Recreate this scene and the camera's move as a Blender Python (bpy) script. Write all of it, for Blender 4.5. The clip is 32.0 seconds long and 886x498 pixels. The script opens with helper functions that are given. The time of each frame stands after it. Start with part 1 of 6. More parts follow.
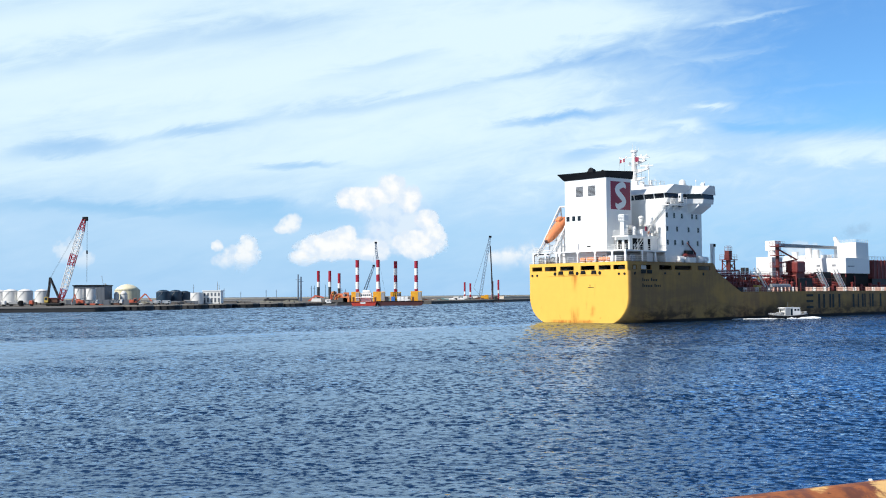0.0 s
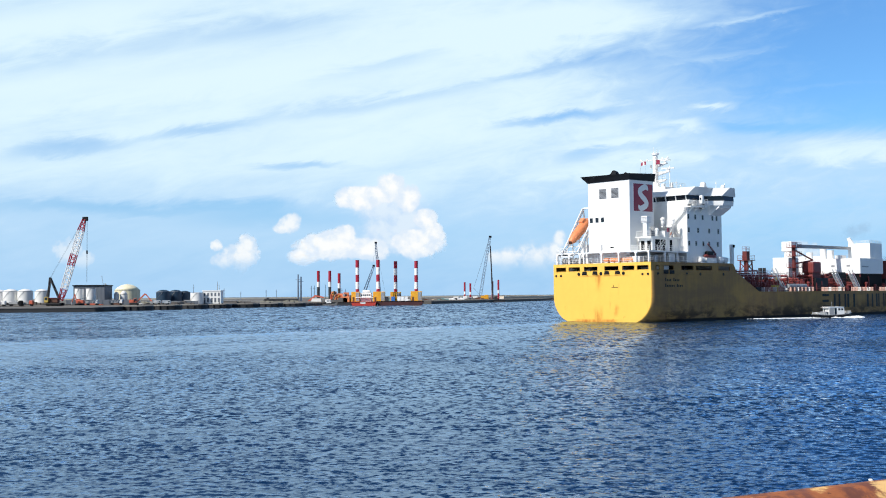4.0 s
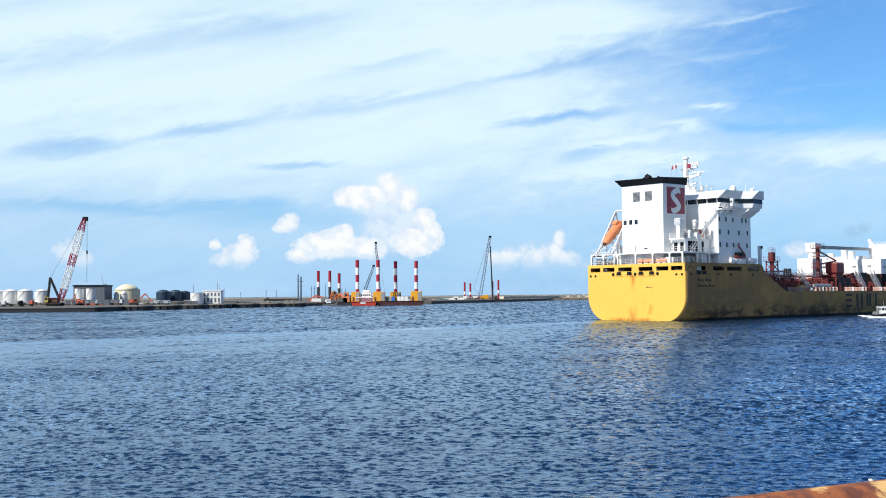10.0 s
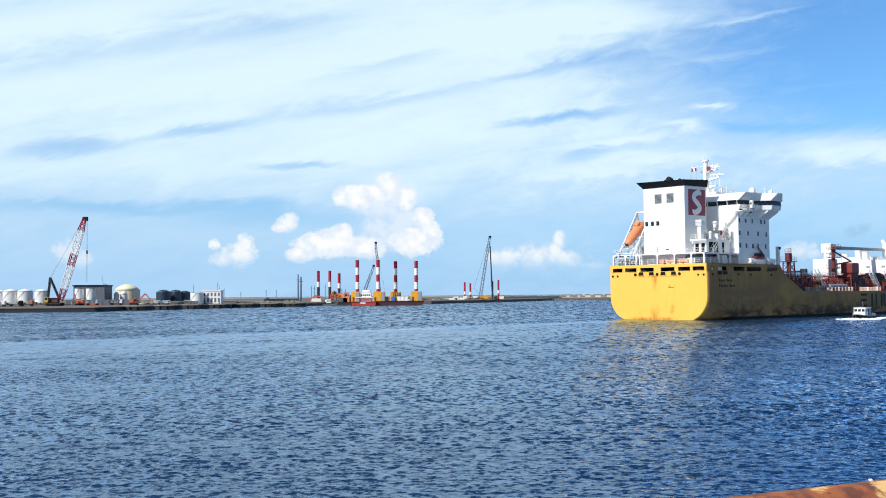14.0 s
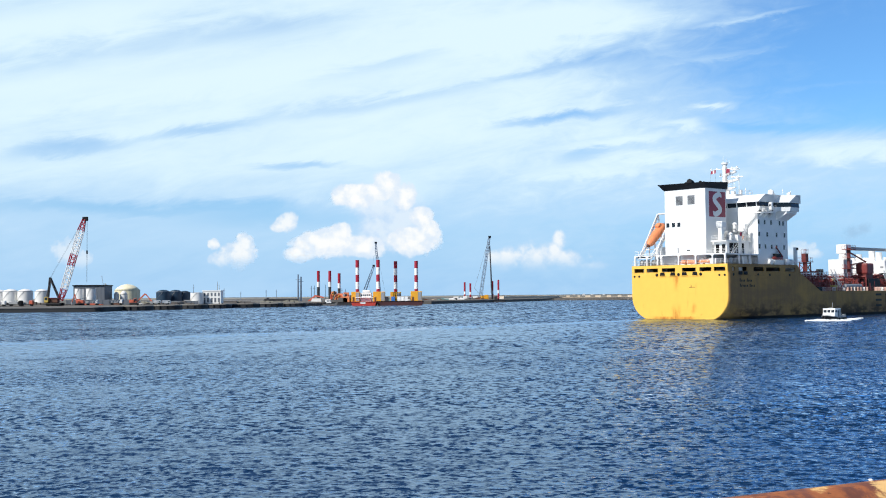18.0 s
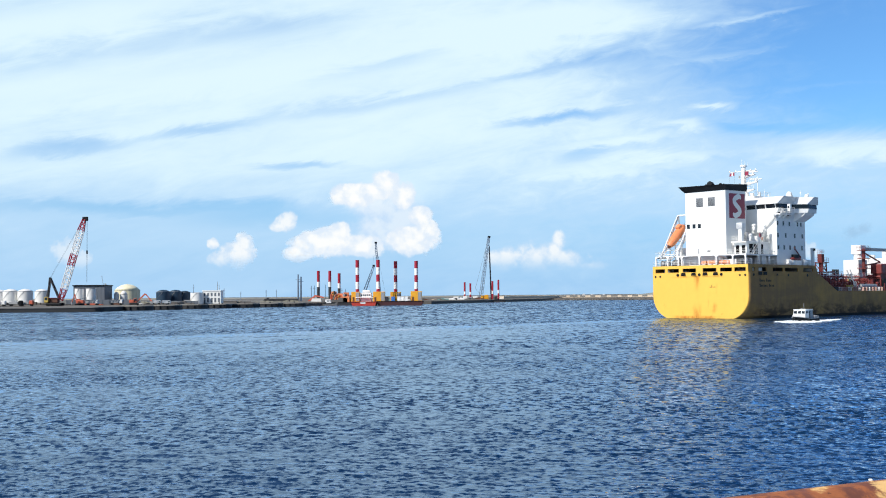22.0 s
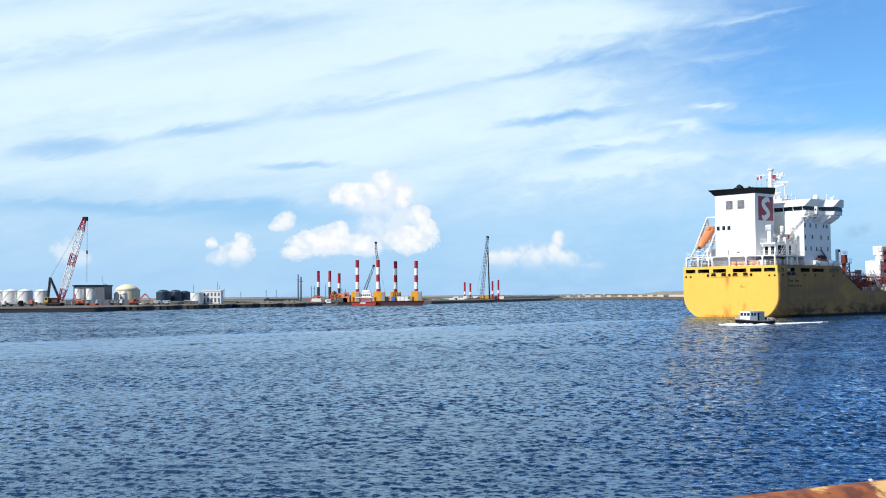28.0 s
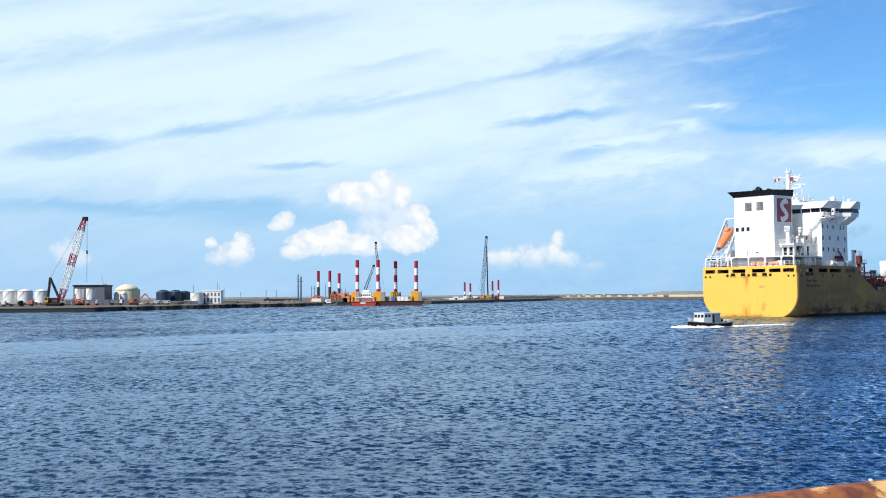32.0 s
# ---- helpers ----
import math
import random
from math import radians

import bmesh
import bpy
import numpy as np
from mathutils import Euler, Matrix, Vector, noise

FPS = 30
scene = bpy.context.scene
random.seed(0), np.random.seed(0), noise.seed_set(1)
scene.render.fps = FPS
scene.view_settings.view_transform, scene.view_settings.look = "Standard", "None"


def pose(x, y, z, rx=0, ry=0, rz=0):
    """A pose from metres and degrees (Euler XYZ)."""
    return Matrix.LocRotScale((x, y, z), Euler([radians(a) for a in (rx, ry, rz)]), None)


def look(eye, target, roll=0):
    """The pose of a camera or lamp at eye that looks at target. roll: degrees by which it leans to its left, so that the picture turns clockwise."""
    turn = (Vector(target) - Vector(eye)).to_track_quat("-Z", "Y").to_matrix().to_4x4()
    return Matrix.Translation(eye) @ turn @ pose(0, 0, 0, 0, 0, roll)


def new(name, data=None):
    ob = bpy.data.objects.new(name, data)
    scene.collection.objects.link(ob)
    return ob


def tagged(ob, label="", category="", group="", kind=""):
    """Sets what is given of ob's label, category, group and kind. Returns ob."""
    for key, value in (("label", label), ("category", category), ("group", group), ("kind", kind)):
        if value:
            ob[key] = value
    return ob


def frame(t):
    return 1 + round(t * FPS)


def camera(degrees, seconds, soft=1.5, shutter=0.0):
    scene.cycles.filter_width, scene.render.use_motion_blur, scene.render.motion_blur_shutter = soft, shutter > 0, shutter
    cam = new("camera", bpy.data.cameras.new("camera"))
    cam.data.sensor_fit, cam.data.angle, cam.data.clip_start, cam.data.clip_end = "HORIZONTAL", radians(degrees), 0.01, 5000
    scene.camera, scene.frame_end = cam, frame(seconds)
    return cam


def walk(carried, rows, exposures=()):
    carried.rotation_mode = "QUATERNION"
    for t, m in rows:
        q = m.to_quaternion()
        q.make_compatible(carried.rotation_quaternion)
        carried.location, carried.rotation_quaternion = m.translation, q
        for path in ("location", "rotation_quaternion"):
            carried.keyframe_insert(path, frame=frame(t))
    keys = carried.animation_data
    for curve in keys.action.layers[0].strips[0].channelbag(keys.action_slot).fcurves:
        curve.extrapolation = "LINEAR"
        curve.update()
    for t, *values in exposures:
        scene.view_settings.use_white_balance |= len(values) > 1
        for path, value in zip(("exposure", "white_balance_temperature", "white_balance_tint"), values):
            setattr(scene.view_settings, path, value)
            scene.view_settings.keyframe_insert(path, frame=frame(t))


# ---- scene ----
# ---- camera: held still on a moored vessel's deck, six metres over the harbour ----
EYE = (0.0, 0.0, 6.02)
cam = camera(44.12, 32.0, soft=1.05)
VIEW = look(EYE, (0.0, 100.0, 10.206), -0.487)
walk(cam, [(0.0, VIEW), (32.0, VIEW)], exposures=[(0.0, 0.0), (32.0, 0.0)])

# ---- world and sun ----
SUN_ELEVATION, SUN_AZIMUTH = 40.0, 231.0   # degrees; azimuth clockwise from +Y


def link(tree, a, b):
    tree.links.new(a, b)


class Nodes:
    """Short hand for a node tree."""

    def __init__(self, tree):
        self.tree = tree

    def add(self, kind, **values):
        n = self.tree.nodes.new(kind)
        for key, value in values.items():
            n.inputs[key].default_value = value
        return n

    def put(self, socket, value):
        if isinstance(value, (int, float, tuple)):
            socket.default_value = value
        else:
            self.tree.links.new(value, socket)

    def math(self, op, a, b=0.0, c=0.0, clamp=False):
        n = self.tree.nodes.new("ShaderNodeMath")
        n.operation, n.use_clamp = op, clamp
        for s, v in zip(n.inputs, (a, b, c)):
            self.put(s, v)
        return n.outputs[0]

    def smooth(self, x, lo, hi, a=0.0, b=1.0):
        n = self.tree.nodes.new("ShaderNodeMapRange")
        n.interpolation_type = "SMOOTHSTEP"
        for s, v in zip(n.inputs, (x, lo, hi, a, b)):
            self.put(s, v)
        return n.outputs[0]

    def mix(self, f, a, b, blend="MIX"):
        n = self.tree.nodes.new("ShaderNodeMix")
        n.data_type, n.blend_type = "RGBA", blend
        self.put(n.inputs[0], f)
        self.put(n.inputs[6], a)
        self.put(n.inputs[7], b)
        return n.outputs[2]

    def noise(self, vec, scale, detail=4.0, rough=0.55, distort=0.0):
        n = self.add("ShaderNodeTexNoise", Scale=scale, Detail=detail, Roughness=rough, Distortion=distort)
        if vec is not None:
            self.put(n.inputs["Vector"], vec)
        return n.outputs[0]

    def xyz(self, x, y, z):
        n = self.tree.nodes.new("ShaderNodeCombineXYZ")
        for s, v in zip(n.inputs, (x, y, z)):
            self.put(s, v)
        return n.outputs[0]

    def split(self, v):
        n = self.tree.nodes.new("ShaderNodeSeparateXYZ")
        self.put(n.inputs[0], v)
        return n.outputs

    def scale(self, v, s):
        n = self.tree.nodes.new("ShaderNodeMapping")
        self.put(n.inputs[0], v)
        n.inputs["Scale"].default_value = s
        return n.outputs[0]


def make_world():
    world = bpy.data.worlds.new("sky")
    world.use_nodes = True
    scene.world = world
    N = Nodes(world.node_tree)
    N.tree.nodes.clear()
    sky = N.add("ShaderNodeTexSky")
    sky.sky_type, sky.sun_disc = "NISHITA", False
    sky.sun_elevation, sky.sun_rotation = radians(SUN_ELEVATION), radians(SUN_AZIMUTH)
    sky.altitude, sky.air_density, sky.dust_density, sky.ozone_density = 0.0, 1.0, 0.6, 2.0
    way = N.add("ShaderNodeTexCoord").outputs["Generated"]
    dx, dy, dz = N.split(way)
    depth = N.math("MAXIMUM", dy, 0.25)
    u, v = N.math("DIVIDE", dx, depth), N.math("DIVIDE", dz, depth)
    # high cloud drawn out in streaks that climb to the right
    s = N.math("ADD", N.math("MULTIPLY", u, 0.985), N.math("MULTIPLY", v, 0.17))
    n = N.math("SUBTRACT", N.math("MULTIPLY", v, 0.985), N.math("MULTIPLY", u, 0.17))
    broad = N.noise(N.xyz(N.math("MULTIPLY", s, 3.0), N.math("MULTIPLY", n, 14.0), 1.7), 1.0, 5.0, 0.55, 0.35)
    fine = N.noise(N.xyz(N.math("MULTIPLY", s, 11.0), N.math("MULTIPLY", n, 44.0), 4.2), 1.0, 7.0, 0.62, 0.5)
    torn = N.noise(N.xyz(N.math("MULTIPLY", s, 26.0), N.math("MULTIPLY", n, 60.0), 7.7), 1.0, 6.0, 0.6, 0.8)
    # the streaks' own outline is ragged
    us = N.math("ADD", u, N.math("MULTIPLY", N.math("SUBTRACT", broad, 0.5), 0.10))
    vs = N.math("ADD", v, N.math("ADD", N.math("MULTIPLY", N.math("SUBTRACT", fine, 0.5), 0.030), N.math("MULTIPLY", N.math("SUBTRACT", torn, 0.5), 0.010)))

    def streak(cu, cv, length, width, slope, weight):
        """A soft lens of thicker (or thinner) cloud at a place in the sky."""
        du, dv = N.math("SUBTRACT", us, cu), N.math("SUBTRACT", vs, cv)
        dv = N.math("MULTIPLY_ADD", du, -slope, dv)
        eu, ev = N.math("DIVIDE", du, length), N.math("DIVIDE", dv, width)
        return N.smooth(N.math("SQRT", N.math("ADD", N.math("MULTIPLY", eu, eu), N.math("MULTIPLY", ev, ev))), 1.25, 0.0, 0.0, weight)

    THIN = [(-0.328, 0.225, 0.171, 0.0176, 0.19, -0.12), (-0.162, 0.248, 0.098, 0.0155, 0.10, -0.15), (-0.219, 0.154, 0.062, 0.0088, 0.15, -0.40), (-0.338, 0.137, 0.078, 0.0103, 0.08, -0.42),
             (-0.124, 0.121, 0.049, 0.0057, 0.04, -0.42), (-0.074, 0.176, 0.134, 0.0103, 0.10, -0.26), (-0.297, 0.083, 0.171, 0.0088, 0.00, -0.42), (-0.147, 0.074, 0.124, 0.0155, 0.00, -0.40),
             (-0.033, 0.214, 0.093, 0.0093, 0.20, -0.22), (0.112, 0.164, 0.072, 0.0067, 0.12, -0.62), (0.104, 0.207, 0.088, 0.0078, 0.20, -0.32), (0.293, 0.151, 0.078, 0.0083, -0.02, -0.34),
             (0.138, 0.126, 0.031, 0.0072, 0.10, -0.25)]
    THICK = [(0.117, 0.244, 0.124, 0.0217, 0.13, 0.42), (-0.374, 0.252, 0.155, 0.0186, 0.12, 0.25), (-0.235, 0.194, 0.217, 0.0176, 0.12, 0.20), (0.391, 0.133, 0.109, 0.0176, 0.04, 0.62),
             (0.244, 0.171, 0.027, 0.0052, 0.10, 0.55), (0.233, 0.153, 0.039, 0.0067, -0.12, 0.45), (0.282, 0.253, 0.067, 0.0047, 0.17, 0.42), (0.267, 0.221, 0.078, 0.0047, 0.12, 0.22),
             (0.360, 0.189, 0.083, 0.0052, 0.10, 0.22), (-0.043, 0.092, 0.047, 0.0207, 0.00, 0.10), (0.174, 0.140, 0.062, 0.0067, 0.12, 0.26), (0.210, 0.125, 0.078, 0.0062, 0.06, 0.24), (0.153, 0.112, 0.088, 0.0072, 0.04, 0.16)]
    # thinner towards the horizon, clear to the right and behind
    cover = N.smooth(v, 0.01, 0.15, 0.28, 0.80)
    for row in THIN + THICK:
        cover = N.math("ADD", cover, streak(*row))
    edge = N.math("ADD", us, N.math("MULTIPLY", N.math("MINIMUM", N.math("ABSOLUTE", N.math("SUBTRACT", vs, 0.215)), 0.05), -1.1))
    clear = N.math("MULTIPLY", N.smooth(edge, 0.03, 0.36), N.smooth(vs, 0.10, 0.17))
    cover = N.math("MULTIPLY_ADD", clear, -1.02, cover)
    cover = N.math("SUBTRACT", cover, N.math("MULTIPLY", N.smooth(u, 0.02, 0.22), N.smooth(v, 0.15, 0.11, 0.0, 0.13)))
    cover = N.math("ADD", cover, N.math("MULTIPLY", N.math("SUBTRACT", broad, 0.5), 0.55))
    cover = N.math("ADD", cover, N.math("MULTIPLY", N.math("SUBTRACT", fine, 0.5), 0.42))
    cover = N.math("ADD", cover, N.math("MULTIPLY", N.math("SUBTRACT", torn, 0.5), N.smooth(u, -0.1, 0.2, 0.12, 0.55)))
    # broken cloud overhead, clearer behind
    cover = N.math("SUBTRACT", cover, N.smooth(v, 0.38, 0.95, 0.0, 0.72))
    cover = N.math("SUBTRACT", cover, N.smooth(dy, 0.45, 0.0, 0.0, 0.40))
    mask = N.smooth(cover, -0.25, 0.78)
    tint = N.mix(N.smooth(dy, 0.55, -0.15), (0.66, 1.10, 1.52, 1.0), (0.66, 0.78, 0.90, 1.0))
    blue = N.mix(1.0, sky.outputs[0], tint, "MULTIPLY")
    haze = N.smooth(N.math("ABSOLUTE", dz), 0.17, 0.0, 0.0, 0.85)
    color = N.mix(haze, blue, (2.9, 5.7, 9.4, 1.0))
    white = N.mix(N.smooth(cover, 0.45, 0.98), (5.5, 7.7, 9.9, 1.0), (7.9, 9.7, 10.3, 1.0))
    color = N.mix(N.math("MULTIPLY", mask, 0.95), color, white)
    ground = N.add("ShaderNodeBackground", Strength=0.1)
    link(N.tree, color, ground.inputs[0])
    out = N.add("ShaderNodeOutputWorld")
    link(N.tree, ground.outputs[0], out.inputs[0])


make_world()
sun = new("sun", bpy.data.lights.new("sun", "SUN"))
sun.data.energy, sun.data.angle, sun.data.color = 5.0, radians(0.55), (1.0, 0.95, 0.87)
TO_SUN = Vector((math.sin(radians(SUN_AZIMUTH)) * math.cos(radians(SUN_ELEVATION)),
                 math.cos(radians(SUN_AZIMUTH)) * math.cos(radians(SUN_ELEVATION)), math.sin(radians(SUN_ELEVATION))))
sun.matrix_world = look(TO_SUN * 300, (0, 0, 0))

# ---- materials ----
def surface(name, color, rough=0.5, metal=0.0, vary=0.12, grain=1.2, stain=None, streak=0.0, bump=0.02, coarse=0.25, spec=0.5):
    """Painted or bare surface: two scales of tone, optional stains that run down, fine relief."""
    m = bpy.data.materials.new(name)
    m.use_nodes = True
    N = Nodes(m.node_tree)
    b = N.tree.nodes["Principled BSDF"]
    pos = N.add("ShaderNodeTexCoord").outputs["Object"]
    big = N.noise(pos, coarse, 4.0)
    small = N.noise(pos, grain, 6.0, 0.6)
    tone = N.math("ADD", N.math("MULTIPLY", N.math("SUBTRACT", big, 0.5), vary * 2.2), N.math("MULTIPLY", N.math("SUBTRACT", small, 0.5), vary * 1.6))
    rnd = N.add("ShaderNodeObjectInfo").outputs["Random"]
    tone = N.math("ADD", tone, N.math("MULTIPLY", N.math("SUBTRACT", rnd, 0.5), vary * 0.6))
    hsv = N.add("ShaderNodeHueSaturation", Color=(*color, 1.0))
    link(N.tree, N.math("ADD", tone, 1.0), hsv.inputs["Value"])
    c = hsv.outputs[0]
    if stain:
        runs = N.noise(N.scale(pos, (1.0, 1.0, 0.12)), grain * 0.9, 5.0, 0.62)
        blots = N.noise(pos, coarse * 1.7, 5.0, 0.6)
        where = N.smooth(N.math("ADD", N.math("MULTIPLY", runs, 0.6), N.math("MULTIPLY", blots, 0.4)), 0.56, 0.74, 0.0, streak)
        c = N.mix(where, c, (*stain, 1.0))
    link(N.tree, c, b.inputs["Base Color"])
    b.inputs["Metallic"].default_value = metal
    b.inputs["Specular IOR Level"].default_value = spec
    link(N.tree, N.math("MULTIPLY_ADD", N.math("SUBTRACT", small, 0.5), 0.25, rough), b.inputs["Roughness"])
    if bump:
        bp = N.add("ShaderNodeBump", Strength=0.5, Distance=bump)
        link(N.tree, N.math("ADD", small, N.math("MULTIPLY", big, 0.6)), bp.inputs["Height"])
        link(N.tree, bp.outputs[0], b.inputs["Normal"])
    return m


RUST = (0.16, 0.05, 0.018)
M = {
    "hull": surface("hull_yellow", (0.72, 0.43, 0.075), 0.42, stain=(0.30, 0.13, 0.03), streak=0.55, vary=0.07, grain=0.9, coarse=0.12, bump=0.03),
    "white": surface("ship_white", (0.80, 0.80, 0.78), 0.4, stain=(0.45, 0.33, 0.22), streak=0.22, vary=0.04, grain=0.9),
    "black": surface("black_paint", (0.007, 0.008, 0.010), 0.5, vary=0.3, spec=0.2),
    # near-black: puts shade into the colour of openings and under the midship house
    "dark": surface("recess_shade", (0.01, 0.01, 0.011), 0.7, vary=0.3, spec=0.1),
    "glass": surface("window_glass", (0.012, 0.018, 0.025), 0.08, vary=0.2, bump=0.0),
    "red_deck": surface("oxide_red", (0.125, 0.021, 0.019), 0.6, stain=(0.10, 0.03, 0.02), streak=0.6, vary=0.2),
    "pipe_red": surface("pipe_red", (0.19, 0.032, 0.028), 0.5, stain=(0.08, 0.025, 0.02), streak=0.5, vary=0.2),
    "pink": surface("faded_stay", (0.62, 0.40, 0.33), 0.55, vary=0.15, stain=RUST, streak=0.3),
    "logo_red": surface("emblem_red", (0.27, 0.022, 0.055), 0.45, vary=0.06),
    "orange": surface("lifeboat_orange", (0.74, 0.25, 0.10), 0.5, vary=0.14, stain=(0.42, 0.16, 0.08), streak=0.4),
    "stripe_red": surface("leg_red", (0.34, 0.008, 0.026), 0.5, vary=0.10, stain=RUST, streak=0.3),
    "stripe_white": surface("leg_white", (0.80, 0.79, 0.76), 0.5, vary=0.06, stain=RUST, streak=0.25),
    "jack_yellow": surface("jackhouse_yellow", (0.75, 0.36, 0.02), 0.5, vary=0.1, stain=RUST, streak=0.4),
    "barge_dark": surface("barge_dark", (0.025, 0.026, 0.03), 0.6, vary=0.3, stain=RUST, streak=0.5),
    "maroon": surface("barge_maroon", (0.055, 0.013, 0.013), 0.6, vary=0.25, stain=RUST, streak=0.4),
    "barge_red": surface("barge_red", (0.42, 0.035, 0.02), 0.55, vary=0.15, stain=RUST, streak=0.4),
    "steel": surface("galvanised_steel", (0.33, 0.34, 0.35), 0.5, metal=0.3, vary=0.15),
    "crane_blue": surface("crane_bluegrey", (0.16, 0.22, 0.30), 0.5, vary=0.15),
    "concrete": surface("quay_concrete", (0.13, 0.125, 0.12), 0.85, vary=0.22, stain=(0.045, 0.042, 0.04), streak=0.75, grain=0.7),
    "lip": surface("quay_lip", (0.24, 0.225, 0.20), 0.85, vary=0.2, grain=0.9, stain=(0.09, 0.085, 0.08), streak=0.5),
    # near-black of the quay faces, the drums and one bund wall
    "near_black": surface("quay_near_black", (0.011, 0.013, 0.016), 0.7, vary=0.3, grain=0.5),
    "tank_white": surface("tank_white", (0.80, 0.80, 0.78), 0.45, vary=0.05, stain=(0.4, 0.33, 0.25), streak=0.25, coarse=0.1, grain=0.5),
    "tank_cream": surface("tank_cream", (0.80, 0.74, 0.52), 0.5, vary=0.06, coarse=0.1, grain=0.5),
    "tank_dark": surface("tank_slate", (0.014, 0.040, 0.075), 0.5, vary=0.15, coarse=0.1, grain=0.5),
    "shed": surface("shed_slate", (0.11, 0.13, 0.16), 0.6, vary=0.12, coarse=0.08, grain=0.4),
    "sand": surface("dry_sand", (0.62, 0.52, 0.40), 0.95, vary=0.22, coarse=0.02, grain=0.12, bump=0.3, stain=(0.22, 0.20, 0.16), streak=0.45),
    "yard": surface("yard_hardstanding", (0.125, 0.112, 0.095), 0.95, vary=0.35, coarse=0.02, grain=0.12, bump=0.3, stain=(0.08, 0.075, 0.06), streak=0.8),
    # lightened: the headland's haze of distance is put into the colour
    "scrub": surface("hazed_scrub", (0.30, 0.29, 0.24), 0.95, vary=0.4, coarse=0.02, grain=0.15, bump=0.3),
    "rock": surface("armour_rock", (0.13, 0.12, 0.11), 0.9, vary=0.4, coarse=0.3, grain=1.0, bump=0.1),
    "digger": surface("digger_orange", (0.50, 0.11, 0.06), 0.5, vary=0.2),
    "cab_yellow": surface("cab_yellow", (0.50, 0.36, 0.08), 0.5, vary=0.12),
    "blue": surface("container_blue", (0.03, 0.16, 0.50), 0.5, vary=0.12),
    "rope": surface("wire", (0.06, 0.06, 0.065), 0.5, vary=0.2),
    "foam": surface("foam", (0.85, 0.87, 0.88), 0.9, vary=0.1, grain=3.0, bump=0.1),
    "brown": surface("deck_brown", (0.12, 0.05, 0.03), 0.7, vary=0.25),
}

# ---- water: one sheet to the horizon, chop modelled where it can be told apart ----
def water_material():
    m = bpy.data.materials.new("harbour_water")
    m.use_nodes = True
    N = Nodes(m.node_tree)
    b = N.tree.nodes["Principled BSDF"]
    pos = N.add("ShaderNodeTexCoord").outputs["Object"]
    place = N.add("ShaderNodeNewGeometry").outputs["Position"]
    # long slicks lie across the harbour, and the tanker's wake as a smoother strip
    band = N.noise(N.scale(place, (0.006, 0.035, 1.0)), 1.0, 4.0, 0.6, 0.5)
    px, py, pz = N.split(place)
    wob = N.noise(N.scale(place, (0.03, 0.03, 1.0)), 1.0, 4.0, 0.6)
    off = N.math("ADD", N.math("MULTIPLY", N.math("SUBTRACT", px, 27.87), 0.682), N.math("MULTIPLY", N.math("SUBTRACT", py, 226.7), -0.731))
    run = N.math("ADD", N.math("MULTIPLY", px, 0.731), N.math("MULTIPLY", py, 0.682))
    off = N.math("ADD", off, N.math("MULTIPLY", N.math("SUBTRACT", wob, 0.5), 14.0))
    streaks = N.noise(N.xyz(N.math("MULTIPLY", run, 0.030), N.math("MULTIPLY", off, 0.16), 0.0), 1.0, 5.0, 0.65, 0.3)
    astern = N.smooth(px, 70.0, 40.0)
    line = N.math("MULTIPLY", N.math("MULTIPLY", N.smooth(N.math("ABSOLUTE", off), 7.0, 1.5), astern), N.smooth(streaks, 0.30, 0.52))
    flat = N.math("MULTIPLY", N.math("MULTIPLY", N.smooth(off, -2.0, 3.0), N.smooth(off, 66.0, 30.0)), N.smooth(streaks, 0.26, 0.50))
    flat = N.math("MULTIPLY", flat, N.smooth(px, 60.0, 0.0))
    wake = N.math("MAXIMUM", N.math("MULTIPLY", line, 0.9), N.math("MULTIPLY", flat, 0.88))
    calm = N.math("MAXIMUM", wake, N.smooth(band, 0.60, 0.40, 0.0, 0.5))
    slick = N.math("SUBTRACT", 1.0, calm)
    tint = N.noise(N.scale(place, (0.02, 0.012, 1.0)), 1.0, 3.0)
    body = N.mix(tint, (0.0006, 0.012, 0.048, 1.0), (0.0006, 0.021, 0.050, 1.0))
    N.tree.nodes.remove(b)
    away = N.smooth(N.math("SQRT", N.math("ADD", N.math("MULTIPLY", px, px), N.math("MULTIPLY", py, py))), 30.0, 100.0)
    normal = N.add("ShaderNodeNewGeometry").outputs["Normal"]

    def tilt(scale, weight, detail, stretch=(1.0, 1.0, 1.0)):
        """Small facets: a slope to either side, from noise."""
        t = N.add("ShaderNodeTexNoise", Scale=scale, Detail=detail, Roughness=0.62, Distortion=0.25)
        N.put(t.inputs["Vector"], N.scale(pos, stretch))
        c = N.tree.nodes.new("ShaderNodeVectorMath")
        c.operation = "SUBTRACT"
        N.put(c.inputs[0], t.outputs["Color"])
        c.inputs[1].default_value = (0.5, 0.5, 0.5)
        k = N.tree.nodes.new("ShaderNodeVectorMath")
        k.operation = "SCALE"
        N.put(k.inputs[0], c.outputs[0])
        N.put(k.inputs["Scale"], weight)
        return k.outputs[0]

    keen = N.math("MULTIPLY", N.math("MULTIPLY_ADD", slick, 0.35, 0.65), N.math("MULTIPLY_ADD", wake, -0.86, 1.0))
    edge = N.math("MULTIPLY", N.smooth(off, -7.0, -11.0), N.smooth(off, -34.0, -15.0))
    keen = N.math("MULTIPLY", keen, N.math("MULTIPLY_ADD", N.math("MULTIPLY", edge, astern), 0.8, 1.0))
    fine = tilt(3.1, N.math("MULTIPLY", keen, N.math("MULTIPLY_ADD", away, 0.2, 0.5)), 3.0)
    micro = tilt(9.0, N.math("MULTIPLY", keen, 0.10), 2.0)
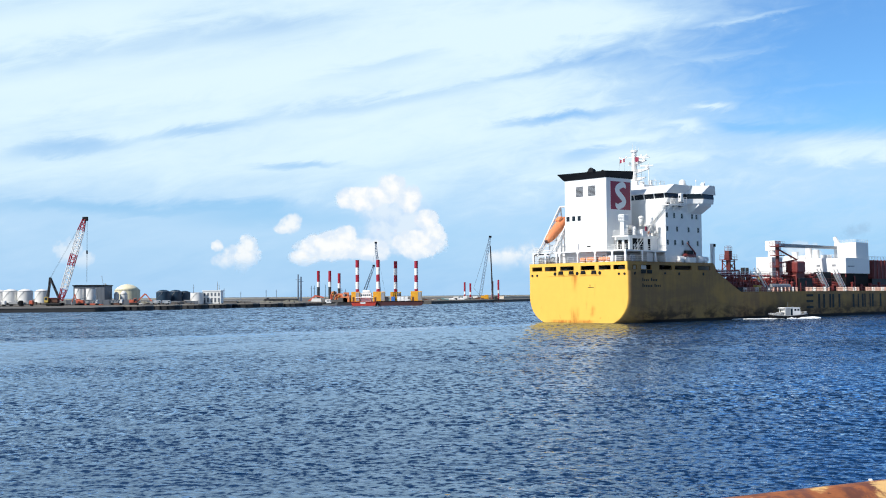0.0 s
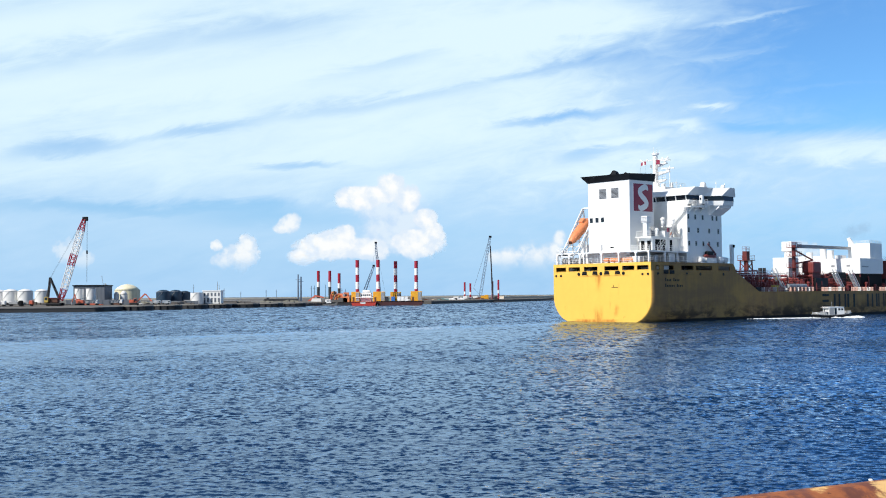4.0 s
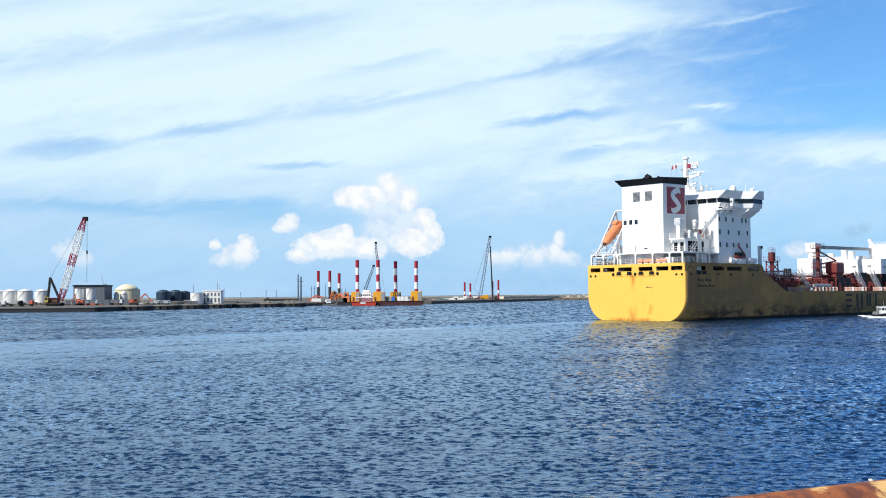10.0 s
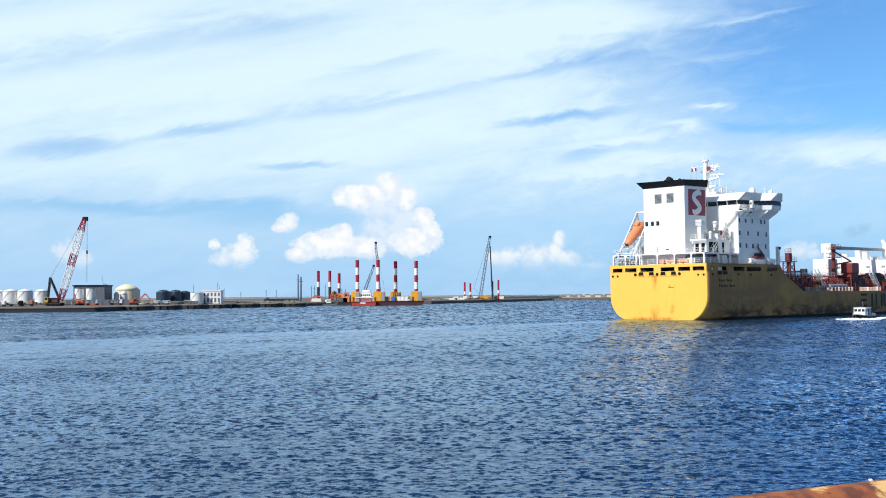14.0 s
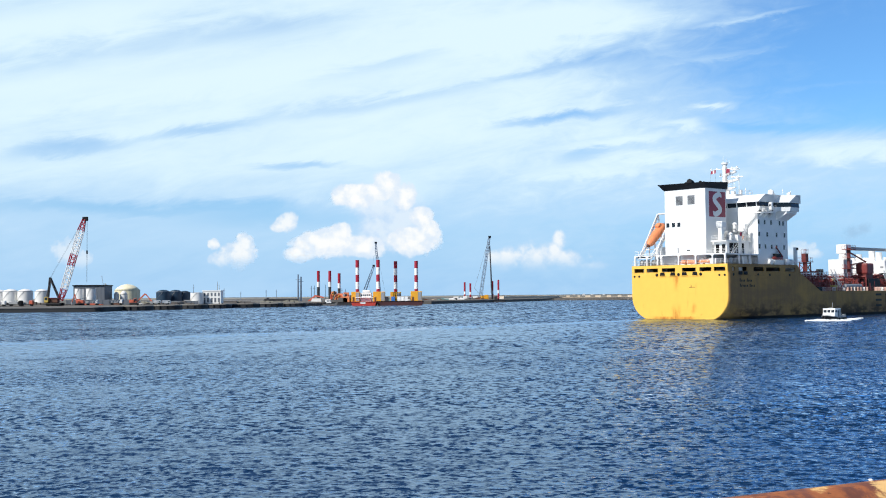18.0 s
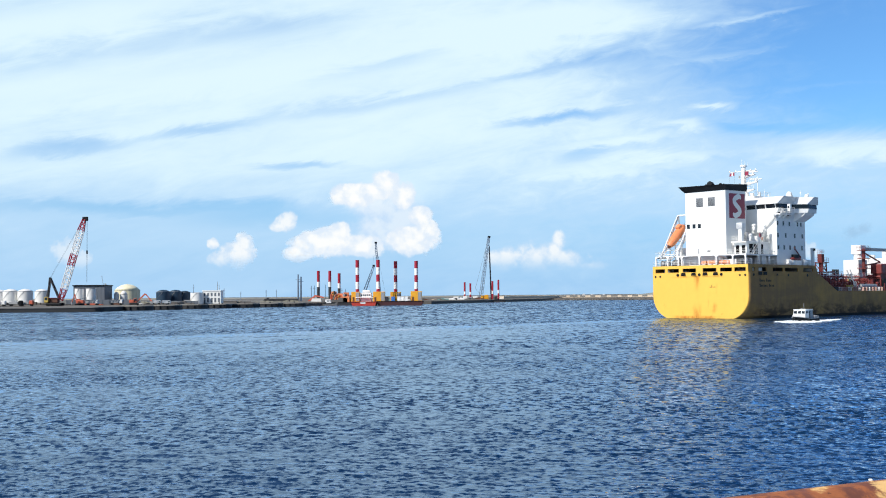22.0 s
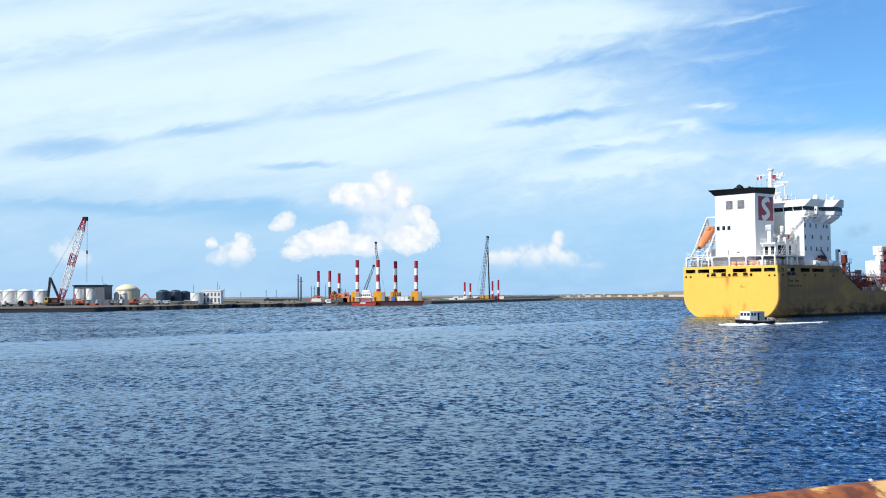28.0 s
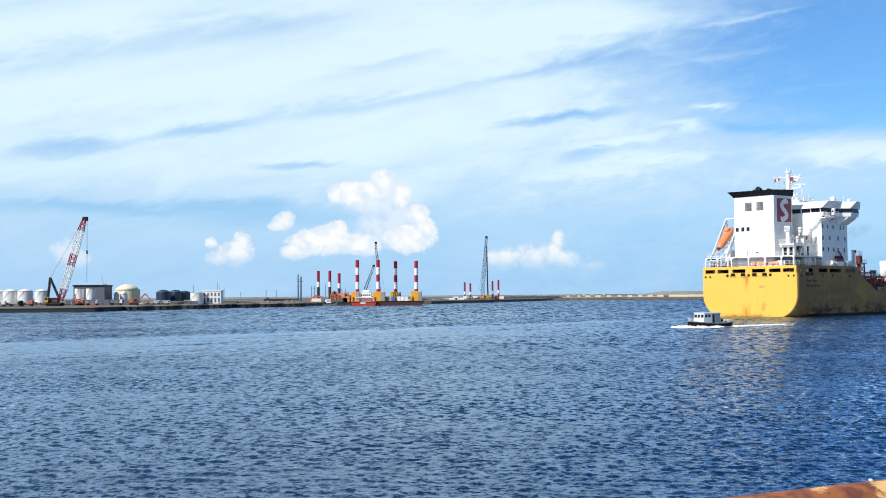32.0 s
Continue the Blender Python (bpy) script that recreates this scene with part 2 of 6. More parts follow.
    patch = N.noise(N.scale(pos, (0.05, 0.09, 1.0)), 1.0, 3.0, 0.6)
    keen = N.math("MULTIPLY", keen, N.smooth(patch, 0.32, 0.64, 0.6, 1.3))
    # cat's paws: long ruffled patches under the gusts
    paws = N.noise(N.scale(pos, (0.014, 0.045, 1.0)), 1.0, 4.0, 0.6, 0.6)
    keen = N.math("MULTIPLY", keen, N.smooth(paws, 0.42, 0.66, 0.85, 1.5))
    far = N.math("SQRT", N.math("ADD", N.math("MULTIPLY", px, px), N.math("MULTIPLY", py, py)))
    middle = N.math("MULTIPLY", N.smooth(far, 30.0, 60.0), N.smooth(far, 190.0, 110.0))
    outer = N.math("MULTIPLY", N.smooth(far, 75.0, 140.0), N.smooth(far, 420.0, 220.0, 0.4, 1.0))
    last = N.smooth(far, 180.0, 330.0)
    roll = tilt(1.0, N.math("MULTIPLY", keen, N.math("MULTIPLY", middle, 3.2)), 4.0, (2.2, 1.8, 1.0))
    swell = tilt(1.0, N.math("MULTIPLY", keen, N.math("MULTIPLY", outer, 3.8)), 4.0, (1.2, 0.42, 1.0))
    reach = tilt(1.0, N.math("MULTIPLY", keen, N.math("MULTIPLY", last, 3.0)), 4.0, (0.55, 0.10, 1.0))
    chop = tilt(1.15, N.math("MULTIPLY", keen, N.math("MULTIPLY", away, 0.5)), 3.0)
    crest = tilt(3.6, N.math("MULTIPLY", keen, N.math("MULTIPLY_ADD", away, -1.3, 2.2)), 3.0, (0.9, 1.0, 1.0))
    ripple = tilt(6.0, N.math("MULTIPLY", keen, N.math("MULTIPLY_ADD", away, -0.7, 1.0)), 2.0, (0.6, 1.0, 1.0))

    def plus(a, b, op="ADD"):
        n = N.tree.nodes.new("ShaderNodeVectorMath")
        n.operation = op
        N.put(n.inputs[0], a)
        N.put(n.inputs[1], b)
        return n.outputs[0]

    # slopes lean towards the camera, more with distance, to suit its view
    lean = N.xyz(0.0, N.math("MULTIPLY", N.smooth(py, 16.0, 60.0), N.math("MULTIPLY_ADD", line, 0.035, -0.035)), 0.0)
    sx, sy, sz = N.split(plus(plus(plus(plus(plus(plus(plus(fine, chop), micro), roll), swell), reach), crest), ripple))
    # only wave fronts show in the camera's view, so slopes are folded to face it
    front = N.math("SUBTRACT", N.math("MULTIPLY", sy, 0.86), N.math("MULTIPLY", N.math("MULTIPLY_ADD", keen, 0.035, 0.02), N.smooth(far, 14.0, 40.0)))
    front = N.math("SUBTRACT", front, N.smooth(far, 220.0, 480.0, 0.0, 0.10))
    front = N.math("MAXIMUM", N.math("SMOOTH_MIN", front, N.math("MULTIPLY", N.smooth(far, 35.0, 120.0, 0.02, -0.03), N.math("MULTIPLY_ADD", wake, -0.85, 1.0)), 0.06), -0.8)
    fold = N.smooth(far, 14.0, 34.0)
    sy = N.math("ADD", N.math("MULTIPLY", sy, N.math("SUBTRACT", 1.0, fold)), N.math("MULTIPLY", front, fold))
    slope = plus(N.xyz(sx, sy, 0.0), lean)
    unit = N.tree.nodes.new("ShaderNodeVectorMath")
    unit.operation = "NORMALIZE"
    # far from the camera the modelled chop is levelled out: the facets alone give the slope
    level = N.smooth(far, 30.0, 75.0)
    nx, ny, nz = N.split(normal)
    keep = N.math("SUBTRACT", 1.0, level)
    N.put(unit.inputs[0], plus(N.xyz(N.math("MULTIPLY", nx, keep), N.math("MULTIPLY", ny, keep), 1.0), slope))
    # deep blue body under a gloss whose colour paints reflections bluer, growing towards grazing sight
    deep = N.add("ShaderNodeBsdfDiffuse")
    link(N.tree, body, deep.inputs["Color"])
    gloss = N.add("ShaderNodeBsdfGlossy", Color=(0.67, 0.81, 1.0, 1.0), Roughness=0.05)
    turn = N.add("ShaderNodeFresnel", IOR=2.25)
    for n in (gloss, turn):
        link(N.tree, unit.outputs[0], n.inputs["Normal"])
    both = N.add("ShaderNodeMixShader")
    link(N.tree, N.math("MULTIPLY_ADD", N.smooth(turn.outputs[0], 0.02, 0.86), 0.2, N.math("MULTIPLY", turn.outputs[0], 0.8)), both.inputs[0])
    link(N.tree, deep.outputs[0], both.inputs[1])
    link(N.tree, gloss.outputs[0], both.inputs[2])
    link(N.tree, both.outputs[0], N.tree.nodes["Material Output"].inputs["Surface"])
    return m


def make_water():
    rng = np.random.default_rng(7)
    dense = np.arctan(np.linspace(-0.50, 0.50, 1240))
    rest = np.linspace(dense[-1], 2 * np.pi + dense[0], 60)[1:-1]
    ang = np.concatenate([dense, rest])
    drop = np.concatenate([np.arange(480, 330, -3.0), np.arange(330, 100, -0.5), np.arange(100, 40, -0.66), np.arange(40, 12, -0.5)])
    rad = np.concatenate([[0.5, 6, 14, 20], 11650.0 / drop, np.geomspace(1050, 4900, 16)])
    A, R = np.meshgrid(ang, rad)
    X, Y = R * np.sin(A), R * np.cos(A)
    step = np.gradient(rad)[:, None]
    turn = np.gradient(ang)[None, :]
    Z, DX, DY = np.zeros_like(X), np.zeros_like(X), np.zeros_like(X)
    ca, sa = np.sin(A), np.cos(A)
    bend = 0.9 * np.sin(X * 0.043) + 0.8 * np.sin(Y * 0.051 + 1.0)
    for k in range(100):
        lam = 0.26 * (1.5 / 0.26) ** (rng.random() ** 1.1)
        head = radians(-100) + rng.normal(0, 0.62)
        amp = 0.0040 * lam ** 0.78 * rng.uniform(0.6, 1.3)
        kx, ky = np.cos(head) * 2 * np.pi / lam, np.sin(head) * 2 * np.pi / lam
        along = np.abs(kx * ca + ky * sa) * step
        across = np.abs(kx * sa - ky * ca) * R * turn
        fade = np.clip((2.4 - np.maximum(along, across)) / 1.2, 0, 1)
        phase = kx * X + ky * Y + rng.uniform(0, 6.28) + bend * rng.uniform(-1.5, 1.5)
        Z += amp * np.sin(phase) * fade
        DX += amp * np.cos(head) * np.cos(phase) * fade
        DY += amp * np.sin(head) * np.cos(phase) * fade
    rough = 0.8 + 0.35 * np.sin(X * 0.06 + 1.3 * np.sin(Y * 0.05)) * np.sin(Y * 0.09 + 0.9)
    Z *= rough
    X, Y = X + 0.75 * DX * rough, Y + 0.75 * DY * rough
    rows, cols = X.shape
    verts = np.stack([X, Y, Z], -1).reshape(-1, 3)
    i = np.arange(rows - 1)[:, None] * cols + np.arange(cols)[None, :]
    j = np.arange(rows - 1)[:, None] * cols + (np.arange(cols)[None, :] + 1) % cols
    quads = np.stack([i, j, j + cols, i + cols], -1).reshape(-1, 4)
    me = bpy.data.meshes.new("water")
    me.vertices.add(len(verts))
    me.vertices.foreach_set("co", verts.ravel())
    me.loops.add(quads.size)
    me.loops.foreach_set("vertex_index", np.ascontiguousarray(quads).ravel())
    me.polygons.add(len(quads))
    me.polygons.foreach_set("loop_start", np.arange(len(quads)) * 4)
    me.polygons.foreach_set("loop_total", np.full(len(quads), 4))
    me.polygons.foreach_set("use_smooth", np.ones(len(quads), bool))
    me.update(calc_edges=True)
    me.materials.append(water_material())
    return tagged(new("water", me), "dark blue choppy harbour water with pale slicks", "water", kind="structure")


water = make_water()

# ---- mesh helpers ----
def thing(name, m, label, category, group=""):
    ob = new(name)
    ob.empty_display_size = 0.5
    ob.matrix_basis = m if isinstance(m, Matrix) else Matrix.Translation(m)
    return tagged(ob, label, category, group)


def part(name, bm, material, parent=None, label="", smooth=False):
    me = bpy.data.meshes.new(name)
    bmesh.ops.recalc_face_normals(bm, faces=bm.faces[:])
    if smooth:
        for f in bm.faces:
            f.smooth = True
    bm.to_mesh(me)
    bm.free()
    me.materials.append(M[material] if isinstance(material, str) else material)
    ob = new(name, me)
    ob.parent = parent
    return tagged(ob, label)


def box(bm, x0, x1, y0, y1, z0, z1, bevel=0.0):
    m = Matrix.LocRotScale(((x0 + x1) / 2, (y0 + y1) / 2, (z0 + z1) / 2), None, (x1 - x0, y1 - y0, z1 - z0))
    r = bmesh.ops.create_cube(bm, size=1.0, matrix=m)
    if bevel:
        edges = list({e for v in r["verts"] for e in v.link_edges})
        bmesh.ops.bevel(bm, geom=edges, offset=bevel, segments=2, affect="EDGES", profile=0.5)
    return bm


def rod(bm, p, q, r, r2=None, seg=8, caps=True):
    p, q = Vector(p), Vector(q)
    d = q - p
    m = Matrix.Translation((p + q) / 2) @ d.to_track_quat("Z", "Y").to_matrix().to_4x4()
    bmesh.ops.create_cone(bm, cap_ends=caps, segments=seg, radius1=r, radius2=r if r2 is None else r2, depth=d.length, matrix=m)
    return bm


def ball(bm, c, r, sz=1.0, seg=14):
    bmesh.ops.create_uvsphere(bm, u_segments=seg, v_segments=seg // 2 + 1, radius=r, matrix=Matrix.Translation(c) @ Matrix.Diagonal((1, 1, sz, 1)))
    return bm


def lathe(bm, profile, c=(0, 0, 0), seg=28):
    """A turned body: profile of (radius, z)."""
    rings = []
    for r, z in profile:
        rings.append([bm.verts.new((c[0] + r * math.cos(6.28318 * k / seg), c[1] + r * math.sin(6.28318 * k / seg), c[2] + z)) for k in range(seg)])
    for a, b in zip(rings, rings[1:]):
        for k in range(seg):
            bm.faces.new((a[k], a[(k + 1) % seg], b[(k + 1) % seg], b[k]))
    if profile[0][0] > 0.01:
        bm.faces.new(rings[0][::-1])
    if profile[-1][0] > 0.01:
        bm.faces.new(rings[-1])
    return bm


def prism(bm, outline, axis, a, b):
    """An outline of 2D points pushed from a to b along an axis ('x', 'y' or 'z')."""
    def at(p, t):
        return {"x": (t, p[0], p[1]), "y": (p[0], t, p[1]), "z": (p[0], p[1], t)}[axis]
    lo = [bm.verts.new(at(p, a)) for p in outline]
    hi = [bm.verts.new(at(p, b)) for p in outline]
    bm.faces.new(lo)
    bm.faces.new(hi[::-1])
    for i in range(len(lo)):
        j = (i + 1) % len(lo)
        bm.faces.new((lo[i], lo[j], hi[j], hi[i]))
    return bm


def B():
    return bmesh.new()


def lattice(bm, p, q, w0, w1, bays, r, up=(0, 0, 1)):
    """A four-chord lattice boom from p to q, w0 wide at its foot and w1 at its head."""
    p, q = Vector(p), Vector(q)
    d = (q - p).normalized()
    sx = d.cross(Vector(up)).normalized()
    sy = sx.cross(d)
    def corner(t, k):
        w = (w0 + (w1 - w0) * t) / 2
        return p + (q - p) * t + sx * w * (1 if k in (0, 1) else -1) + sy * w * (1 if k in (1, 2) else -1)
    for k in range(4):
        rod(bm, corner(0, k), corner(1, k), r, seg=5)
    for i in range(bays):
        a, b = i / bays, (i + 1) / bays
        for k in range(4):
            l = (k + 1) % 4
            rod(bm, corner(a, k if i % 2 else l), corner(b, l if i % 2 else k), r * 0.6, seg=4, caps=False)
    return bm


def rail_run(parent, pts, height=1.1, gap=2.0, material="white", r=0.035, bars=3, name="railing"):
    """A railing along a line of points: its posts and its bars."""
    bm = B()
    pts = [Vector(p) for p in pts]
    for a, b in zip(pts, pts[1:]):
        n = max(1, round((b - a).length / gap))
        for i in range(n + 1):
            c = a.lerp(b, i / n)
            rod(bm, c, c + Vector((0, 0, height)), r, seg=5)
        for k in range(bars):
            z = Vector((0, 0, height * (k + 1) / bars))
            rod(bm, a + z, b + z, r * 0.8, seg=5)
    return part(name, bm, material, parent)

# ---- the chemical tanker: +Y ahead, +X starboard, z = 0 at the waterline ----
ship = thing("tanker_ship", pose(27.87, 226.72, 0, 0, 0, -46.96), "yellow-hulled chemical tanker with white superstructure under way", "ship")
HALF = 13.2


def section(y):
    """Half outline of the hull at y: points (x, z) from the sheer down to the keel."""
    if y < 16:
        r, foot = 5.6 - 0.22 * y, -0.25 - 0.2 * y
    else:
        r, foot = 2.1, -3.4
    foot = max(foot, -3.6)
    w = HALF if y < 128 else HALF * max(0.02, 1 - ((y - 128) / 42.0) ** 2.2)
    wl = w if y < 120 else w * max(0.05, 1 - ((y - 120) / 70.0))
    pts = []
    for k in range(9):
        a = math.pi / 2 * k / 8
        pts.append((w - r + r * math.cos(a), foot + r - r * math.sin(a)))
    if y >= 120:
        pts = [(max(0.02, x * wl / w), z) for x, z in pts]
    return w, pts


def sheer(y):
    if y <= 30:
        return 10.62
    if y <= 41.2:
        return 10.62 + (6.15 - 10.62) * min(1.0, (y - 31.5) / 9.7) if y > 31.5 else 10.62
    return 6.15 if y < 138 else 6.15 + 3.2 * min(1.0, (y - 138) / 8.0)


def make_hull():
    bm = B()
    ys = [0, 1.5, 4, 7, 11, 16, 22, 28, 31.5, 34.2, 37.8, 41.2, 46, 60, 80, 100, 120, 128, 134, 140, 146, 152, 158, 163, 167, 169.5]
    rings = []
    for y in ys:
        w, low = section(y)
        top = sheer(y)
        pts = [(w, top)] + [(w, low[0][1] + (top - low[0][1]) * f) for f in (0.75, 0.5, 0.25)] + low + [(0.0, low[-1][1])]
        rings.append([bm.verts.new((x, y, z)) for x, z in pts] + [bm.verts.new((-x, y, z)) for x, z in pts[::-1][1:]])
    for a, b in zip(rings, rings[1:]):
        for k in range(len(a) - 1):
            bm.faces.new((a[k], a[k + 1], b[k + 1], b[k]))
    bm.faces.new(rings[0])
    bm.faces.new(rings[-1][::-1])
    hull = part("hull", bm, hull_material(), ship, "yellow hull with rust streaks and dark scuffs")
    for p in hull.data.polygons:
        p.use_smooth = abs(p.normal.y) < 0.8
    return hull


def hull_material():
    """Hull paint: tone, rust runs below the chocks, shade painted onto the side, fender scuffs low on it and a dark
    band at the waterline.
    """
    m = surface("hull_paint", (0.80, 0.465, 0.09), 0.6, stain=(0.33, 0.14, 0.03), streak=0.35, vary=0.07, grain=0.8, coarse=0.10, bump=0.03, spec=0.10)
    N = Nodes(m.node_tree)
    b = N.tree.nodes["Principled BSDF"]
    base = b.inputs["Base Color"].links[0].from_socket
    pos = N.add("ShaderNodeTexCoord").outputs["Object"]
    x, y, z = N.split(pos)
    runs = N.noise(N.scale(pos, (1.0, 1.0, 0.16)), 0.55, 6.0, 0.68)
    astern = N.smooth(y, 1.0, 0.2)
    sway = N.math("MULTIPLY", N.math("SUBTRACT", N.noise(pos, 0.5, 4.0, 0.6), 0.5), 1.6)
    xs = N.math("ADD", x, sway)
    # a run of rust below the middle fairleads, and blooms of it near the waterline
    run = N.math("MULTIPLY", N.smooth(N.math("ABSOLUTE", N.math("ADD", xs, 0.8)), 1.2, 0.1), N.math("MULTIPLY", N.smooth(z, 5.6, 9.7, 0.05, 0.85), N.smooth(z, 10.1, 9.8)))
    bloom = N.math("MULTIPLY", N.smooth(N.math("ABSOLUTE", N.math("ADD", xs, 0.9)), 1.7, 0.2), N.smooth(z, 3.9, 1.2))
    small = N.math("MULTIPLY", N.smooth(N.math("ABSOLUTE", N.math("SUBTRACT", xs, 3.9)), 0.9, 0.1), N.smooth(N.math("ABSOLUTE", N.math("SUBTRACT", z, 2.4)), 1.6, 0.3, 0.0, 0.6))
    tide = N.math("MULTIPLY", N.smooth(N.math("ABSOLUTE", N.math("ADD", xs, 1.5)), 8.0, 3.0), N.smooth(z, 0.75, 0.25, 0.0, 0.9))
    centre = N.math("MULTIPLY", N.math("MAXIMUM", N.math("MAXIMUM", run, bloom), N.math("MAXIMUM", small, tide)), astern)
    rust = N.math("MULTIPLY", N.smooth(runs, 0.36, 0.58, 0.15, 0.95), centre)
    # side darkened brown: shade painted into the colour, plus grime in long patches with runs
    shade_patches = N.math("ADD", N.math("MULTIPLY", N.noise(N.scale(pos, (1.0, 0.10, 0.22)), 0.9, 6.0, 0.62, 0.4), 0.65), N.math("MULTIPLY", runs, 0.35))
    side_shade = N.math("MULTIPLY", N.smooth(shade_patches, 0.34, 0.60, 0.66, 0.93), N.smooth(y, 0.02, 0.6))
    c = N.mix(side_shade, base, (0.205, 0.128, 0.072, 1.0))
    spots = N.math("MULTIPLY", N.smooth(N.noise(pos, 0.55, 6.0, 0.7), 0.60, 0.72, 0.0, 0.5), N.math("MULTIPLY", astern, N.smooth(z, 4.5, 0.6)))
    c = N.mix(spots, c, (0.34, 0.11, 0.02, 1.0))
    c = N.mix(rust, c, (0.42, 0.13, 0.02, 1.0))
    blot = N.noise(N.scale(pos, (0.5, 0.22, 0.5)), 1.0, 6.0, 0.65, 0.4)
    ahead = N.smooth(y, 1.0, 8.0)
    lowdown = N.math("MULTIPLY", N.smooth(z, 5.0, 0.8), ahead)
    scuff = N.math("MULTIPLY", N.smooth(blot, 0.40, 0.62, 0.0, 0.92), lowdown)
    c = N.mix(scuff, c, (0.05, 0.03, 0.018, 1.0))
    boot = N.math("MULTIPLY", N.smooth(N.math("ADD", z, N.math("MULTIPLY", runs, 0.25)), 0.85, 0.55), N.smooth(y, 1.5, 9.0))
    c = N.mix(boot, c, (0.014, 0.012, 0.012, 1.0))
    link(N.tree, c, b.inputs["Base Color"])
    return m


hull = make_hull()
HULL = hull.data.materials[0]
STERN_GAPS = [(-12.45, -9.55), (-8.85, -5.55), (-4.5, -0.7), (1.1, 4.9), (5.85, 9.05), (9.65, 12.65)]
SIDE_GAPS = [(1.65, 3.05), (4.4, 8.0), (10.6, 15.1), (16.0, 22.1), (24.5, 29.2)]
SLOT = (10.8, 11.76)   # foot and head of the openings


def slot_posts(axis, gaps, lo, hi, at, thick):
    """Upper strake with long openings: a sill, posts between them and a cap along the top."""
    edges = [lo] + [v for g in gaps for v in g] + [hi]

    def strake(name, a, b, z0, z1):
        bm = B()
        if axis == "x":
            box(bm, a, b, at, at + thick, z0, z1)
        else:
            box(bm, at - thick, at, a, b, z0, z1)
        return part(name, bm, HULL, ship)

    for a, b in zip(edges[0::2], edges[1::2]):
        strake("bulwark_post", a, b, *SLOT)
    strake("bulwark_sill", lo, hi, 10.62, SLOT[0])
    strake("bulwark_cap", lo, hi, SLOT[1], 12.42)
    # rolled rims round the openings
    for a, b in gaps:
        bm = B()
        for (u0, z0), (u1, z1) in (((a, SLOT[0]), (b, SLOT[0])), ((b, SLOT[0]), (b, SLOT[1])), ((b, SLOT[1]), (a, SLOT[1])), ((a, SLOT[1]), (a, SLOT[0]))):
            if axis == "x":
                rod(bm, (u0, at - 0.01, z0), (u1, at - 0.01, z1), 0.05, seg=6)
            else:
                rod(bm, (at + 0.01, u0, z0), (at + 0.01, u1, z1), 0.05, seg=6)
        part("opening_rim", bm, HULL, ship)


slot_posts("x", STERN_GAPS, -13.2, 13.2, 0.0, 0.25)
slot_posts("y", SIDE_GAPS, 0.25, 30.0, 13.2, 0.25)
PORT = B()
box(PORT, -13.2, -12.95, 0.25, 30.0, 10.62, 12.42)
part("bulwark_port", PORT, HULL, ship)
# gear on the mooring deck seen through the openings
part("deck_locker", box(B(), -12.2, -10.2, 3.0, 4.6, 10.45, 11.6, 0.1), "white", ship)
part("deck_locker", box(B(), 10.6, 12.4, 5.2, 7.4, 10.45, 11.7, 0.1), "white", ship)
for x, y in ((-6.6, 4.2), (3.0, 4.4), (8.4, 5.0)):
    bm = rod(B(), (x - 0.9, y, 11.15), (x + 0.9, y, 11.15), 0.45, seg=14)
    for e in (-0.9, 0.9):
        rod(bm, (x + e - 0.05, y, 11.15), (x + e + 0.05, y, 11.15), 0.68, seg=14)
    box(bm, x - 1.0, x + 1.0, y - 0.5, y + 0.5, 10.45, 10.7)
    part("mooring_winch", bm, "steel", ship)
bm = B()
prism(bm, [(30.0, 10.62), (31.5, 10.62), (31.2, 11.6), (30.4, 12.35), (30.0, 12.42)], "x", 12.95, 13.2)
part("bulwark_end", bm, HULL, ship)
part("mooring_deck", box(B(), -12.9, 12.9, 0.3, 31.0, 10.2, 10.45), "brown", ship)
part("poop_deck", box(B(), -12.93, 12.93, 0.28, 30.5, 12.12, 12.36), "brown", ship)
part("main_deck", box(B(), -12.9, 12.9, 30.6, 128.0, 5.6, 5.95), "red_deck", ship)
part("mooring_bulkhead", box(B(), -12.9, 12.9, 12.0, 12.2, 10.45, 12.12), "dark", ship)
part("mooring_bulkhead", box(B(), -12.9, 12.9, 29.8, 30.6, 5.95, 12.12), "white", ship)
# chocks and rollers in the transom and the quarter
for x in (-4.3, -1.4, 1.8, 4.65):
    bm = prism(B(), [(x - 0.7, 9.98), (x + 0.7, 9.98), (x + 0.52, 10.72), (x - 0.52, 10.72)], "y", -0.14, 0.1)
    fair = part("fairlead", bm, "black", ship)
    part("roller", rod(B(), (x - 0.45, -0.17, 10.2), (x + 0.45, -0.17, 10.2), 0.11, seg=10), "black", fair)
    part("lip", box(B(), x - 0.85, x + 0.85, -0.2, 0.0, 9.88, 9.98), HULL, fair)
for x, z, r in ((-12.4, 9.92, 0.26), (-11.0, 9.92, 0.26), (-5.9, 10.2, 0.36), (0.18, 10.2, 0.36), (6.2, 10.2, 0.36), (11.1, 9.93, 0.25), (12.5, 9.93, 0.25)):
    part("hawse_hole", rod(B(), (x, -0.1, z), (x, 0.1, z), r, seg=14), "black", ship)
for y in (5.2, 7.3):
    fair = part("fairlead", box(B(), 13.12, 13.3, y - 0.8, y + 0.8, 9.98, 10.72, 0.08), "black", ship)
    part("roller", rod(B(), (13.3, y - 0.4, 10.2), (13.3, y + 0.4, 10.2), 0.11, seg=10), "black", fair)
for y in (2.4, 12.6, 17.6, 26.5):
    part("hawse_hole", rod(B(), (13.1, y, 10.0), (13.28, y, 10.0), 0.32, seg=14), "black", ship)
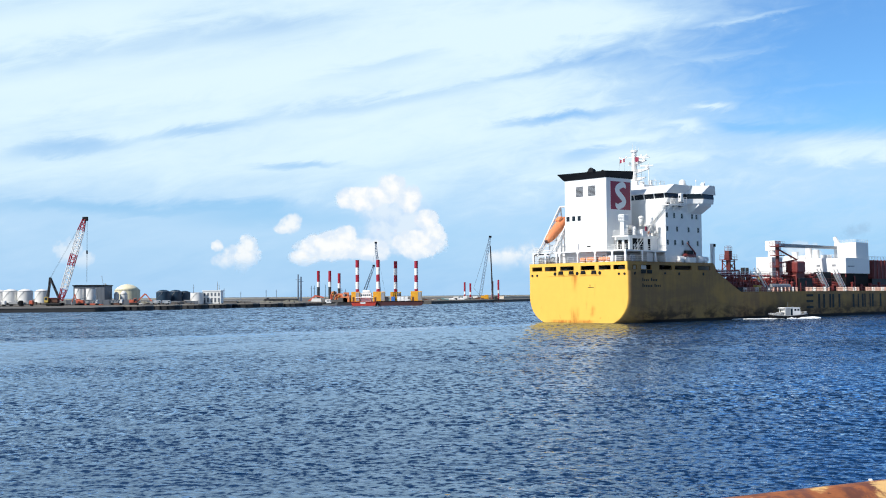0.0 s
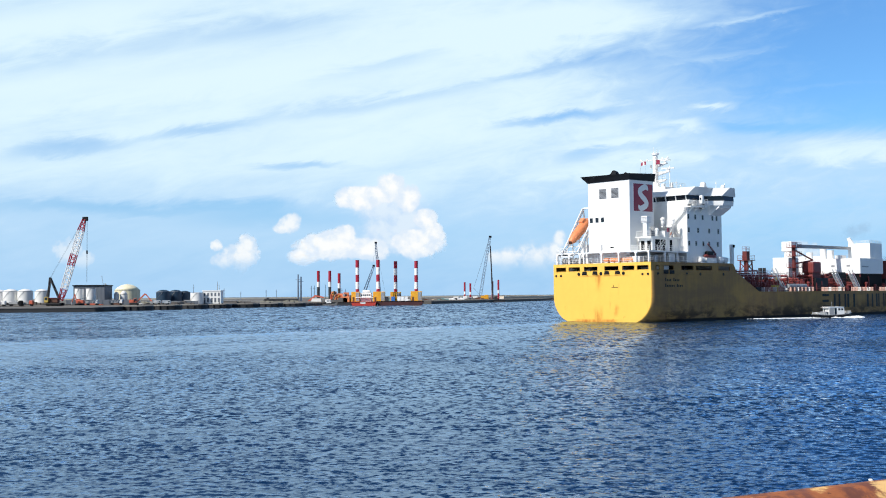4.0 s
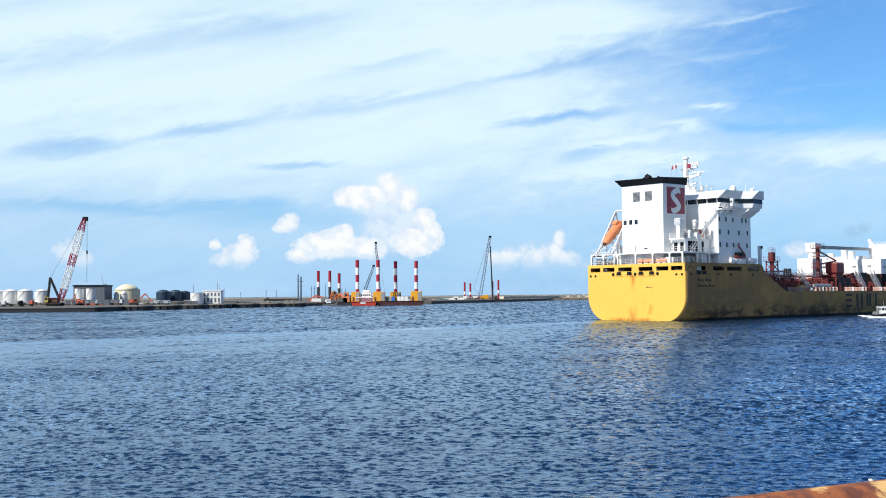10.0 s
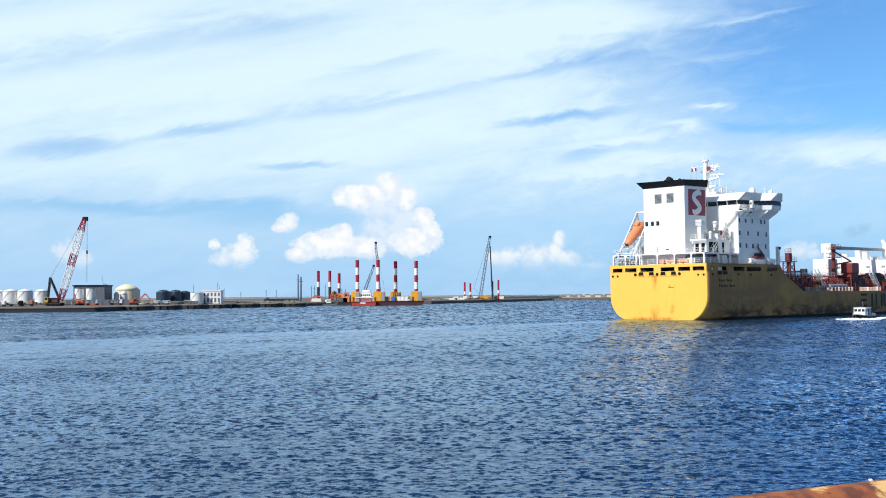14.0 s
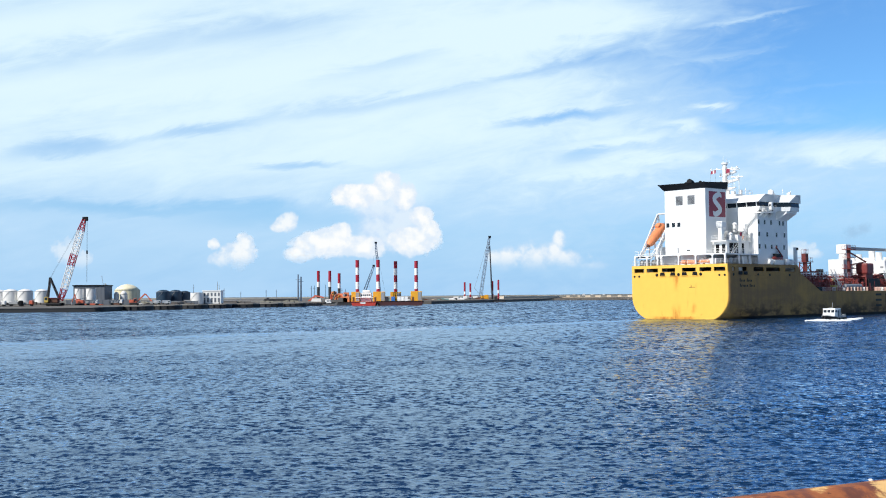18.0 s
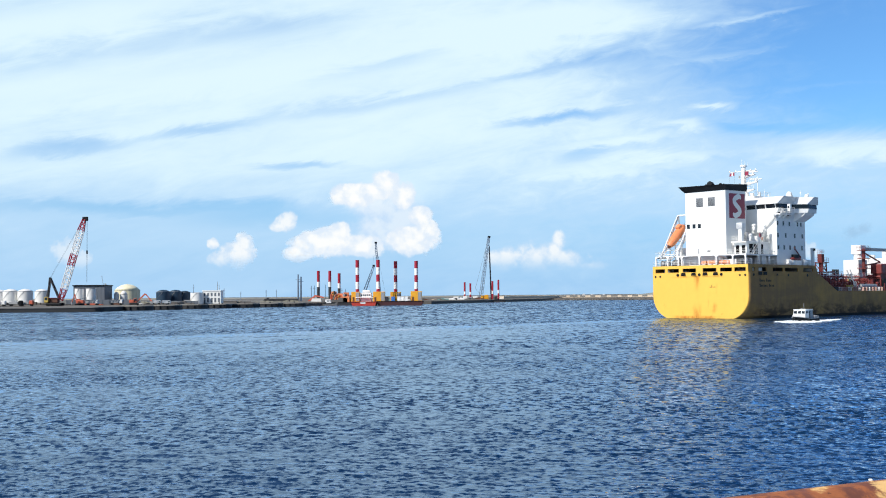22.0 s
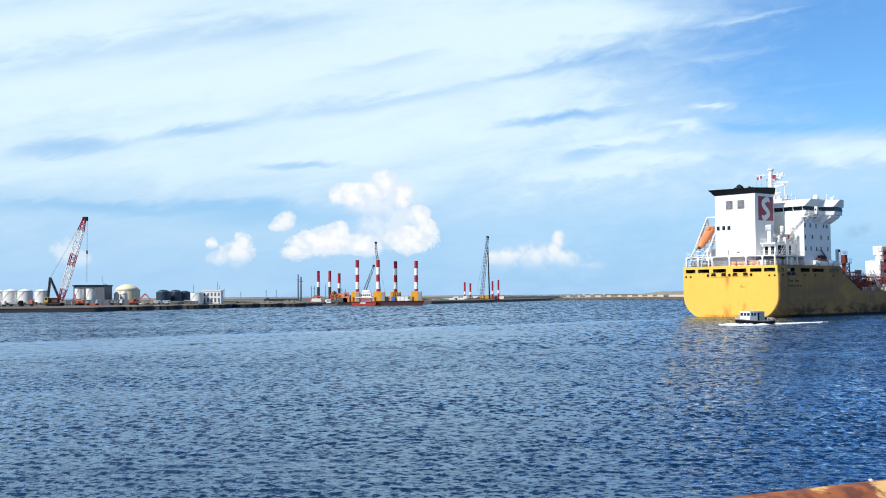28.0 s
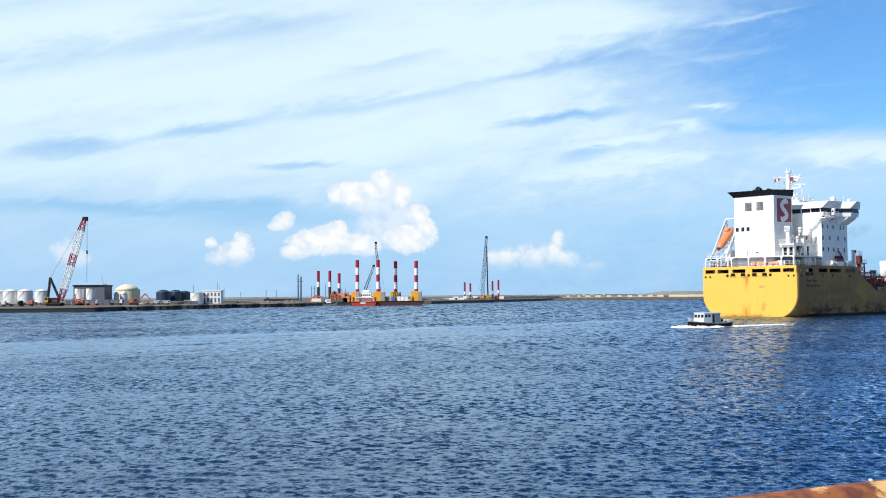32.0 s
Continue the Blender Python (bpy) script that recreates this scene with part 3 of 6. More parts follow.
for y0, y1 in ((2.4, 10.2), (11.5, 15.0)):
    part("rubbing_strip", box(B(), 13.2, 13.34, y0, y1, 9.76, 9.9), HULL, ship)
part("rubbing_strip", box(B(), -8.6, 7.6, -0.06, 0.0, 9.7, 9.78), HULL, ship)
# name and port of registry as bars on the quarter
for z, cells in ((8.62, (1.0, 0.62, 0.62, 0.62, 0, 1.0, 0.6, 0.62, 0.62)), (7.45, (1.0, 0.62, 0.62, 0.62, 0.6, 0.62, 0, 0.9, 0.62, 0.55, 0.62))):
    y = 4.85
    for k, hgt in enumerate(cells):
        if hgt:
            part("name_bar", box(B(), 13.2, 13.215, y, y + 0.36, z - 0.2, z - 0.2 + 0.7 * hgt), "black", ship)
        y += 0.58
part("draught_mark", box(B(), 3.0, 4.6, -0.012, 0.0, 7.2, 7.32), "black", ship)
part("draught_mark", box(B(), 3.5, 3.62, -0.012, 0.0, 7.32, 7.8), "black", ship)
# the owner's lettering on the side, as plain blocks of letter size and colour
STEMS = [(76.0, 0.95), (78.5, 0.9), (81.6, 0.9), (83.1, 0.95), (86.3, 0.95), (93.8, 0.95), (96.6, 0.6), (98.9, 0.9), (100.3, 0.6), (103.2, 0.6), (104.5, 0.95), (109.0, 0.95),
         (113.4, 0.95), (116.0, 0.6)]
for y, w in STEMS:
    part("side_marking", box(B(), 13.2, 13.23, y, y + w, 2.0, 5.4), "black", ship)
for y in (70.3, 118.2):
    for z in (2.0, 3.45, 4.85):
        part("side_marking", box(B(), 13.2, 13.23, y, y + 3.3, z, z + 0.55), "black", ship)

# funnel
FZ0, FZ1 = 12.36, 30.2


def make_funnel():
    bm = B()
    prism(bm, [(-5.5, 3.0), (5.75, 3.0), (6.35, 10.6), (6.1, 10.9), (-5.9, 10.9), (-6.1, 10.6)], "z", FZ0, FZ1 - 0.2)
    body = part("funnel_casing", bm, "white", ship, "white funnel casing")
    bm = B()
    lo = [(-5.6, 2.9), (5.85, 2.9), (6.45, 11.0), (-6.2, 11.0)]
    hi = [(-6.7, 1.8), (6.05, 2.4), (6.6, 11.2), (-6.9, 11.2)]
    a = [bm.verts.new((x, y, FZ1 - 0.2)) for x, y in lo]
    b = [bm.verts.new((x, y, FZ1 + 0.8 + (0.5 if y < 5 else 1.2) * (0.9 if x < 0 else 0.6))) for x, y in hi]
    bm.faces.new(a[::-1])
    bm.faces.new(b)
    for k in range(4):
        bm.faces.new((a[k], a[(k + 1) % 4], b[(k + 1) % 4], b[k]))
    part("funnel_cap", bm, "black", ship, "black funnel top")
    for x, y, r, h in ((0.6, 5.0, 0.8, 0.35), (2.6, 6.5, 0.5, 0.1), (-1.4, 6.5, 0.45, 0.15), (-3.2, 7.0, 0.4, 0.05), (2.0, 8.8, 0.45, 0.2)):
        bm = rod(B(), (x, y, FZ1 + 0.6), (x, y, FZ1 + 1.2 + h), r, seg=14)
        rod(bm, (x, y + 0.2, FZ1 + 1.05 + h), (x, y - 0.8, FZ1 + 1.3 + h), r * 0.9, seg=12)
        part("exhaust_pipe", bm, "black", ship)
    for x in (-1.4, 1.9):
        g = part("louvre", box(B(), x - 0.98, x + 0.98, 2.94, 3.0, 26.4, 28.55), "steel", ship, "grey funnel louvre")
        for k in range(8):
            part("slat", box(B(), x - 0.9, x + 0.9, 2.88, 2.95, 26.5 + k * 0.255, 26.58 + k * 0.255), "dark", g)
    for x in (-4.7, -3.1, -1.6):
        w = part("window", box(B(), x - 0.42, x + 0.42, 2.96, 3.0, 21.35, 22.4), "glass", ship)
        part("frame", box(B(), x - 0.5, x + 0.5, 2.93, 2.962, 22.38, 22.48), "white", w)
    part("vent", box(B(), 0.5, 1.4, 2.93, 3.0, 15.7, 15.95), "dark", ship)
    part("vent", box(B(), -2.1, -1.7, 2.93, 3.0, 15.2, 16.5), "steel", ship)
    # emblem on the side: two red fields with a white double curve between them
    turn = Matrix.Translation((5.75, 3.0, 0)) @ Euler((0, 0, -math.atan2(0.6, 7.6))).to_matrix().to_4x4() @ Matrix.Translation((0, -3.0, 0))
    y0, y1, z0, z1 = 4.3, 10.3, 23.45, 29.3
    bm = box(B(), 0.0, 0.02, y0, y1, z0, z1)
    bmesh.ops.transform(bm, matrix=turn, verts=bm.verts[:])
    field = part("emblem", bm, "logo_red", ship, "dark red emblem with a white curve")
    bm = B()
    mid, n = [], 40
    for k in range(n + 1):
        t = k / n * 2 - 1
        a = 1.62 * math.pi * t
        mid.append(Vector((0.5 * (y0 + y1) - 1.15 * math.sin(a) * (0.9 + 0.1 * abs(t)), 0.5 * (z0 + z1) + 2.55 * math.sin(math.pi / 2 * t) + (0.0 if abs(t) < 0.72 else -math.copysign(6.5 * (abs(t) - 0.72) ** 1.6, t)))))
    pairs = []
    for k in range(n + 1):
        d = (mid[min(k + 1, n)] - mid[max(k - 1, 0)]).normalized()
        w = 0.62 if 0.12 < k / n < 0.88 else 0.5
        pairs.append([bm.verts.new((0.035, mid[k].x + e * w * d.y, mid[k].y - e * w * d.x)) for e in (-1, 1)])
    for p, q in zip(pairs, pairs[1:]):
        bm.faces.new((p[0], p[1], q[1], q[0]))
    bmesh.ops.transform(bm, matrix=turn, verts=bm.verts[:])
    part("curve", bm, "white", field, "white double curve")
    return body


make_funnel()

# accommodation block
def make_house():
    part("house_wall", box(B(), -12.0, 12.0, 14.8, 28.0, 12.36, 25.0), "white", ship, "white accommodation block")
    # wheelhouse and its wings: a visor that leans in above the windows, windows that lean out
    def ring(grow, z):
        pts = [(-12.2, 14.7), (12.2, 14.7), (12.6, 20.9), (15.2, 23.4), (15.2, 27.8), (11.0, 29.4), (-11.0, 29.4), (-15.2, 27.8), (-15.2, 23.4), (-12.6, 20.9)]
        return [(x + math.copysign(grow, x), y + (grow if y > 25 else -grow), z) for x, y in pts]

    def skirt(name, lo, hi, material, label=""):
        bm = B()
        a, b = [bm.verts.new(p) for p in lo], [bm.verts.new(p) for p in hi]
        bm.faces.new(a[::-1])
        bm.faces.new(b)
        for k in range(len(a)):
            bm.faces.new((a[k], a[(k + 1) % len(a)], b[(k + 1) % len(a)], b[k]))
        return part(name, bm, material, ship, label)

    skirt("bridge_roof", ring(0.35, 27.05), ring(-1.25, 28.75), "white", "white wheelhouse roof with a sloping visor")
    skirt("roof_lip", ring(0.40, 26.97), ring(0.40, 27.05), "white")
    skirt("bridge_window_band", ring(-0.45, 25.95), ring(-0.15, 26.97), "glass", "dark wheelhouse windows")
    skirt("bridge_bulwark", ring(-0.12, 24.95), ring(-0.30, 25.95), "white")
    # wing underside, chamfered towards the house
    bm = B()
    prism(bm, [(11.9, 23.0), (12.5, 23.1), (14.7, 24.5), (14.8, 24.95), (11.9, 24.95)], "y", 23.0, 27.6)
    part("wing_bracket", bm, "white", ship)
    part("wing_deck", box(B(), 11.9, 13.6, 16.0, 20.6, 24.7, 24.95), "white", ship)
    # mullions of the windows
    for k in range(10):
        x = -11.9 + k * 2.62
        part("mullion", rod(B(), (x, 15.12, 25.95), (x, 14.82, 26.97), 0.12, seg=6), "white", ship)
    for t in (0.0, 0.34, 0.66, 1.0):
        x, y = 12.6 + 2.6 * t, 20.9 + 2.5 * t
        part("mullion", rod(B(), (x - 0.35, y + 0.35, 25.95), (x - 0.05, y + 0.05, 26.97), 0.12, seg=6), "white", ship)
    for y in (25.3, 26.3, 27.4):
        part("mullion", rod(B(), (14.78, y, 25.95), (15.1, y, 26.97), 0.09, seg=6), "white", ship)
    for y0 in (24.75, 25.75, 26.6):
        part("wing_window", box(B(), 14.98, 15.04, y0, y0 + 0.75, 24.95 + 0.25, 25.85), "glass", ship)
    # sheltered corner between wheelhouse and wing: dark side screen, locker, gear and a ladder head
    part("side_screen", prism(B(), [(12.1, 15.2), (12.28, 15.2), (12.6, 20.4), (12.4, 20.4)], "z", 24.2, 26.9), "dark", ship)
    lock = part("wing_locker", box(B(), 13.3, 14.1, 17.5, 18.3, 25.1, 26.9, 0.12), "white", ship)
    part("locker_window", box(B(), 13.5, 13.9, 17.46, 17.5, 25.9, 26.4), "glass", lock)
    for y, z in ((15.6, 25.0), (16.5, 24.4), (17.4, 24.2), (18.6, 24.6)):
        part("wing_gear", box(B(), 12.7, 13.5, y, y + 0.7, z, z + 0.55, 0.08), "steel" if y < 17 else "barge_dark", ship)
    rail_run(ship, [(12.3, 14.7, 24.6), (13.9, 15.6, 24.6), (14.4, 19.0, 24.95)], 1.1, 0.9, "white", 0.04)
    part("corner_platform", prism(B(), [(11.2, 14.0), (13.4, 14.2), (14.3, 18.9), (12.0, 18.9)], "z", 24.3, 24.55), "white", ship)
    for y in (15.4, 17.4, 19.6):
        part("platform_knee", prism(B(), [(12.0, 23.3), (12.0, 24.3), (13.4, 24.3)], "y", y, y + 0.14), "white", ship)
    # cabin windows on the starboard side
    rows = ((22.35, (15.0, 17.6, 20.4, 24.2, 25.8)), (19.5, (15.1, 18.6, 22.8, 26.4)), (16.65, (15.2, 17.8, 20.5, 22.7, 26.1)))
    for z, ys in rows:
        for y in ys:
            w = part("window", box(B(), 12.0, 12.04, y - 0.05, y + 0.55, z - 0.55, z + 0.5), "glass", ship)
            part("frame", box(B(), 12.0, 12.07, y - 0.12, y + 0.62, z + 0.5, z + 0.58), "white", w)
            part("sill", box(B(), 12.0, 12.09, y - 0.12, y + 0.62, z - 0.63, z - 0.55), "white", w)
    # gear on the roof
    part("monkey_island", box(B(), -6.0, 4.6, 17.4, 25.0, 28.7, 29.5), "white", ship)
    rail_run(ship, [(-6, 17.4, 29.5), (4.6, 17.4, 29.5), (4.6, 25, 29.5)], 1.1, 1.5)
    for x, y, w, h in ((3.6, 17.7, 0.8, 0.7), (2.2, 17.8, 0.6, 0.9), (4.0, 20.4, 0.6, 1.1), (-1.6, 17.9, 1.2, 0.6)):
        part("roof_locker", box(B(), x - w / 2, x + w / 2, y, y + w, 29.5, 29.5 + h, 0.06), "white", ship)
    for x, y, r, z in ((11.6, 21.6, 0.72, 28.7), (13.4, 26.6, 0.5, 28.7)):
        bm = ball(B(), (x, y, z + r * 1.15), r, 1.0)
        rod(bm, (x, y, z - 0.1), (x, y, z + 0.6), r * 0.55)
        part("satellite_dome", bm, "white", ship, "white radome", True)
    for x, y, h in ((6.4, 19, 2.3), (7.2, 19.6, 1.2), (12.6, 25.2, 1.9), (13.6, 27.0, 1.5)):
        bm = rod(B(), (x, y, 28.7), (x, y, 28.7 + h), 0.06, 0.03, 5)
        ball(bm, (x, y, 28.7 + h * 0.72), 0.16, 1.0, 8)
        part("whip_aerial", bm, "white", ship)
    part("dome_box", box(B(), 11.0, 12.3, 21.0, 22.2, 28.7, 29.3, 0.08), "white", ship)
    # signal mast: a tapered tube with a ladder, yard, radar brackets and aerials
    mast = part("mast", rod(B(), (0, 20.2, 28.85), (0, 20.2, 37.15), 0.72, 0.52, 12), "white", ship, "white signal mast with radar brackets")
    part("mast_top", rod(B(), (0, 20.2, 37.15), (0, 20.2, 37.55), 0.8, seg=12), "white", mast)
    bm = B()
    for e in (-0.22, 0.22):
        rod(bm, (0.95 + e, 19.5, 28.95), (0.75 + e, 19.6, 36.45), 0.05, seg=5)
    for k in range(22):
        z = 29.15 + 0.33 * k
        rod(bm, (0.73 - 0.008 * k, 19.5, z), (1.17 - 0.008 * k, 19.5, z), 0.035, seg=4)
    part("ladder", bm, "steel", mast)
    part("yard", rod(B(), (-4.1, 20.2, 36.05), (3.7, 20.2, 36.05), 0.09, 0.09, 6), "white", mast)
    for x in (-3.9, -2.2, 2.0, 3.4):
        part("lamp", ball(B(), (x, 20.2, 36.25), 0.2, 1.2, 8), "white", mast)
    for z, reach, w in ((35.15, 3.2, 2.4), (33.25, 3.9, 2.9), (31.45, 3.0, 1.6)):
        part("radar_bracket", prism(B(), [(0.4, z - 0.9), (0.4, z), (reach, z), (reach, z - 0.18)], "y", 19.9, 20.5), "white", mast)
        rail_run(mast, [(0.8, 19.8, z), (reach, 19.8, z)], 0.8, 0.8, "white", 0.03, 2)
        if w > 2:
            part("radar_drive", rod(B(), (reach - 0.5, 20.2, z), (reach - 0.5, 20.2, z + 0.45), 0.3), "white", mast)
            bm = box(B(), -w / 2, w / 2, -0.14, 0.14, 0, 0.28, 0.04)
            bmesh.ops.transform(bm, matrix=pose(reach - 0.5, 20.2, z + 0.45, 0, 0, 25), verts=bm.verts[:])
            part("radar_scanner", bm, "white", mast)
    part("side_pole", rod(B(), (3.9, 20.2, 29.25), (3.9, 20.2, 34.45), 0.1, 0.07, 6), "white", mast)
    for z, h in ((30.25, 0.9), (32.25, 0.8), (34.25, 0.7)):
        part("mast_lamp", rod(B(), (-0.95, 19.8, z), (-0.95, 19.8, z + h), 0.2, seg=8), "steel", mast)
        part("lamp_shelf", box(B(), -1.2, -0.4, 19.5, 20.1, z - 0.08, z), "white", mast)
    for x, h in ((-0.5, 1.6), (0.4, 1.1), (1.2, 0.7)):
        part("mast_aerial", rod(B(), (x, 20.3, 37.45), (x, 20.3, 37.45 + h), 0.06, 0.03, 5), "white", mast)
    part("flag", prism(B(), [(-3.9, 35.00), (-2.5, 35.20), (-2.5, 36.00), (-3.8, 35.75)], "y", 20.0, 20.04), "logo_red", mast, "red and white signal flag")
    part("flag_patch", box(B(), -3.3, -2.9, 19.985, 20.0, 35.11, 35.85), "white", mast)
    part("flag", prism(B(), [(1.2, 34.75), (2.2, 34.85), (2.2, 35.75), (1.2, 35.85)], "y", 18.9, 18.94), "logo_red", mast, "red signal flag")
    for x in (-3.9, -2.45, 2.25):
        part("halyard", rod(B(), (x, 20.1, 36.05), (x * 1.05, 19.4, 28.65), 0.02, seg=4), "rope", mast)
    # stepped platforms between funnel and house
    for z, x0, x1, y0 in ((14.5, 5.0, 12.4, 0.8), (17.6, 6.2, 10.3, 4.2), (20.2, 6.4, 9.4, 13.0)):
        part("platform", box(B(), x0, x1, y0, 14.8, z, z + 0.28), "white", ship)
        rail_run(ship, [(6.4, y0 + 0.1, z + 0.28), (x1 - 0.1, y0 + 0.1, z + 0.28), (x1 - 0.1, 14.7, z + 0.28)], 1.1, 1.4)
    part("side_house", box(B(), 5.4, 9.7, 5.4, 14.8, 14.78, 17.6), "white", ship)
    for y, w in ((6.4, 1.6), (8.3, 1.7), (11.6, 0.8)):
        door = part("doorway", box(B(), 9.7, 9.74, y, y + w, 15.0, 17.3), "dark", ship)
        part("door_frame", box(B(), 9.7, 9.8, y + w, y + w + 0.1, 14.9, 17.4), "white", door)
    for x in (6.8, 8.4):
        part("doorway", box(B(), x, x + 0.9, 5.35, 5.4, 15.0, 17.0), "dark", ship)
    part("funnel_door", box(B(), 6.0, 6.36, 5.2, 6.4, 14.9, 17.0), "steel", ship)
    # vent post with a square head, cowls and lockers on the platform
    post = part("vent_post", box(B(), 7.9, 8.9, 4.6, 5.6, 17.88, 20.8, 0.1), "white", ship, "white vent post with a square head")
    part("post_head", box(B(), 7.6, 9.2, 4.3, 5.9, 20.8, 22.2, 0.15), "white", post)
    for k in range(4):
        part("head_slat", box(B(), 7.7, 9.1, 4.24, 4.3, 21.0 + 0.28 * k, 21.1 + 0.28 * k), "steel", post)
    for x, y, z0, h, r in ((7.2, 7.6, 17.88, 1.9, 0.4), (9.4, 7.4, 17.88, 1.5, 0.35), (7.4, 12.4, 20.48, 1.4, 0.4), (10.2, 12.2, 20.48, 1.1, 0.3)):
        bm = rod(B(), (x, y, z0), (x, y, z0 + h), r, seg=10)
        ball(bm, (x, y, z0 + h), r * 1.4, 0.8, 10)
        part("ventilator", bm, "white", ship, "white mushroom ventilator", True)
    part("platform_locker", box(B(), 8.8, 10.2, 9.2, 10.6, 17.88, 19.2, 0.08), "white", ship)
    part("life_ring", rod(B(), (10.26, 11.3, 18.6), (10.32, 11.3, 18.6), 0.42, seg=14), "orange", ship)
    part("fire_box", box(B(), 10.3, 10.45, 9.9, 10.6, 18.9, 19.8), "logo_red", ship)
    part("air_trunk", rod(B(), (7.2, 9.4, 17.88), (7.2, 9.4, 20.2), 0.7, seg=14), "steel", ship)
    part("air_trunk", rod(B(), (9.0, 12.9, 17.88), (9.0, 12.9, 20.2), 0.55, seg=14), "steel", ship)
    for k in range(2):
        bm = B()
        a, b = Vector((9.9, 6.5 + 4 * k, 14.78 + 2.8 * k)), Vector((9.9, 9.6 + 3 * k, 17.58 + 2.8 * k))
        for dx in (0, 0.7):
            rod(bm, a + Vector((dx, 0, 0)), b + Vector((dx, 0, 0)), 0.05, seg=5)
            rod(bm, a + Vector((dx, 0, 1)), b + Vector((dx, 0, 1)), 0.03, seg=5)
        for i in range(1, 11):
            p = a.lerp(b, i / 11)
            box(bm, p.x, p.x + 0.7, p.y - 0.12, p.y + 0.12, p.z - 0.02, p.z + 0.02)
        part("stairway", bm, "white", ship)
    # stair down the after side of the house, from the wing to the boat deck
    for xa, za, xb, zb in ((12.3, 24.2, 8.2, 20.5), (8.4, 20.4, 10.6, 17.8)):
        bm = B()
        a, b = Vector((xa, 14.0, za)), Vector((xb, 14.0, zb))
        for dy in (0, 0.7):
            rod(bm, a + Vector((0, dy, 0)), b + Vector((0, dy, 0)), 0.06, seg=5)
            rod(bm, a + Vector((0, dy, 1)), b + Vector((0, dy, 1)), 0.03, seg=5)
        for i in range(1, 12):
            q = a.lerp(b, i / 12)
            box(bm, q.x - 0.14, q.x + 0.14, q.y, q.y + 0.7, q.z - 0.03, q.z + 0.02)
        part("stairway", bm, "white", ship)


make_house()

# after deck: canopy on posts, rails, winches and floats
part("deck_canopy", box(B(), -12.8, 12.4, 0.6, 3.0, 14.62, 14.85), "white", ship)
for x in (-12.7, -9.2, -6.1, -5.1, -0.2, 4.45, 8.9, 12.2):
    part("canopy_post", box(B(), x - 0.16, x + 0.16, 0.6, 0.95, 12.36, 14.62), "white", ship)
    for sgn in (-1, 1):
        if abs(x + sgn) < 12.6:
            part("knee", prism(B(), [(x + sgn * 0.16, 14.62), (x + sgn * 0.5, 14.62), (x + sgn * 0.16, 14.25)], "y", 0.62, 0.9), "white", ship)
part("ramp_foot", box(B(), -12.4, -9.6, 0.9, 2.6, 14.3, 14.6), "barge_dark", ship)
for y in (6.0, 10.5, 14.0):
    part("canopy_post", box(B(), 12.1, 12.4, y, y + 0.3, 12.36, 14.5), "white", ship)
rail_run(ship, [(-13.0, 29.5, 12.42), (-13.0, 0.15, 12.42), (13.05, 0.15, 12.42), (13.05, 30.0, 12.42)], 1.15, 1.7)
rail_run(ship, [(-12.7, 3.0, 14.85), (-12.7, 0.65, 14.85), (-9.6, 0.65, 14.85)], 1.1, 1.2)
rail_run(ship, [(12.35, 0.65, 14.78), (12.35, 14.5, 14.78)], 1.1, 1.5)
for x, y in ((0.6, 1.6), (2.3, 1.6), (3.7, 1.5), (5.6, 1.6), (7.1, 1.5)):
    part("rescue_float", rod(B(), (x - 0.7, y, 13.0), (x + 0.7, y, 13.0), 0.48, seg=12), "orange", ship)
    part("float_stand", box(B(), x - 0.5, x + 0.5, y - 0.4, y + 0.4, 12.36, 12.62), "white", ship)
for x, y in ((-7.6, 2.2), (-10.8, 2.0), (6.6, 2.0), (10.6, 4.0)):
    bm = rod(B(), (x - 0.9, y, 13.1), (x + 0.9, y, 13.1), 0.55, seg=14)
    for s in (-0.9, 0.0, 0.9):
        rod(bm, (x + s - 0.06, y, 13.1), (x + s + 0.06, y, 13.1), 0.8, seg=14)
    box(bm, x - 1.1, x + 1.1, y - 0.6, y + 0.6, 12.36, 12.6)
    part("mooring_winch", bm, "steel", ship)
part("stern_locker", box(B(), 7.4, 9.4, 1.3, 2.6, 12.36, 13.7, 0.08), "white", ship)
part("stern_locker", box(B(), 9.8, 11.4, 9.0, 11.0, 12.36, 14.4, 0.08), "white", ship)

# free-fall lifeboat on its inclined ramp
ramp = Matrix.Translation((-9.0, 2.0, 18.1)) @ Euler((radians(40), 0, 0)).to_matrix().to_4x4()
bm = B()
lathe(bm, [(0.05, -1.6), (0.5, -1.35), (0.85, -0.5), (1.06, 1.2), (1.12, 3.6), (1.02, 5.4), (0.7, 6.5), (0.05, 6.9)], seg=18)
bmesh.ops.transform(bm, matrix=ramp @ Euler((radians(-90), 0, 0)).to_matrix().to_4x4(), verts=bm.verts[:])
boat_hull = part("lifeboat", bm, "orange", ship, "orange free-fall lifeboat on its ramp", True)
bm = box(B(), -0.6, 0.6, 4.2, 5.6, 0.7, 1.55, 0.2)
bmesh.ops.transform(bm, matrix=ramp, verts=bm.verts[:])
part("conning_hood", bm, "orange", boat_hull)
# brown end piece: the shading of the boat's lower end put into colour
bm = rod(B(), ramp @ Vector((0, -1.6, 0)), ramp @ Vector((0, -1.15, 0)), 0.38, 0.56, seg=14)
part("stern_cap", bm, "brown", boat_hull, "brown stern piece painting the lifeboat's shaded lower end")
bm = B()
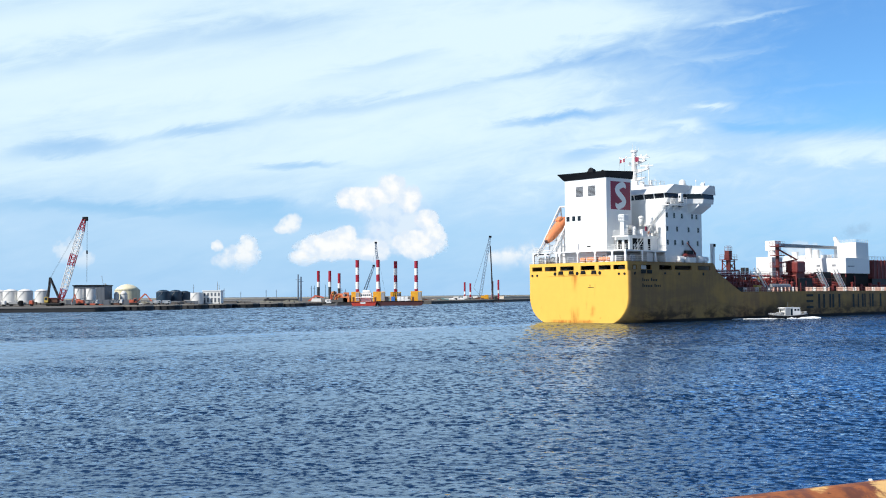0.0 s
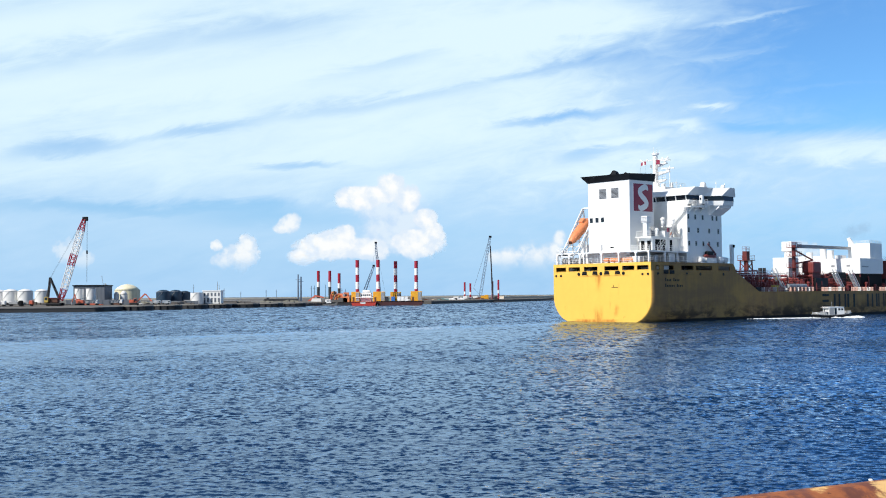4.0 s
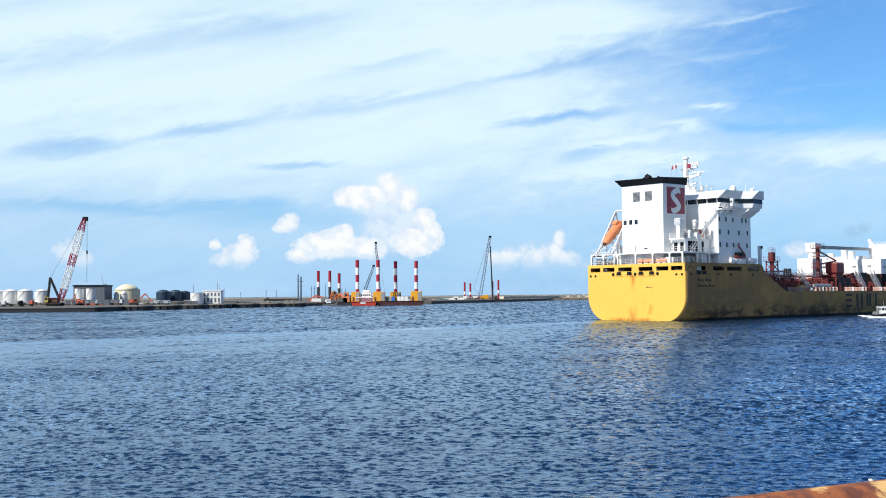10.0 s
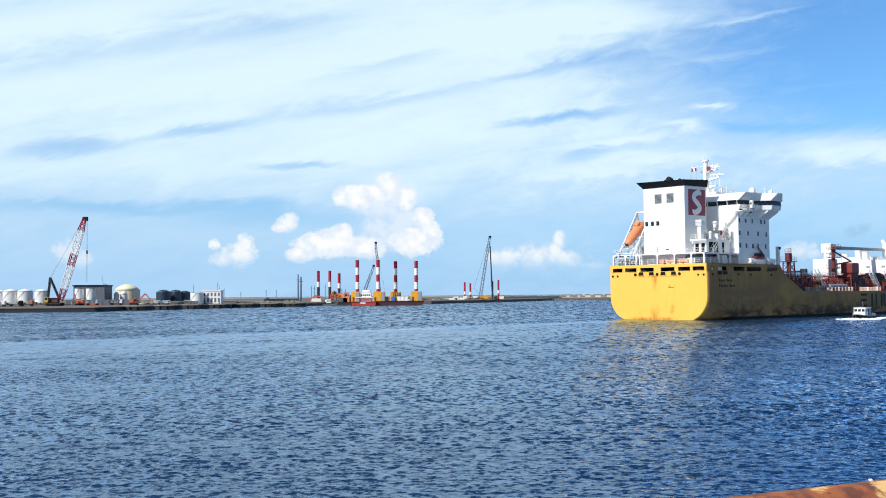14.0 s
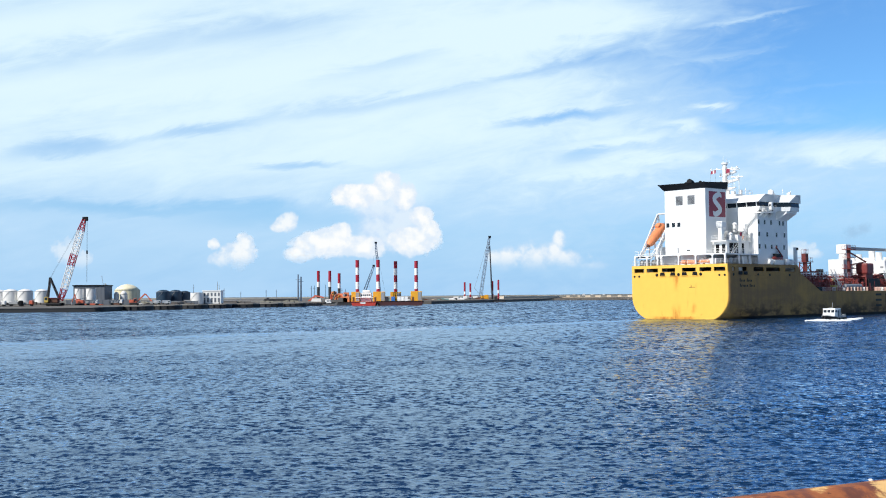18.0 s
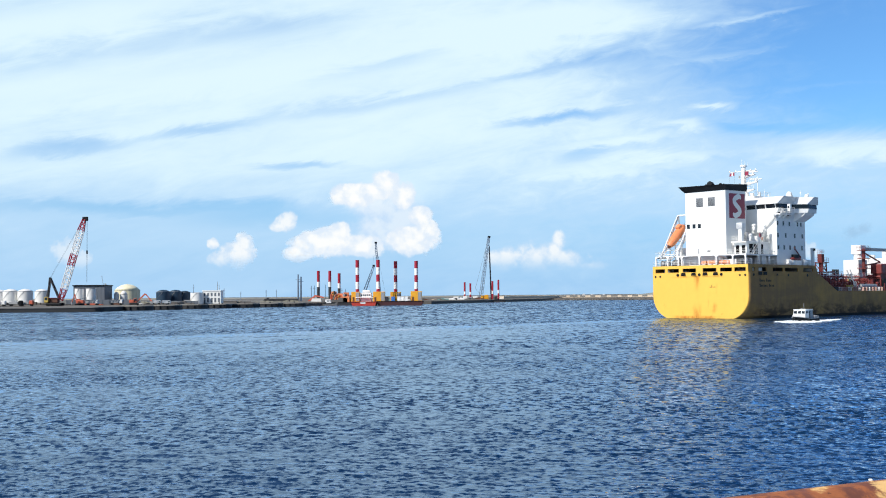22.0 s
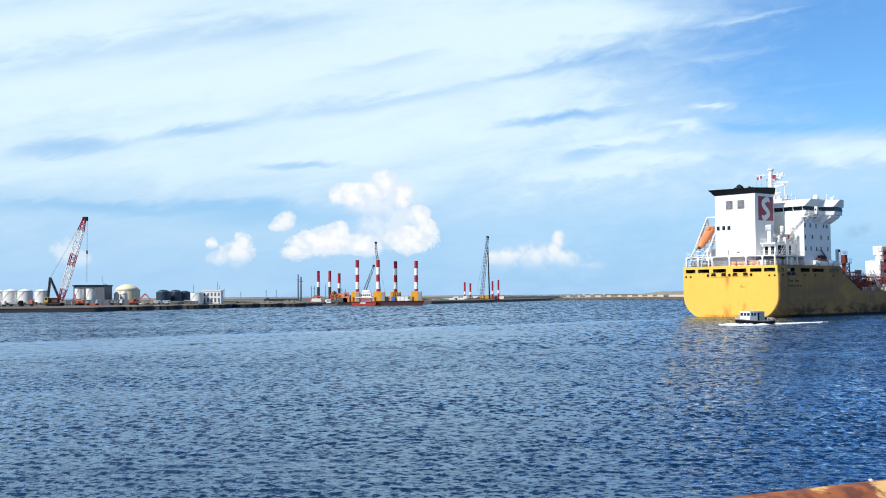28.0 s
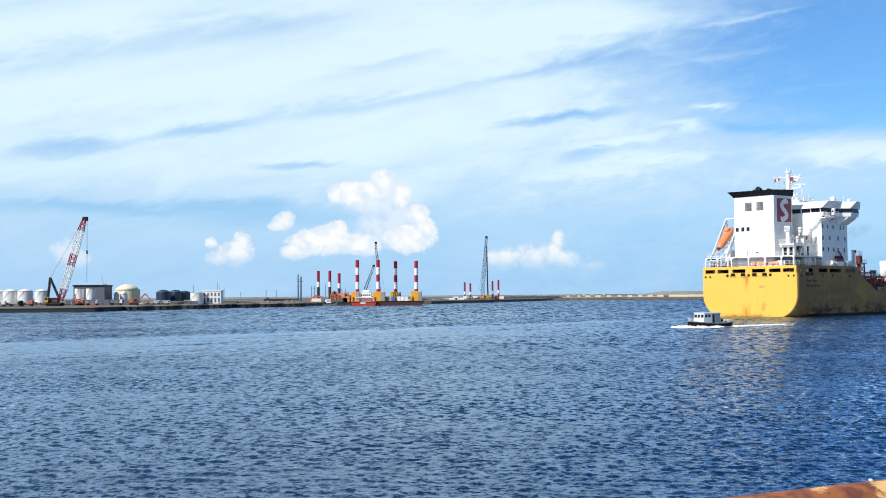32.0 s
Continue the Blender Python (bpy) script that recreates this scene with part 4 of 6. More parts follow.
for x in (-1.75, 1.75):
    rod(bm, ramp @ Vector((x, -4.6, -1.55)), ramp @ Vector((x, 10.0, -1.55)), 0.2, seg=6)
    rod(bm, ramp @ Vector((x, -4.6, -0.9)), ramp @ Vector((x, 3.0, -0.9)), 0.09, seg=6)
for k in range(9):
    rod(bm, ramp @ Vector((-1.75, -4.3 + 1.7 * k, -1.55)), ramp @ Vector((1.75, -4.3 + 1.7 * k, -1.55)), 0.1, seg=5)
for y0 in (1.0, 4.0, 7.5):
    for x in (-1.75, 1.75):
        q = ramp @ Vector((x, y0, -1.55))
        rod(bm, (q.x, q.y, 12.4), q, 0.16, seg=6)
part("launching_ramp", bm, "white", ship, "white launching ramp")
# davit frame that straddles the boat
bm = B()
for x in (-10.9, -6.6):
    a, b = Vector((x, 0.9, 15.0)), Vector((x, 7.7, 25.1))
    for e in (-0.5, 0.5):
        rod(bm, a + Vector((0, e, 0)), b + Vector((0, e * 0.5, 0)), 0.16, seg=6)
    for k in range(8):
        p, q = a.lerp(b, k / 8), a.lerp(b, (k + 1) / 8)
        rod(bm, p + Vector((0, 0.5, 0)), q - Vector((0, 0.4, 0)), 0.07, seg=5)
    rod(bm, b, (x, 9.4, 14.8), 0.18, seg=6)
rod(bm, (-10.9, 7.7, 25.1), (-6.6, 7.7, 25.1), 0.2, seg=6)
part("davit_frame", bm, "white", ship, "white davit frame over the lifeboat")
part("ramp_house", box(B(), -11.5, -6.2, 7.5, 14.8, 12.36, 17.0), "white", ship)

# rescue boat on the starboard boat deck
bm = B()
lathe(bm, [(0.05, 0), (0.4, 0.4), (0.52, 1.6), (0.52, 3.4), (0.3, 4.5), (0.05, 4.8)], seg=14)
bmesh.ops.transform(bm, matrix=Matrix.Translation((12.4, 20.2, 13.9)) @ Euler((radians(-90), 0, 0)).to_matrix().to_4x4(), verts=bm.verts[:])
rb = part("rescue_boat", bm, "pipe_red", ship, "orange and black rescue boat in its cradle", True)
part("boat_console", box(B(), 12.0, 12.9, 21.2, 23.4, 14.2, 15.0, 0.1), "black", rb)
part("boat_cradle", box(B(), 11.9, 12.9, 20.6, 24.4, 12.36, 13.5), "white", ship)
bm = rod(B(), (12.2, 25.0, 12.4), (12.2, 25.0, 14.6), 0.25)
rod(bm, (12.2, 25.0, 14.6), (12.6, 21.6, 16.6), 0.16)
part("davit", bm, "pipe_red", ship)
for y, r in ((19.2, 0.6), (26.2, 0.75), (28.2, 0.6)):
    bm = rod(B(), (12.4, y - 0.8, 13.2), (12.4, y + 0.8, 13.2), r, seg=12)
    box(bm, 11.9, 12.9, y - 0.5, y + 0.5, 12.36, 12.8)
    part("raft_canister", bm, "white", ship, "white life raft canister")

# ---- cargo deck of the tanker ----
def deck_gear():
    # posts with lamps at the break of the poop
    part("lamp_post", box(B(), 9.6, 10.3, 34.8, 35.5, 5.95, 16.9), "white", ship)
    part("lamp_head", box(B(), 10.3, 10.65, 35.0, 35.4, 16.2, 16.8), "black", ship)
    # red vent tower: spread legs, braces, a solid upper trunk and a railed top
    tower = part("vent_tower", box(B(), 1.7, 2.9, 52.8, 54.2, 13.9, 16.0), "red_deck", ship, "red vent tower with a platform")
    part("trunk", rod(B(), (2.3, 53.5, 5.95), (2.3, 53.5, 13.9), 0.55, seg=12), "red_deck", tower)
    for x, y in ((1.4, 52.4), (3.2, 52.4), (3.2, 54.6), (1.4, 54.6)):
        part("leg", rod(B(), (2.3 + (x - 2.3) * 1.35, 53.5 + (y - 53.5) * 1.25, 5.95), (x, y, 13.7), 0.17, seg=6), "pipe_red", tower)
    for k in range(3):
        bm = B()
        z0, z1 = 6.4 + 2.4 * k, 8.6 + 2.4 * k
        for (xa, ya), (xb, yb) in (((1.3, 52.2), (3.3, 52.2)), ((3.3, 52.2), (3.3, 54.8)), ((3.3, 54.8), (1.3, 54.8))):
            rod(bm, (xa, ya, z0), (xb, yb, z1), 0.08, seg=5)
            rod(bm, (xb, yb, z0), (xa, ya, z1), 0.08, seg=5)
            rod(bm, (xa, ya, z1), (xb, yb, z1), 0.1, seg=5)
        part("brace", bm, "pipe_red", tower)
    part("platform", box(B(), 0.9, 3.7, 51.7, 55.3, 13.7, 13.88), "pipe_red", tower)
    rail_run(tower, [(1.0, 51.8, 13.88), (3.6, 51.8, 13.88), (3.6, 55.2, 13.88)], 1.1, 1.2, "pipe_red")
    rail_run(tower, [(1.7, 52.8, 16.0), (2.9, 52.8, 16.0), (2.9, 54.2, 16.0), (1.7, 54.2, 16.0)], 1.1, 0.9, "pipe_red")
    for x, y, r in ((4.4, 56.4, 0.5), (4.8, 57.6, 0.4)):
        part("goose_neck", rod(B(), (x, y, 5.95), (x, y, 11.9), r, seg=10), "barge_dark", tower)
    # long pipe runs, crossovers and catwalk
    for k, x in enumerate((-8.0, -6.5, -5.0, -3.0, -1.0, 5.0, 6.2, 7.4, 8.6, 9.8)):
        z = 7.1 + 0.45 * (k % 3) + 0.5 * (k % 2)
        part("deck_pipe", rod(B(), (x, 33.0, z), (x, 126.0, z), 0.24 if k % 2 else 0.34, seg=8), "pipe_red", ship)
    for y in range(36, 126, 6):
        part("pipe_support", box(B(), -9.0, 10.4, y, y + 0.3, 6.75, 6.95), "pipe_red", ship)
        for x in (-8.6, -2.0, 4.2, 10.0):
            part("support_leg", box(B(), x - 0.12, x + 0.12, y, y + 0.3, 5.95, 6.75), "pipe_red", ship)
    for y in (35.5, 40.0, 44.5, 49.0, 58.0, 63.0, 70.0, 76.0, 84.0, 92.0, 100.0):
        h = 9.2 + 1.4 * ((y * 7) % 3) / 2
        bm = rod(B(), (2.5, y, h), (10.8, y, h), 0.2, seg=8)
        rod(bm, (10.8, y, h), (10.8, y, 6.0), 0.2, seg=8)
        rod(bm, (2.5, y, h), (2.5, y, 6.0), 0.2, seg=8)
        part("crossover_pipe", bm, "pipe_red", ship)
    part("catwalk", box(B(), -0.5, 1.0, 33.0, 126.0, 10.3, 10.45), "pipe_red", ship)
    rail_run(ship, [(1.0, 33.0, 10.45), (1.0, 126.0, 10.45)], 1.1, 2.0, "pipe_red")
    for y in range(36, 126, 5):
        part("catwalk_leg", box(B(), 0.1, 0.4, y, y + 0.25, 5.95, 10.3), "pipe_red", ship)
    for k in range(16):
        y = 42 + 5.1 * k
        bm = rod(B(), (11.0, y, 5.95), (11.0, y, 7.5 + (k % 3) * 0.3), 0.28, seg=8)
        ball(bm, (11.0, y, 7.6 + (k % 3) * 0.3), 0.45, 0.8, 8)
        part("tank_vent", bm, "pipe_red", ship)
    for k in range(14):
        y = 41 + 6.0 * k
        bm = rod(B(), (6.6, y, 5.95), (6.6, y, 7.9), 0.75, seg=14)
        rod(bm, (6.6, y, 7.9), (6.6, y, 8.1), 0.85, seg=14)
        part("tank_hatch", bm, "red_deck", ship)
    # sloping stairs with pale rails
    for x, y in ((11.0, 50.5), (11.4, 79.0), (11.2, 88.0)):
        bm = B()
        for dx in (0, 0.9):
            rod(bm, (x + dx, y, 10.6), (x + dx, y + 4.4, 6.1), 0.2, seg=5)
            rod(bm, (x + dx, y, 11.7), (x + dx, y + 4.4, 7.2), 0.1, seg=5)
        for i in range(1, 12):
            box(bm, x, x + 0.9, y + 4.4 * i / 12 - 0.14, y + 4.4 * i / 12 + 0.14, 10.58 - 4.5 * i / 12, 10.62 - 4.5 * i / 12)
        part("stairway", bm, "white", ship)
    # side rail with canvas screens
    rail_run(ship, [(12.9, 40.0, 6.0), (12.9, 126.0, 6.0)], 1.15, 1.8, "pipe_red", 0.045)
    for k in range(46):
        y = 44.0 + 1.75 * k
        if k % 9 in (5, 6) and k > 10:
            continue
        part("rail_stay", box(B(), 12.0, 12.86, y, y + 0.12, 6.0, 7.1), "pink" if k % 3 else "white", ship)
    part("hose_saddle", rod(B(), (11.9, 56.0, 7.4), (11.9, 64.5, 7.4), 0.55, seg=10), "steel", ship)
    part("yellow_locker", box(B(), 11.3, 12.3, 49.5, 51.5, 5.95, 7.6, 0.05), "cab_yellow", ship)
    part("yellow_locker", box(B(), 8.2, 9.2, 72.0, 74.0, 10.4, 11.9, 0.05), "cab_yellow", ship)
    for y in (41.2, 43.0):
        part("bollard", rod(B(), (12.0, y, 5.95), (12.0, y, 7.2), 0.55, seg=10), "black", ship)
    # manifold house, dark tank and the crane that stands by it
    part("deck_store", box(B(), 2.2, 6.6, 66.0, 71.0, 5.95, 14.6, 0.1), "white", ship)
    part("red_tank", box(B(), 8.0, 11.2, 69.8, 74.0, 10.6, 13.5, 0.4), "pipe_red", ship, "red deck tank on a stand")
    part("tank_stand", box(B(), 8.4, 10.8, 70.2, 74.0, 9.4, 10.6), "red_deck", ship)
    part("dark_tank", box(B(), 8.0, 11.4, 70.5, 77.0, 5.95, 9.4, 0.3), "black", ship, "black deck tank")
    part("dark_tank", box(B(), 7.6, 10.6, 84.0, 88.0, 5.95, 11.0, 0.3), "black", ship)
    cr = part("crane_pedestal", rod(B(), (4.6, 70.0, 5.95), (4.6, 70.0, 17.0), 1.25, seg=18), "white", ship, "white pedestal of the hose crane")
    part("crane_house", box(B(), 3.2, 6.0, 68.6, 71.6, 16.2, 18.7, 0.15), "white", cr)
    bm = B()
    prism(bm, [(70.8, 17.2), (70.8, 18.1), (103.5, 18.1), (103.5, 17.4)], "x", 4.0, 5.2)
    part("crane_jib", bm, "steel", cr, "grey folded jib")
    mast = part("king_post", rod(B(), (8.1, 66.0, 5.95), (8.1, 66.0, 17.6), 0.45, seg=12), "red_deck", ship, "red king post with ladder platforms")
    for z in (12.0, 14.8, 17.0):
        part("platform", box(B(), 6.9, 9.4, 64.6, 67.4, z, z + 0.18), "pipe_red", mast)
        rail_run(mast, [(6.9, 64.6, z + 0.1), (9.4, 64.6, z + 0.1), (9.4, 67.4, z + 0.1)], 1.1, 0.9, "pipe_red")
    bm = rod(B(), (8.1, 66.4, 16.4), (9.4, 73.0, 13.9), 0.22, seg=6)
    rod(bm, (8.1, 66.4, 13.0), (9.4, 73.0, 13.9), 0.18, seg=6)
    part("boom_stay", bm, "pipe_red", mast)
    # white midship houses seen over the pipes
    part("midship_house", box(B(), -10.5, 11.0, 95.0, 108.2, 10.7, 14.8, 0.05), "white", ship, "broad white deck house across the beam")
    # near-black block paints the shade beneath the raised house
    part("house_leg", box(B(), -10.0, 10.6, 95.6, 108.0, 5.95, 10.7), "dark", ship)
    for y, h in ((-4.5, 2.0), (-0.5, 3.0), (1.6, 2.4)):
        part("white_ventilator", rod(B(), (y, 97.0, 14.8), (y, 97.0, 14.8 + h), 0.9, seg=12), "white", ship)
    for y in (-7.5, 3.4, -3.0):
        part("roof_box", box(B(), y, y + 2.0, 96.0, 98.4, 14.8, 15.7, 0.1), "white", ship)
    part("cargo_tower", box(B(), 4.4, 10.6, 101.6, 108.6, 14.8, 19.0, 0.05), "white", ship, "tall white block amidships")
    rail_run(ship, [(4.5, 101.7, 19.0), (10.5, 101.7, 19.0), (10.5, 108.4, 19.0)], 0.7, 1.2)
    rail_run(ship, [(-10.4, 95.1, 14.8), (10.9, 95.1, 14.8), (10.9, 101.5, 14.8)], 0.9, 1.6)
    for k in range(4):
        part("wall_vent", box(B(), -6.0 + 4.4 * k, -5.0 + 4.4 * k, 94.94, 95.0, 12.6, 13.1), "steel", ship)
    bm = rod(B(), (5.2, 102.4, 18.6), (4.3, 102.0, 20.6), 0.7, 0.5)
    part("tower_horn", bm, "white", ship)
    part("vent_grille", box(B(), 11.0, 11.04, 96.0, 99.6, 12.4, 12.7), "steel", ship)
    frame_body = part("red_frame", box(B(), -6.0, 10.2, 111.5, 131.0, 9.4, 14.4, 0.1), "red_deck", ship, "broad red pump frame ahead of the white house")
    for k in range(9):
        part("frame_rib", box(B(), 10.2, 10.4, 112.0 + 2.2 * k, 112.3 + 2.2 * k, 9.4, 14.5), "pipe_red", frame_body)
    part("frame_base", box(B(), -5.6, 9.8, 112.0, 130.5, 5.95, 9.4), "barge_dark", ship)
    rail_run(ship, [(-5.8, 111.7, 14.4), (10.0, 111.7, 14.4), (10.0, 130.8, 14.4)], 1.0, 1.8, "pipe_red")
    # denser runs of small pipes with their flanges between the hatches
    for k in range(22):
        y = 34.5 + 2.6 * k
        z = 7.2 + 0.5 * (k * 5 % 4)
        bm = rod(B(), (3.0, y, z), (11.4, y, z), 0.13, seg=6)
        for x in (4.4, 6.6, 8.8, 11.0):
            rod(bm, (x - 0.07, y, z), (x + 0.07, y, z), 0.26, seg=8)
        rod(bm, (11.4, y, z), (11.4, y, 5.95), 0.13, seg=6)
        part("cross_pipe", bm, "pipe_red", ship)
    for k in range(12):
        y = 38.0 + 4.4 * k
        bm = rod(B(), (9.2, y, 5.95), (9.2, y, 9.1), 0.16, seg=6)
        rod(bm, (9.2, y - 0.35, 9.1), (9.2, y + 0.35, 9.1), 0.36, seg=10)
        part("valve_wheel", bm, "pipe_red" if k % 4 else "cab_yellow", ship)
    for y in (37.5, 40.5):
        part("mooring_fairlead", box(B(), 12.2, 13.0, y, y + 1.6, 5.95, 7.1, 0.12), "black", ship)
    part("hose_rack", box(B(), 10.2, 12.3, 60.5, 67.5, 7.0, 7.25), "steel", ship)
    for y in (61.0, 64.0, 67.0):
        part("rack_leg", box(B(), 11.0, 11.3, y, y + 0.2, 5.95, 7.0), "steel", ship)
    part("forecastle", box(B(), -9.5, 9.5, 138.0, 152.0, 5.95, 9.0), "hull", ship)
    # after tank-deck clutter near the break of the poop
    rnd = random.Random(4)
    for k in range(46):
        y, x = rnd.uniform(34, 68), rnd.uniform(2.0, 11.5)
        h = rnd.uniform(0.8, 3.6)
        bm = rod(B(), (x, y, 5.95), (x, y, 5.95 + h), rnd.uniform(0.08, 0.22), seg=6)
        box(bm, x - 0.3, x + 0.3, y - 0.3, y + 0.3, 5.95 + h, 6.25 + h)
        part("valve_stand", bm, "pipe_red", ship)
    rail_run(ship, [(11.5, 36.0, 9.7), (11.5, 60.0, 9.7)], 1.1, 1.6, "white")
    for x, y0, y1, z in ((3.4, 33.0, 66.0, 8.6), (5.6, 34.0, 70.0, 9.4), (8.2, 36.0, 92.0, 8.0), (9.4, 60.0, 95.0, 9.6), (10.6, 62.0, 94.0, 8.2), (-3.0, 33.0, 90.0, 10.2), (2.0, 70.0, 94.0, 9.0)):
        rail_run(ship, [(x, y0, z), (x, y1, z)], 1.1, 1.5, "pipe_red", 0.05)
    for k in range(60):
        y, x = rnd.uniform(34, 95), rnd.uniform(1.5, 11.8)
        z = rnd.uniform(7.2, 10.6)
        part("branch_pipe", rod(B(), (x, y, z), (x + rnd.uniform(-2.5, 2.5), y + rnd.uniform(-2.5, 2.5), z + rnd.uniform(-0.6, 0.2)), rnd.uniform(0.1, 0.2), seg=6), "pipe_red", ship)
    part("side_walkway", box(B(), 10.9, 11.7, 36.0, 60.0, 9.55, 9.7), "pipe_red", ship)
    for y in range(37, 60, 4):
        part("walkway_leg", box(B(), 11.2, 11.4, y, y + 0.2, 5.95, 9.55), "pipe_red", ship)


deck_gear()

# ---- the far shore ----
LAND = 2.4


def make_ground():
    """Low sand and hardstanding behind the quays, one sheet out to the horizon."""
    bm = B()
    front = [(-4200, 470), (-420, 495), (-205, 500), (-150, 516), (-128, 562), (-100, 614), (-60, 715), (-8, 722), (52, 860), (100, 1000), (160, 985), (235, 945), (330, 935), (700, 1050), (4300, 1500)]
    rows = [(0, 1.9), (14, LAND), (60, LAND + 0.3), (220, LAND + 0.6), (800, 2.8), (3300, 3.0)]
    grid = []
    rnd = random.Random(3)
    for d, z in rows:
        line = []
        for x, y in front:
            line.append(bm.verts.new((x * (1 + d / 2500), y + d, z + rnd.uniform(-0.15, 0.15) * (d > 20))))
        grid.append(line)
    foot = [bm.verts.new((x, y, -3.0)) for x, y in front]
    grid.insert(0, foot)
    for a, b in zip(grid, grid[1:]):
        for k in range(len(a) - 1):
            bm.faces.new((a[k], a[k + 1], b[k + 1], b[k]))
    return tagged(part("ground", bm, "yard"), "flat dusty hardstanding of the far shore", "ground", kind="structure")


make_ground()


def caisson(x0, x1, y0, y1, top, label="weathered concrete quay caisson with a dark foot"):
    """One quay section: deck slab with a pointed nose at its right end, dark face below it."""
    d = 42.0
    q = thing("quay_section", (0, 0, 0), label, "quay", "quay sections")
    n = (x1 - x0)

    def outline(inset):
        pts = [(x0, y0 + inset)]
        for k in range(9):
            a = math.pi / 2 * k / 8
            pts.append((x1 - 4.0 + (4.0 - inset) * math.sin(a), y1 + 5.5 - (5.5 - inset) * math.cos(a)))
        return pts + [(x1 - inset, y1 + d), (x0, y0 + d)]

    part("quay_deck", prism(B(), outline(0.0), "z", top - 0.35, top), "concrete", q)
    part("quay_face", prism(B(), outline(0.3), "z", -2.5, top - 0.35), "near_black", q)
    for k in range(3):
        t = (k + 0.5) / 3.4
        x, y = x0 + n * t, y0 + (y1 - y0) * t * 0.55
        part("fender", rod(B(), (x, y - 0.3, 0.1), (x, y - 0.3, top - 0.6), 0.35, seg=8), "black", q)
    return q


def drum(x, front, half, top=2.25):
    """One drum of the outer quay: a rounded near-black body under a paler lip."""
    q = thing("quay_drum", (x, front + 6.5, 0), "rounded concrete quay drum with a dark face", "quay", "quay drums")

    def oval(f):
        pts = []
        for k in range(28):
            a = 2 * math.pi * k / 28
            c, s = math.cos(a), math.sin(a)
            pts.append((f * half * math.copysign(abs(c) ** 0.8, c), f * 6.5 * math.copysign(abs(s) ** 0.8, s)))
        return pts

    part("quay_face", prism(B(), oval(0.97), "z", -2.5, top - 0.3), "near_black", q)
    part("quay_deck", prism(B(), oval(1.0), "z", top - 0.42, top), "lip", q)
    for k in range(4):
        u = (k - 1.5) / 2.2
        y = -6.5 * (1 - abs(u) ** 2.5) ** 0.4 - 0.15
        part("fender", rod(B(), (u * half, y, 0.15), (u * half, y, top - 0.5), 0.28, seg=8), "black", q)
    part("bollard", lathe(B(), [(0.3, top), (0.25, top + 0.5), (0.4, top + 0.6), (0.1, top + 0.75)], seg=10), "black", q)


caisson(-330.0, -146.0, 458.0, 468.0, 2.0, "long dark concrete quay with a low dark face")
for x, front, half in ((-141.5, 500, 8.0), (-132.8, 519, 8.0), (-126.5, 548, 8.1), (-117.5, 567, 7.5), (-107.2, 584, 8.8), (-96.4, 602, 8.2), (-84.5, 613, 7.7)):
    drum(x, front, half * 0.9)


def bank(points, height, width, label, material="rock"):
    """A rubble bank along a line of points: many blocks in one heap."""
    rnd = random.Random(len(points) * 7 + int(height * 10))
    bm = B()
    for (xa, ya), (xb, yb) in zip(points, points[1:]):
        n = int(math.hypot(xb - xa, yb - ya) / 1.1)
        for k in range(n):
            t = (k + rnd.random()) / n
            for r in range(2):
                s = rnd.uniform(0.6, 1.5)
                off = rnd.uniform(0, width)
                z = (height - 0.6) * (1 - abs(off / width * 2 - 1)) * rnd.uniform(0.5, 1.0)
                m = Matrix.Translation((xa + (xb - xa) * t, ya + (yb - ya) * t + off, z)) @ Euler((rnd.random() * 3, rnd.random() * 3, rnd.random() * 3)).to_matrix().to_4x4() @ Matrix.Diagonal((s, s * 0.8, s * 0.7, 1))
                bmesh.ops.create_cube(bm, size=1.0, matrix=m)
    ob = part("rock_bank", bm, material)
    return tagged(ob, label, "rocks", kind="stuff")


bank([(-100, 614), (-84, 652), (-62, 712)], 2.2, 4, "dark armour rock along the harbour edge")
bank([(48, 858), (100, 995), (160, 980), (232, 940), (300, 930)], 1.7, 6, "dark armour rock along the breakwater")
bank([(-205, 560), (-130, 568)], 4.2, 6, "dark rubble bank behind the quay")


def tank(x, y, r, h, material, label, dome=0.12, group="storage tanks", ring=True):
    t = thing("storage_tank", (x, y, LAND), label, "tank", group)
    part("shell", lathe(B(), [(r, 0), (r, h)], seg=48), material, t)
    part("roof", lathe(B(), [(r * 1.01, h), (r * 0.75, h + r * dome * 0.6), (r * 0.4, h + r * dome), (0.02, h + r * dome * 1.15)], seg=40), material, t, smooth=True)
    if ring:
        part("roof_rail", lathe(B(), [(r * 1.02, h + 0.1), (r * 1.02, h + 0.25), (r * 0.99, h + 0.25), (r * 0.99, h + 0.1)], seg=40), "steel", t)
        bm = B()
        n = 14
        for k in range(n):
            a, b = math.pi * (1.05 + 0.5 * k / n), math.pi * (1.05 + 0.5 * (k + 1) / n)
            rod(bm, (r * 1.04 * math.cos(a), r * 1.04 * math.sin(a), h * k / n), (r * 1.04 * math.cos(b), r * 1.04 * math.sin(b), h * (k + 1) / n), 0.08, seg=4)
        part("spiral_stair", bm, "steel", t)
    return t


tank(-222.2, 562, 3.9, 7.0, "tank_white", "white cylindrical storage tank with a shallow dome", 0.34)
tank(-214.4, 561, 3.8, 7.0, "tank_white", "white cylindrical storage tank with a shallow dome", 0.34)
tank(-214.4, 584, 3.6, 7.1000000000000005, "tank_white", "smaller white storage tank behind the others", 0.34)
tank(-229.8, 566, 3.8, 6.800000000000001, "tank_white", "white cylindrical storage tank at the edge of the tank park", 0.34)
tank(-171.0, 592, 6.7, 7.4, "tank_cream", "cream storage tank with a rounded dome", 0.45)
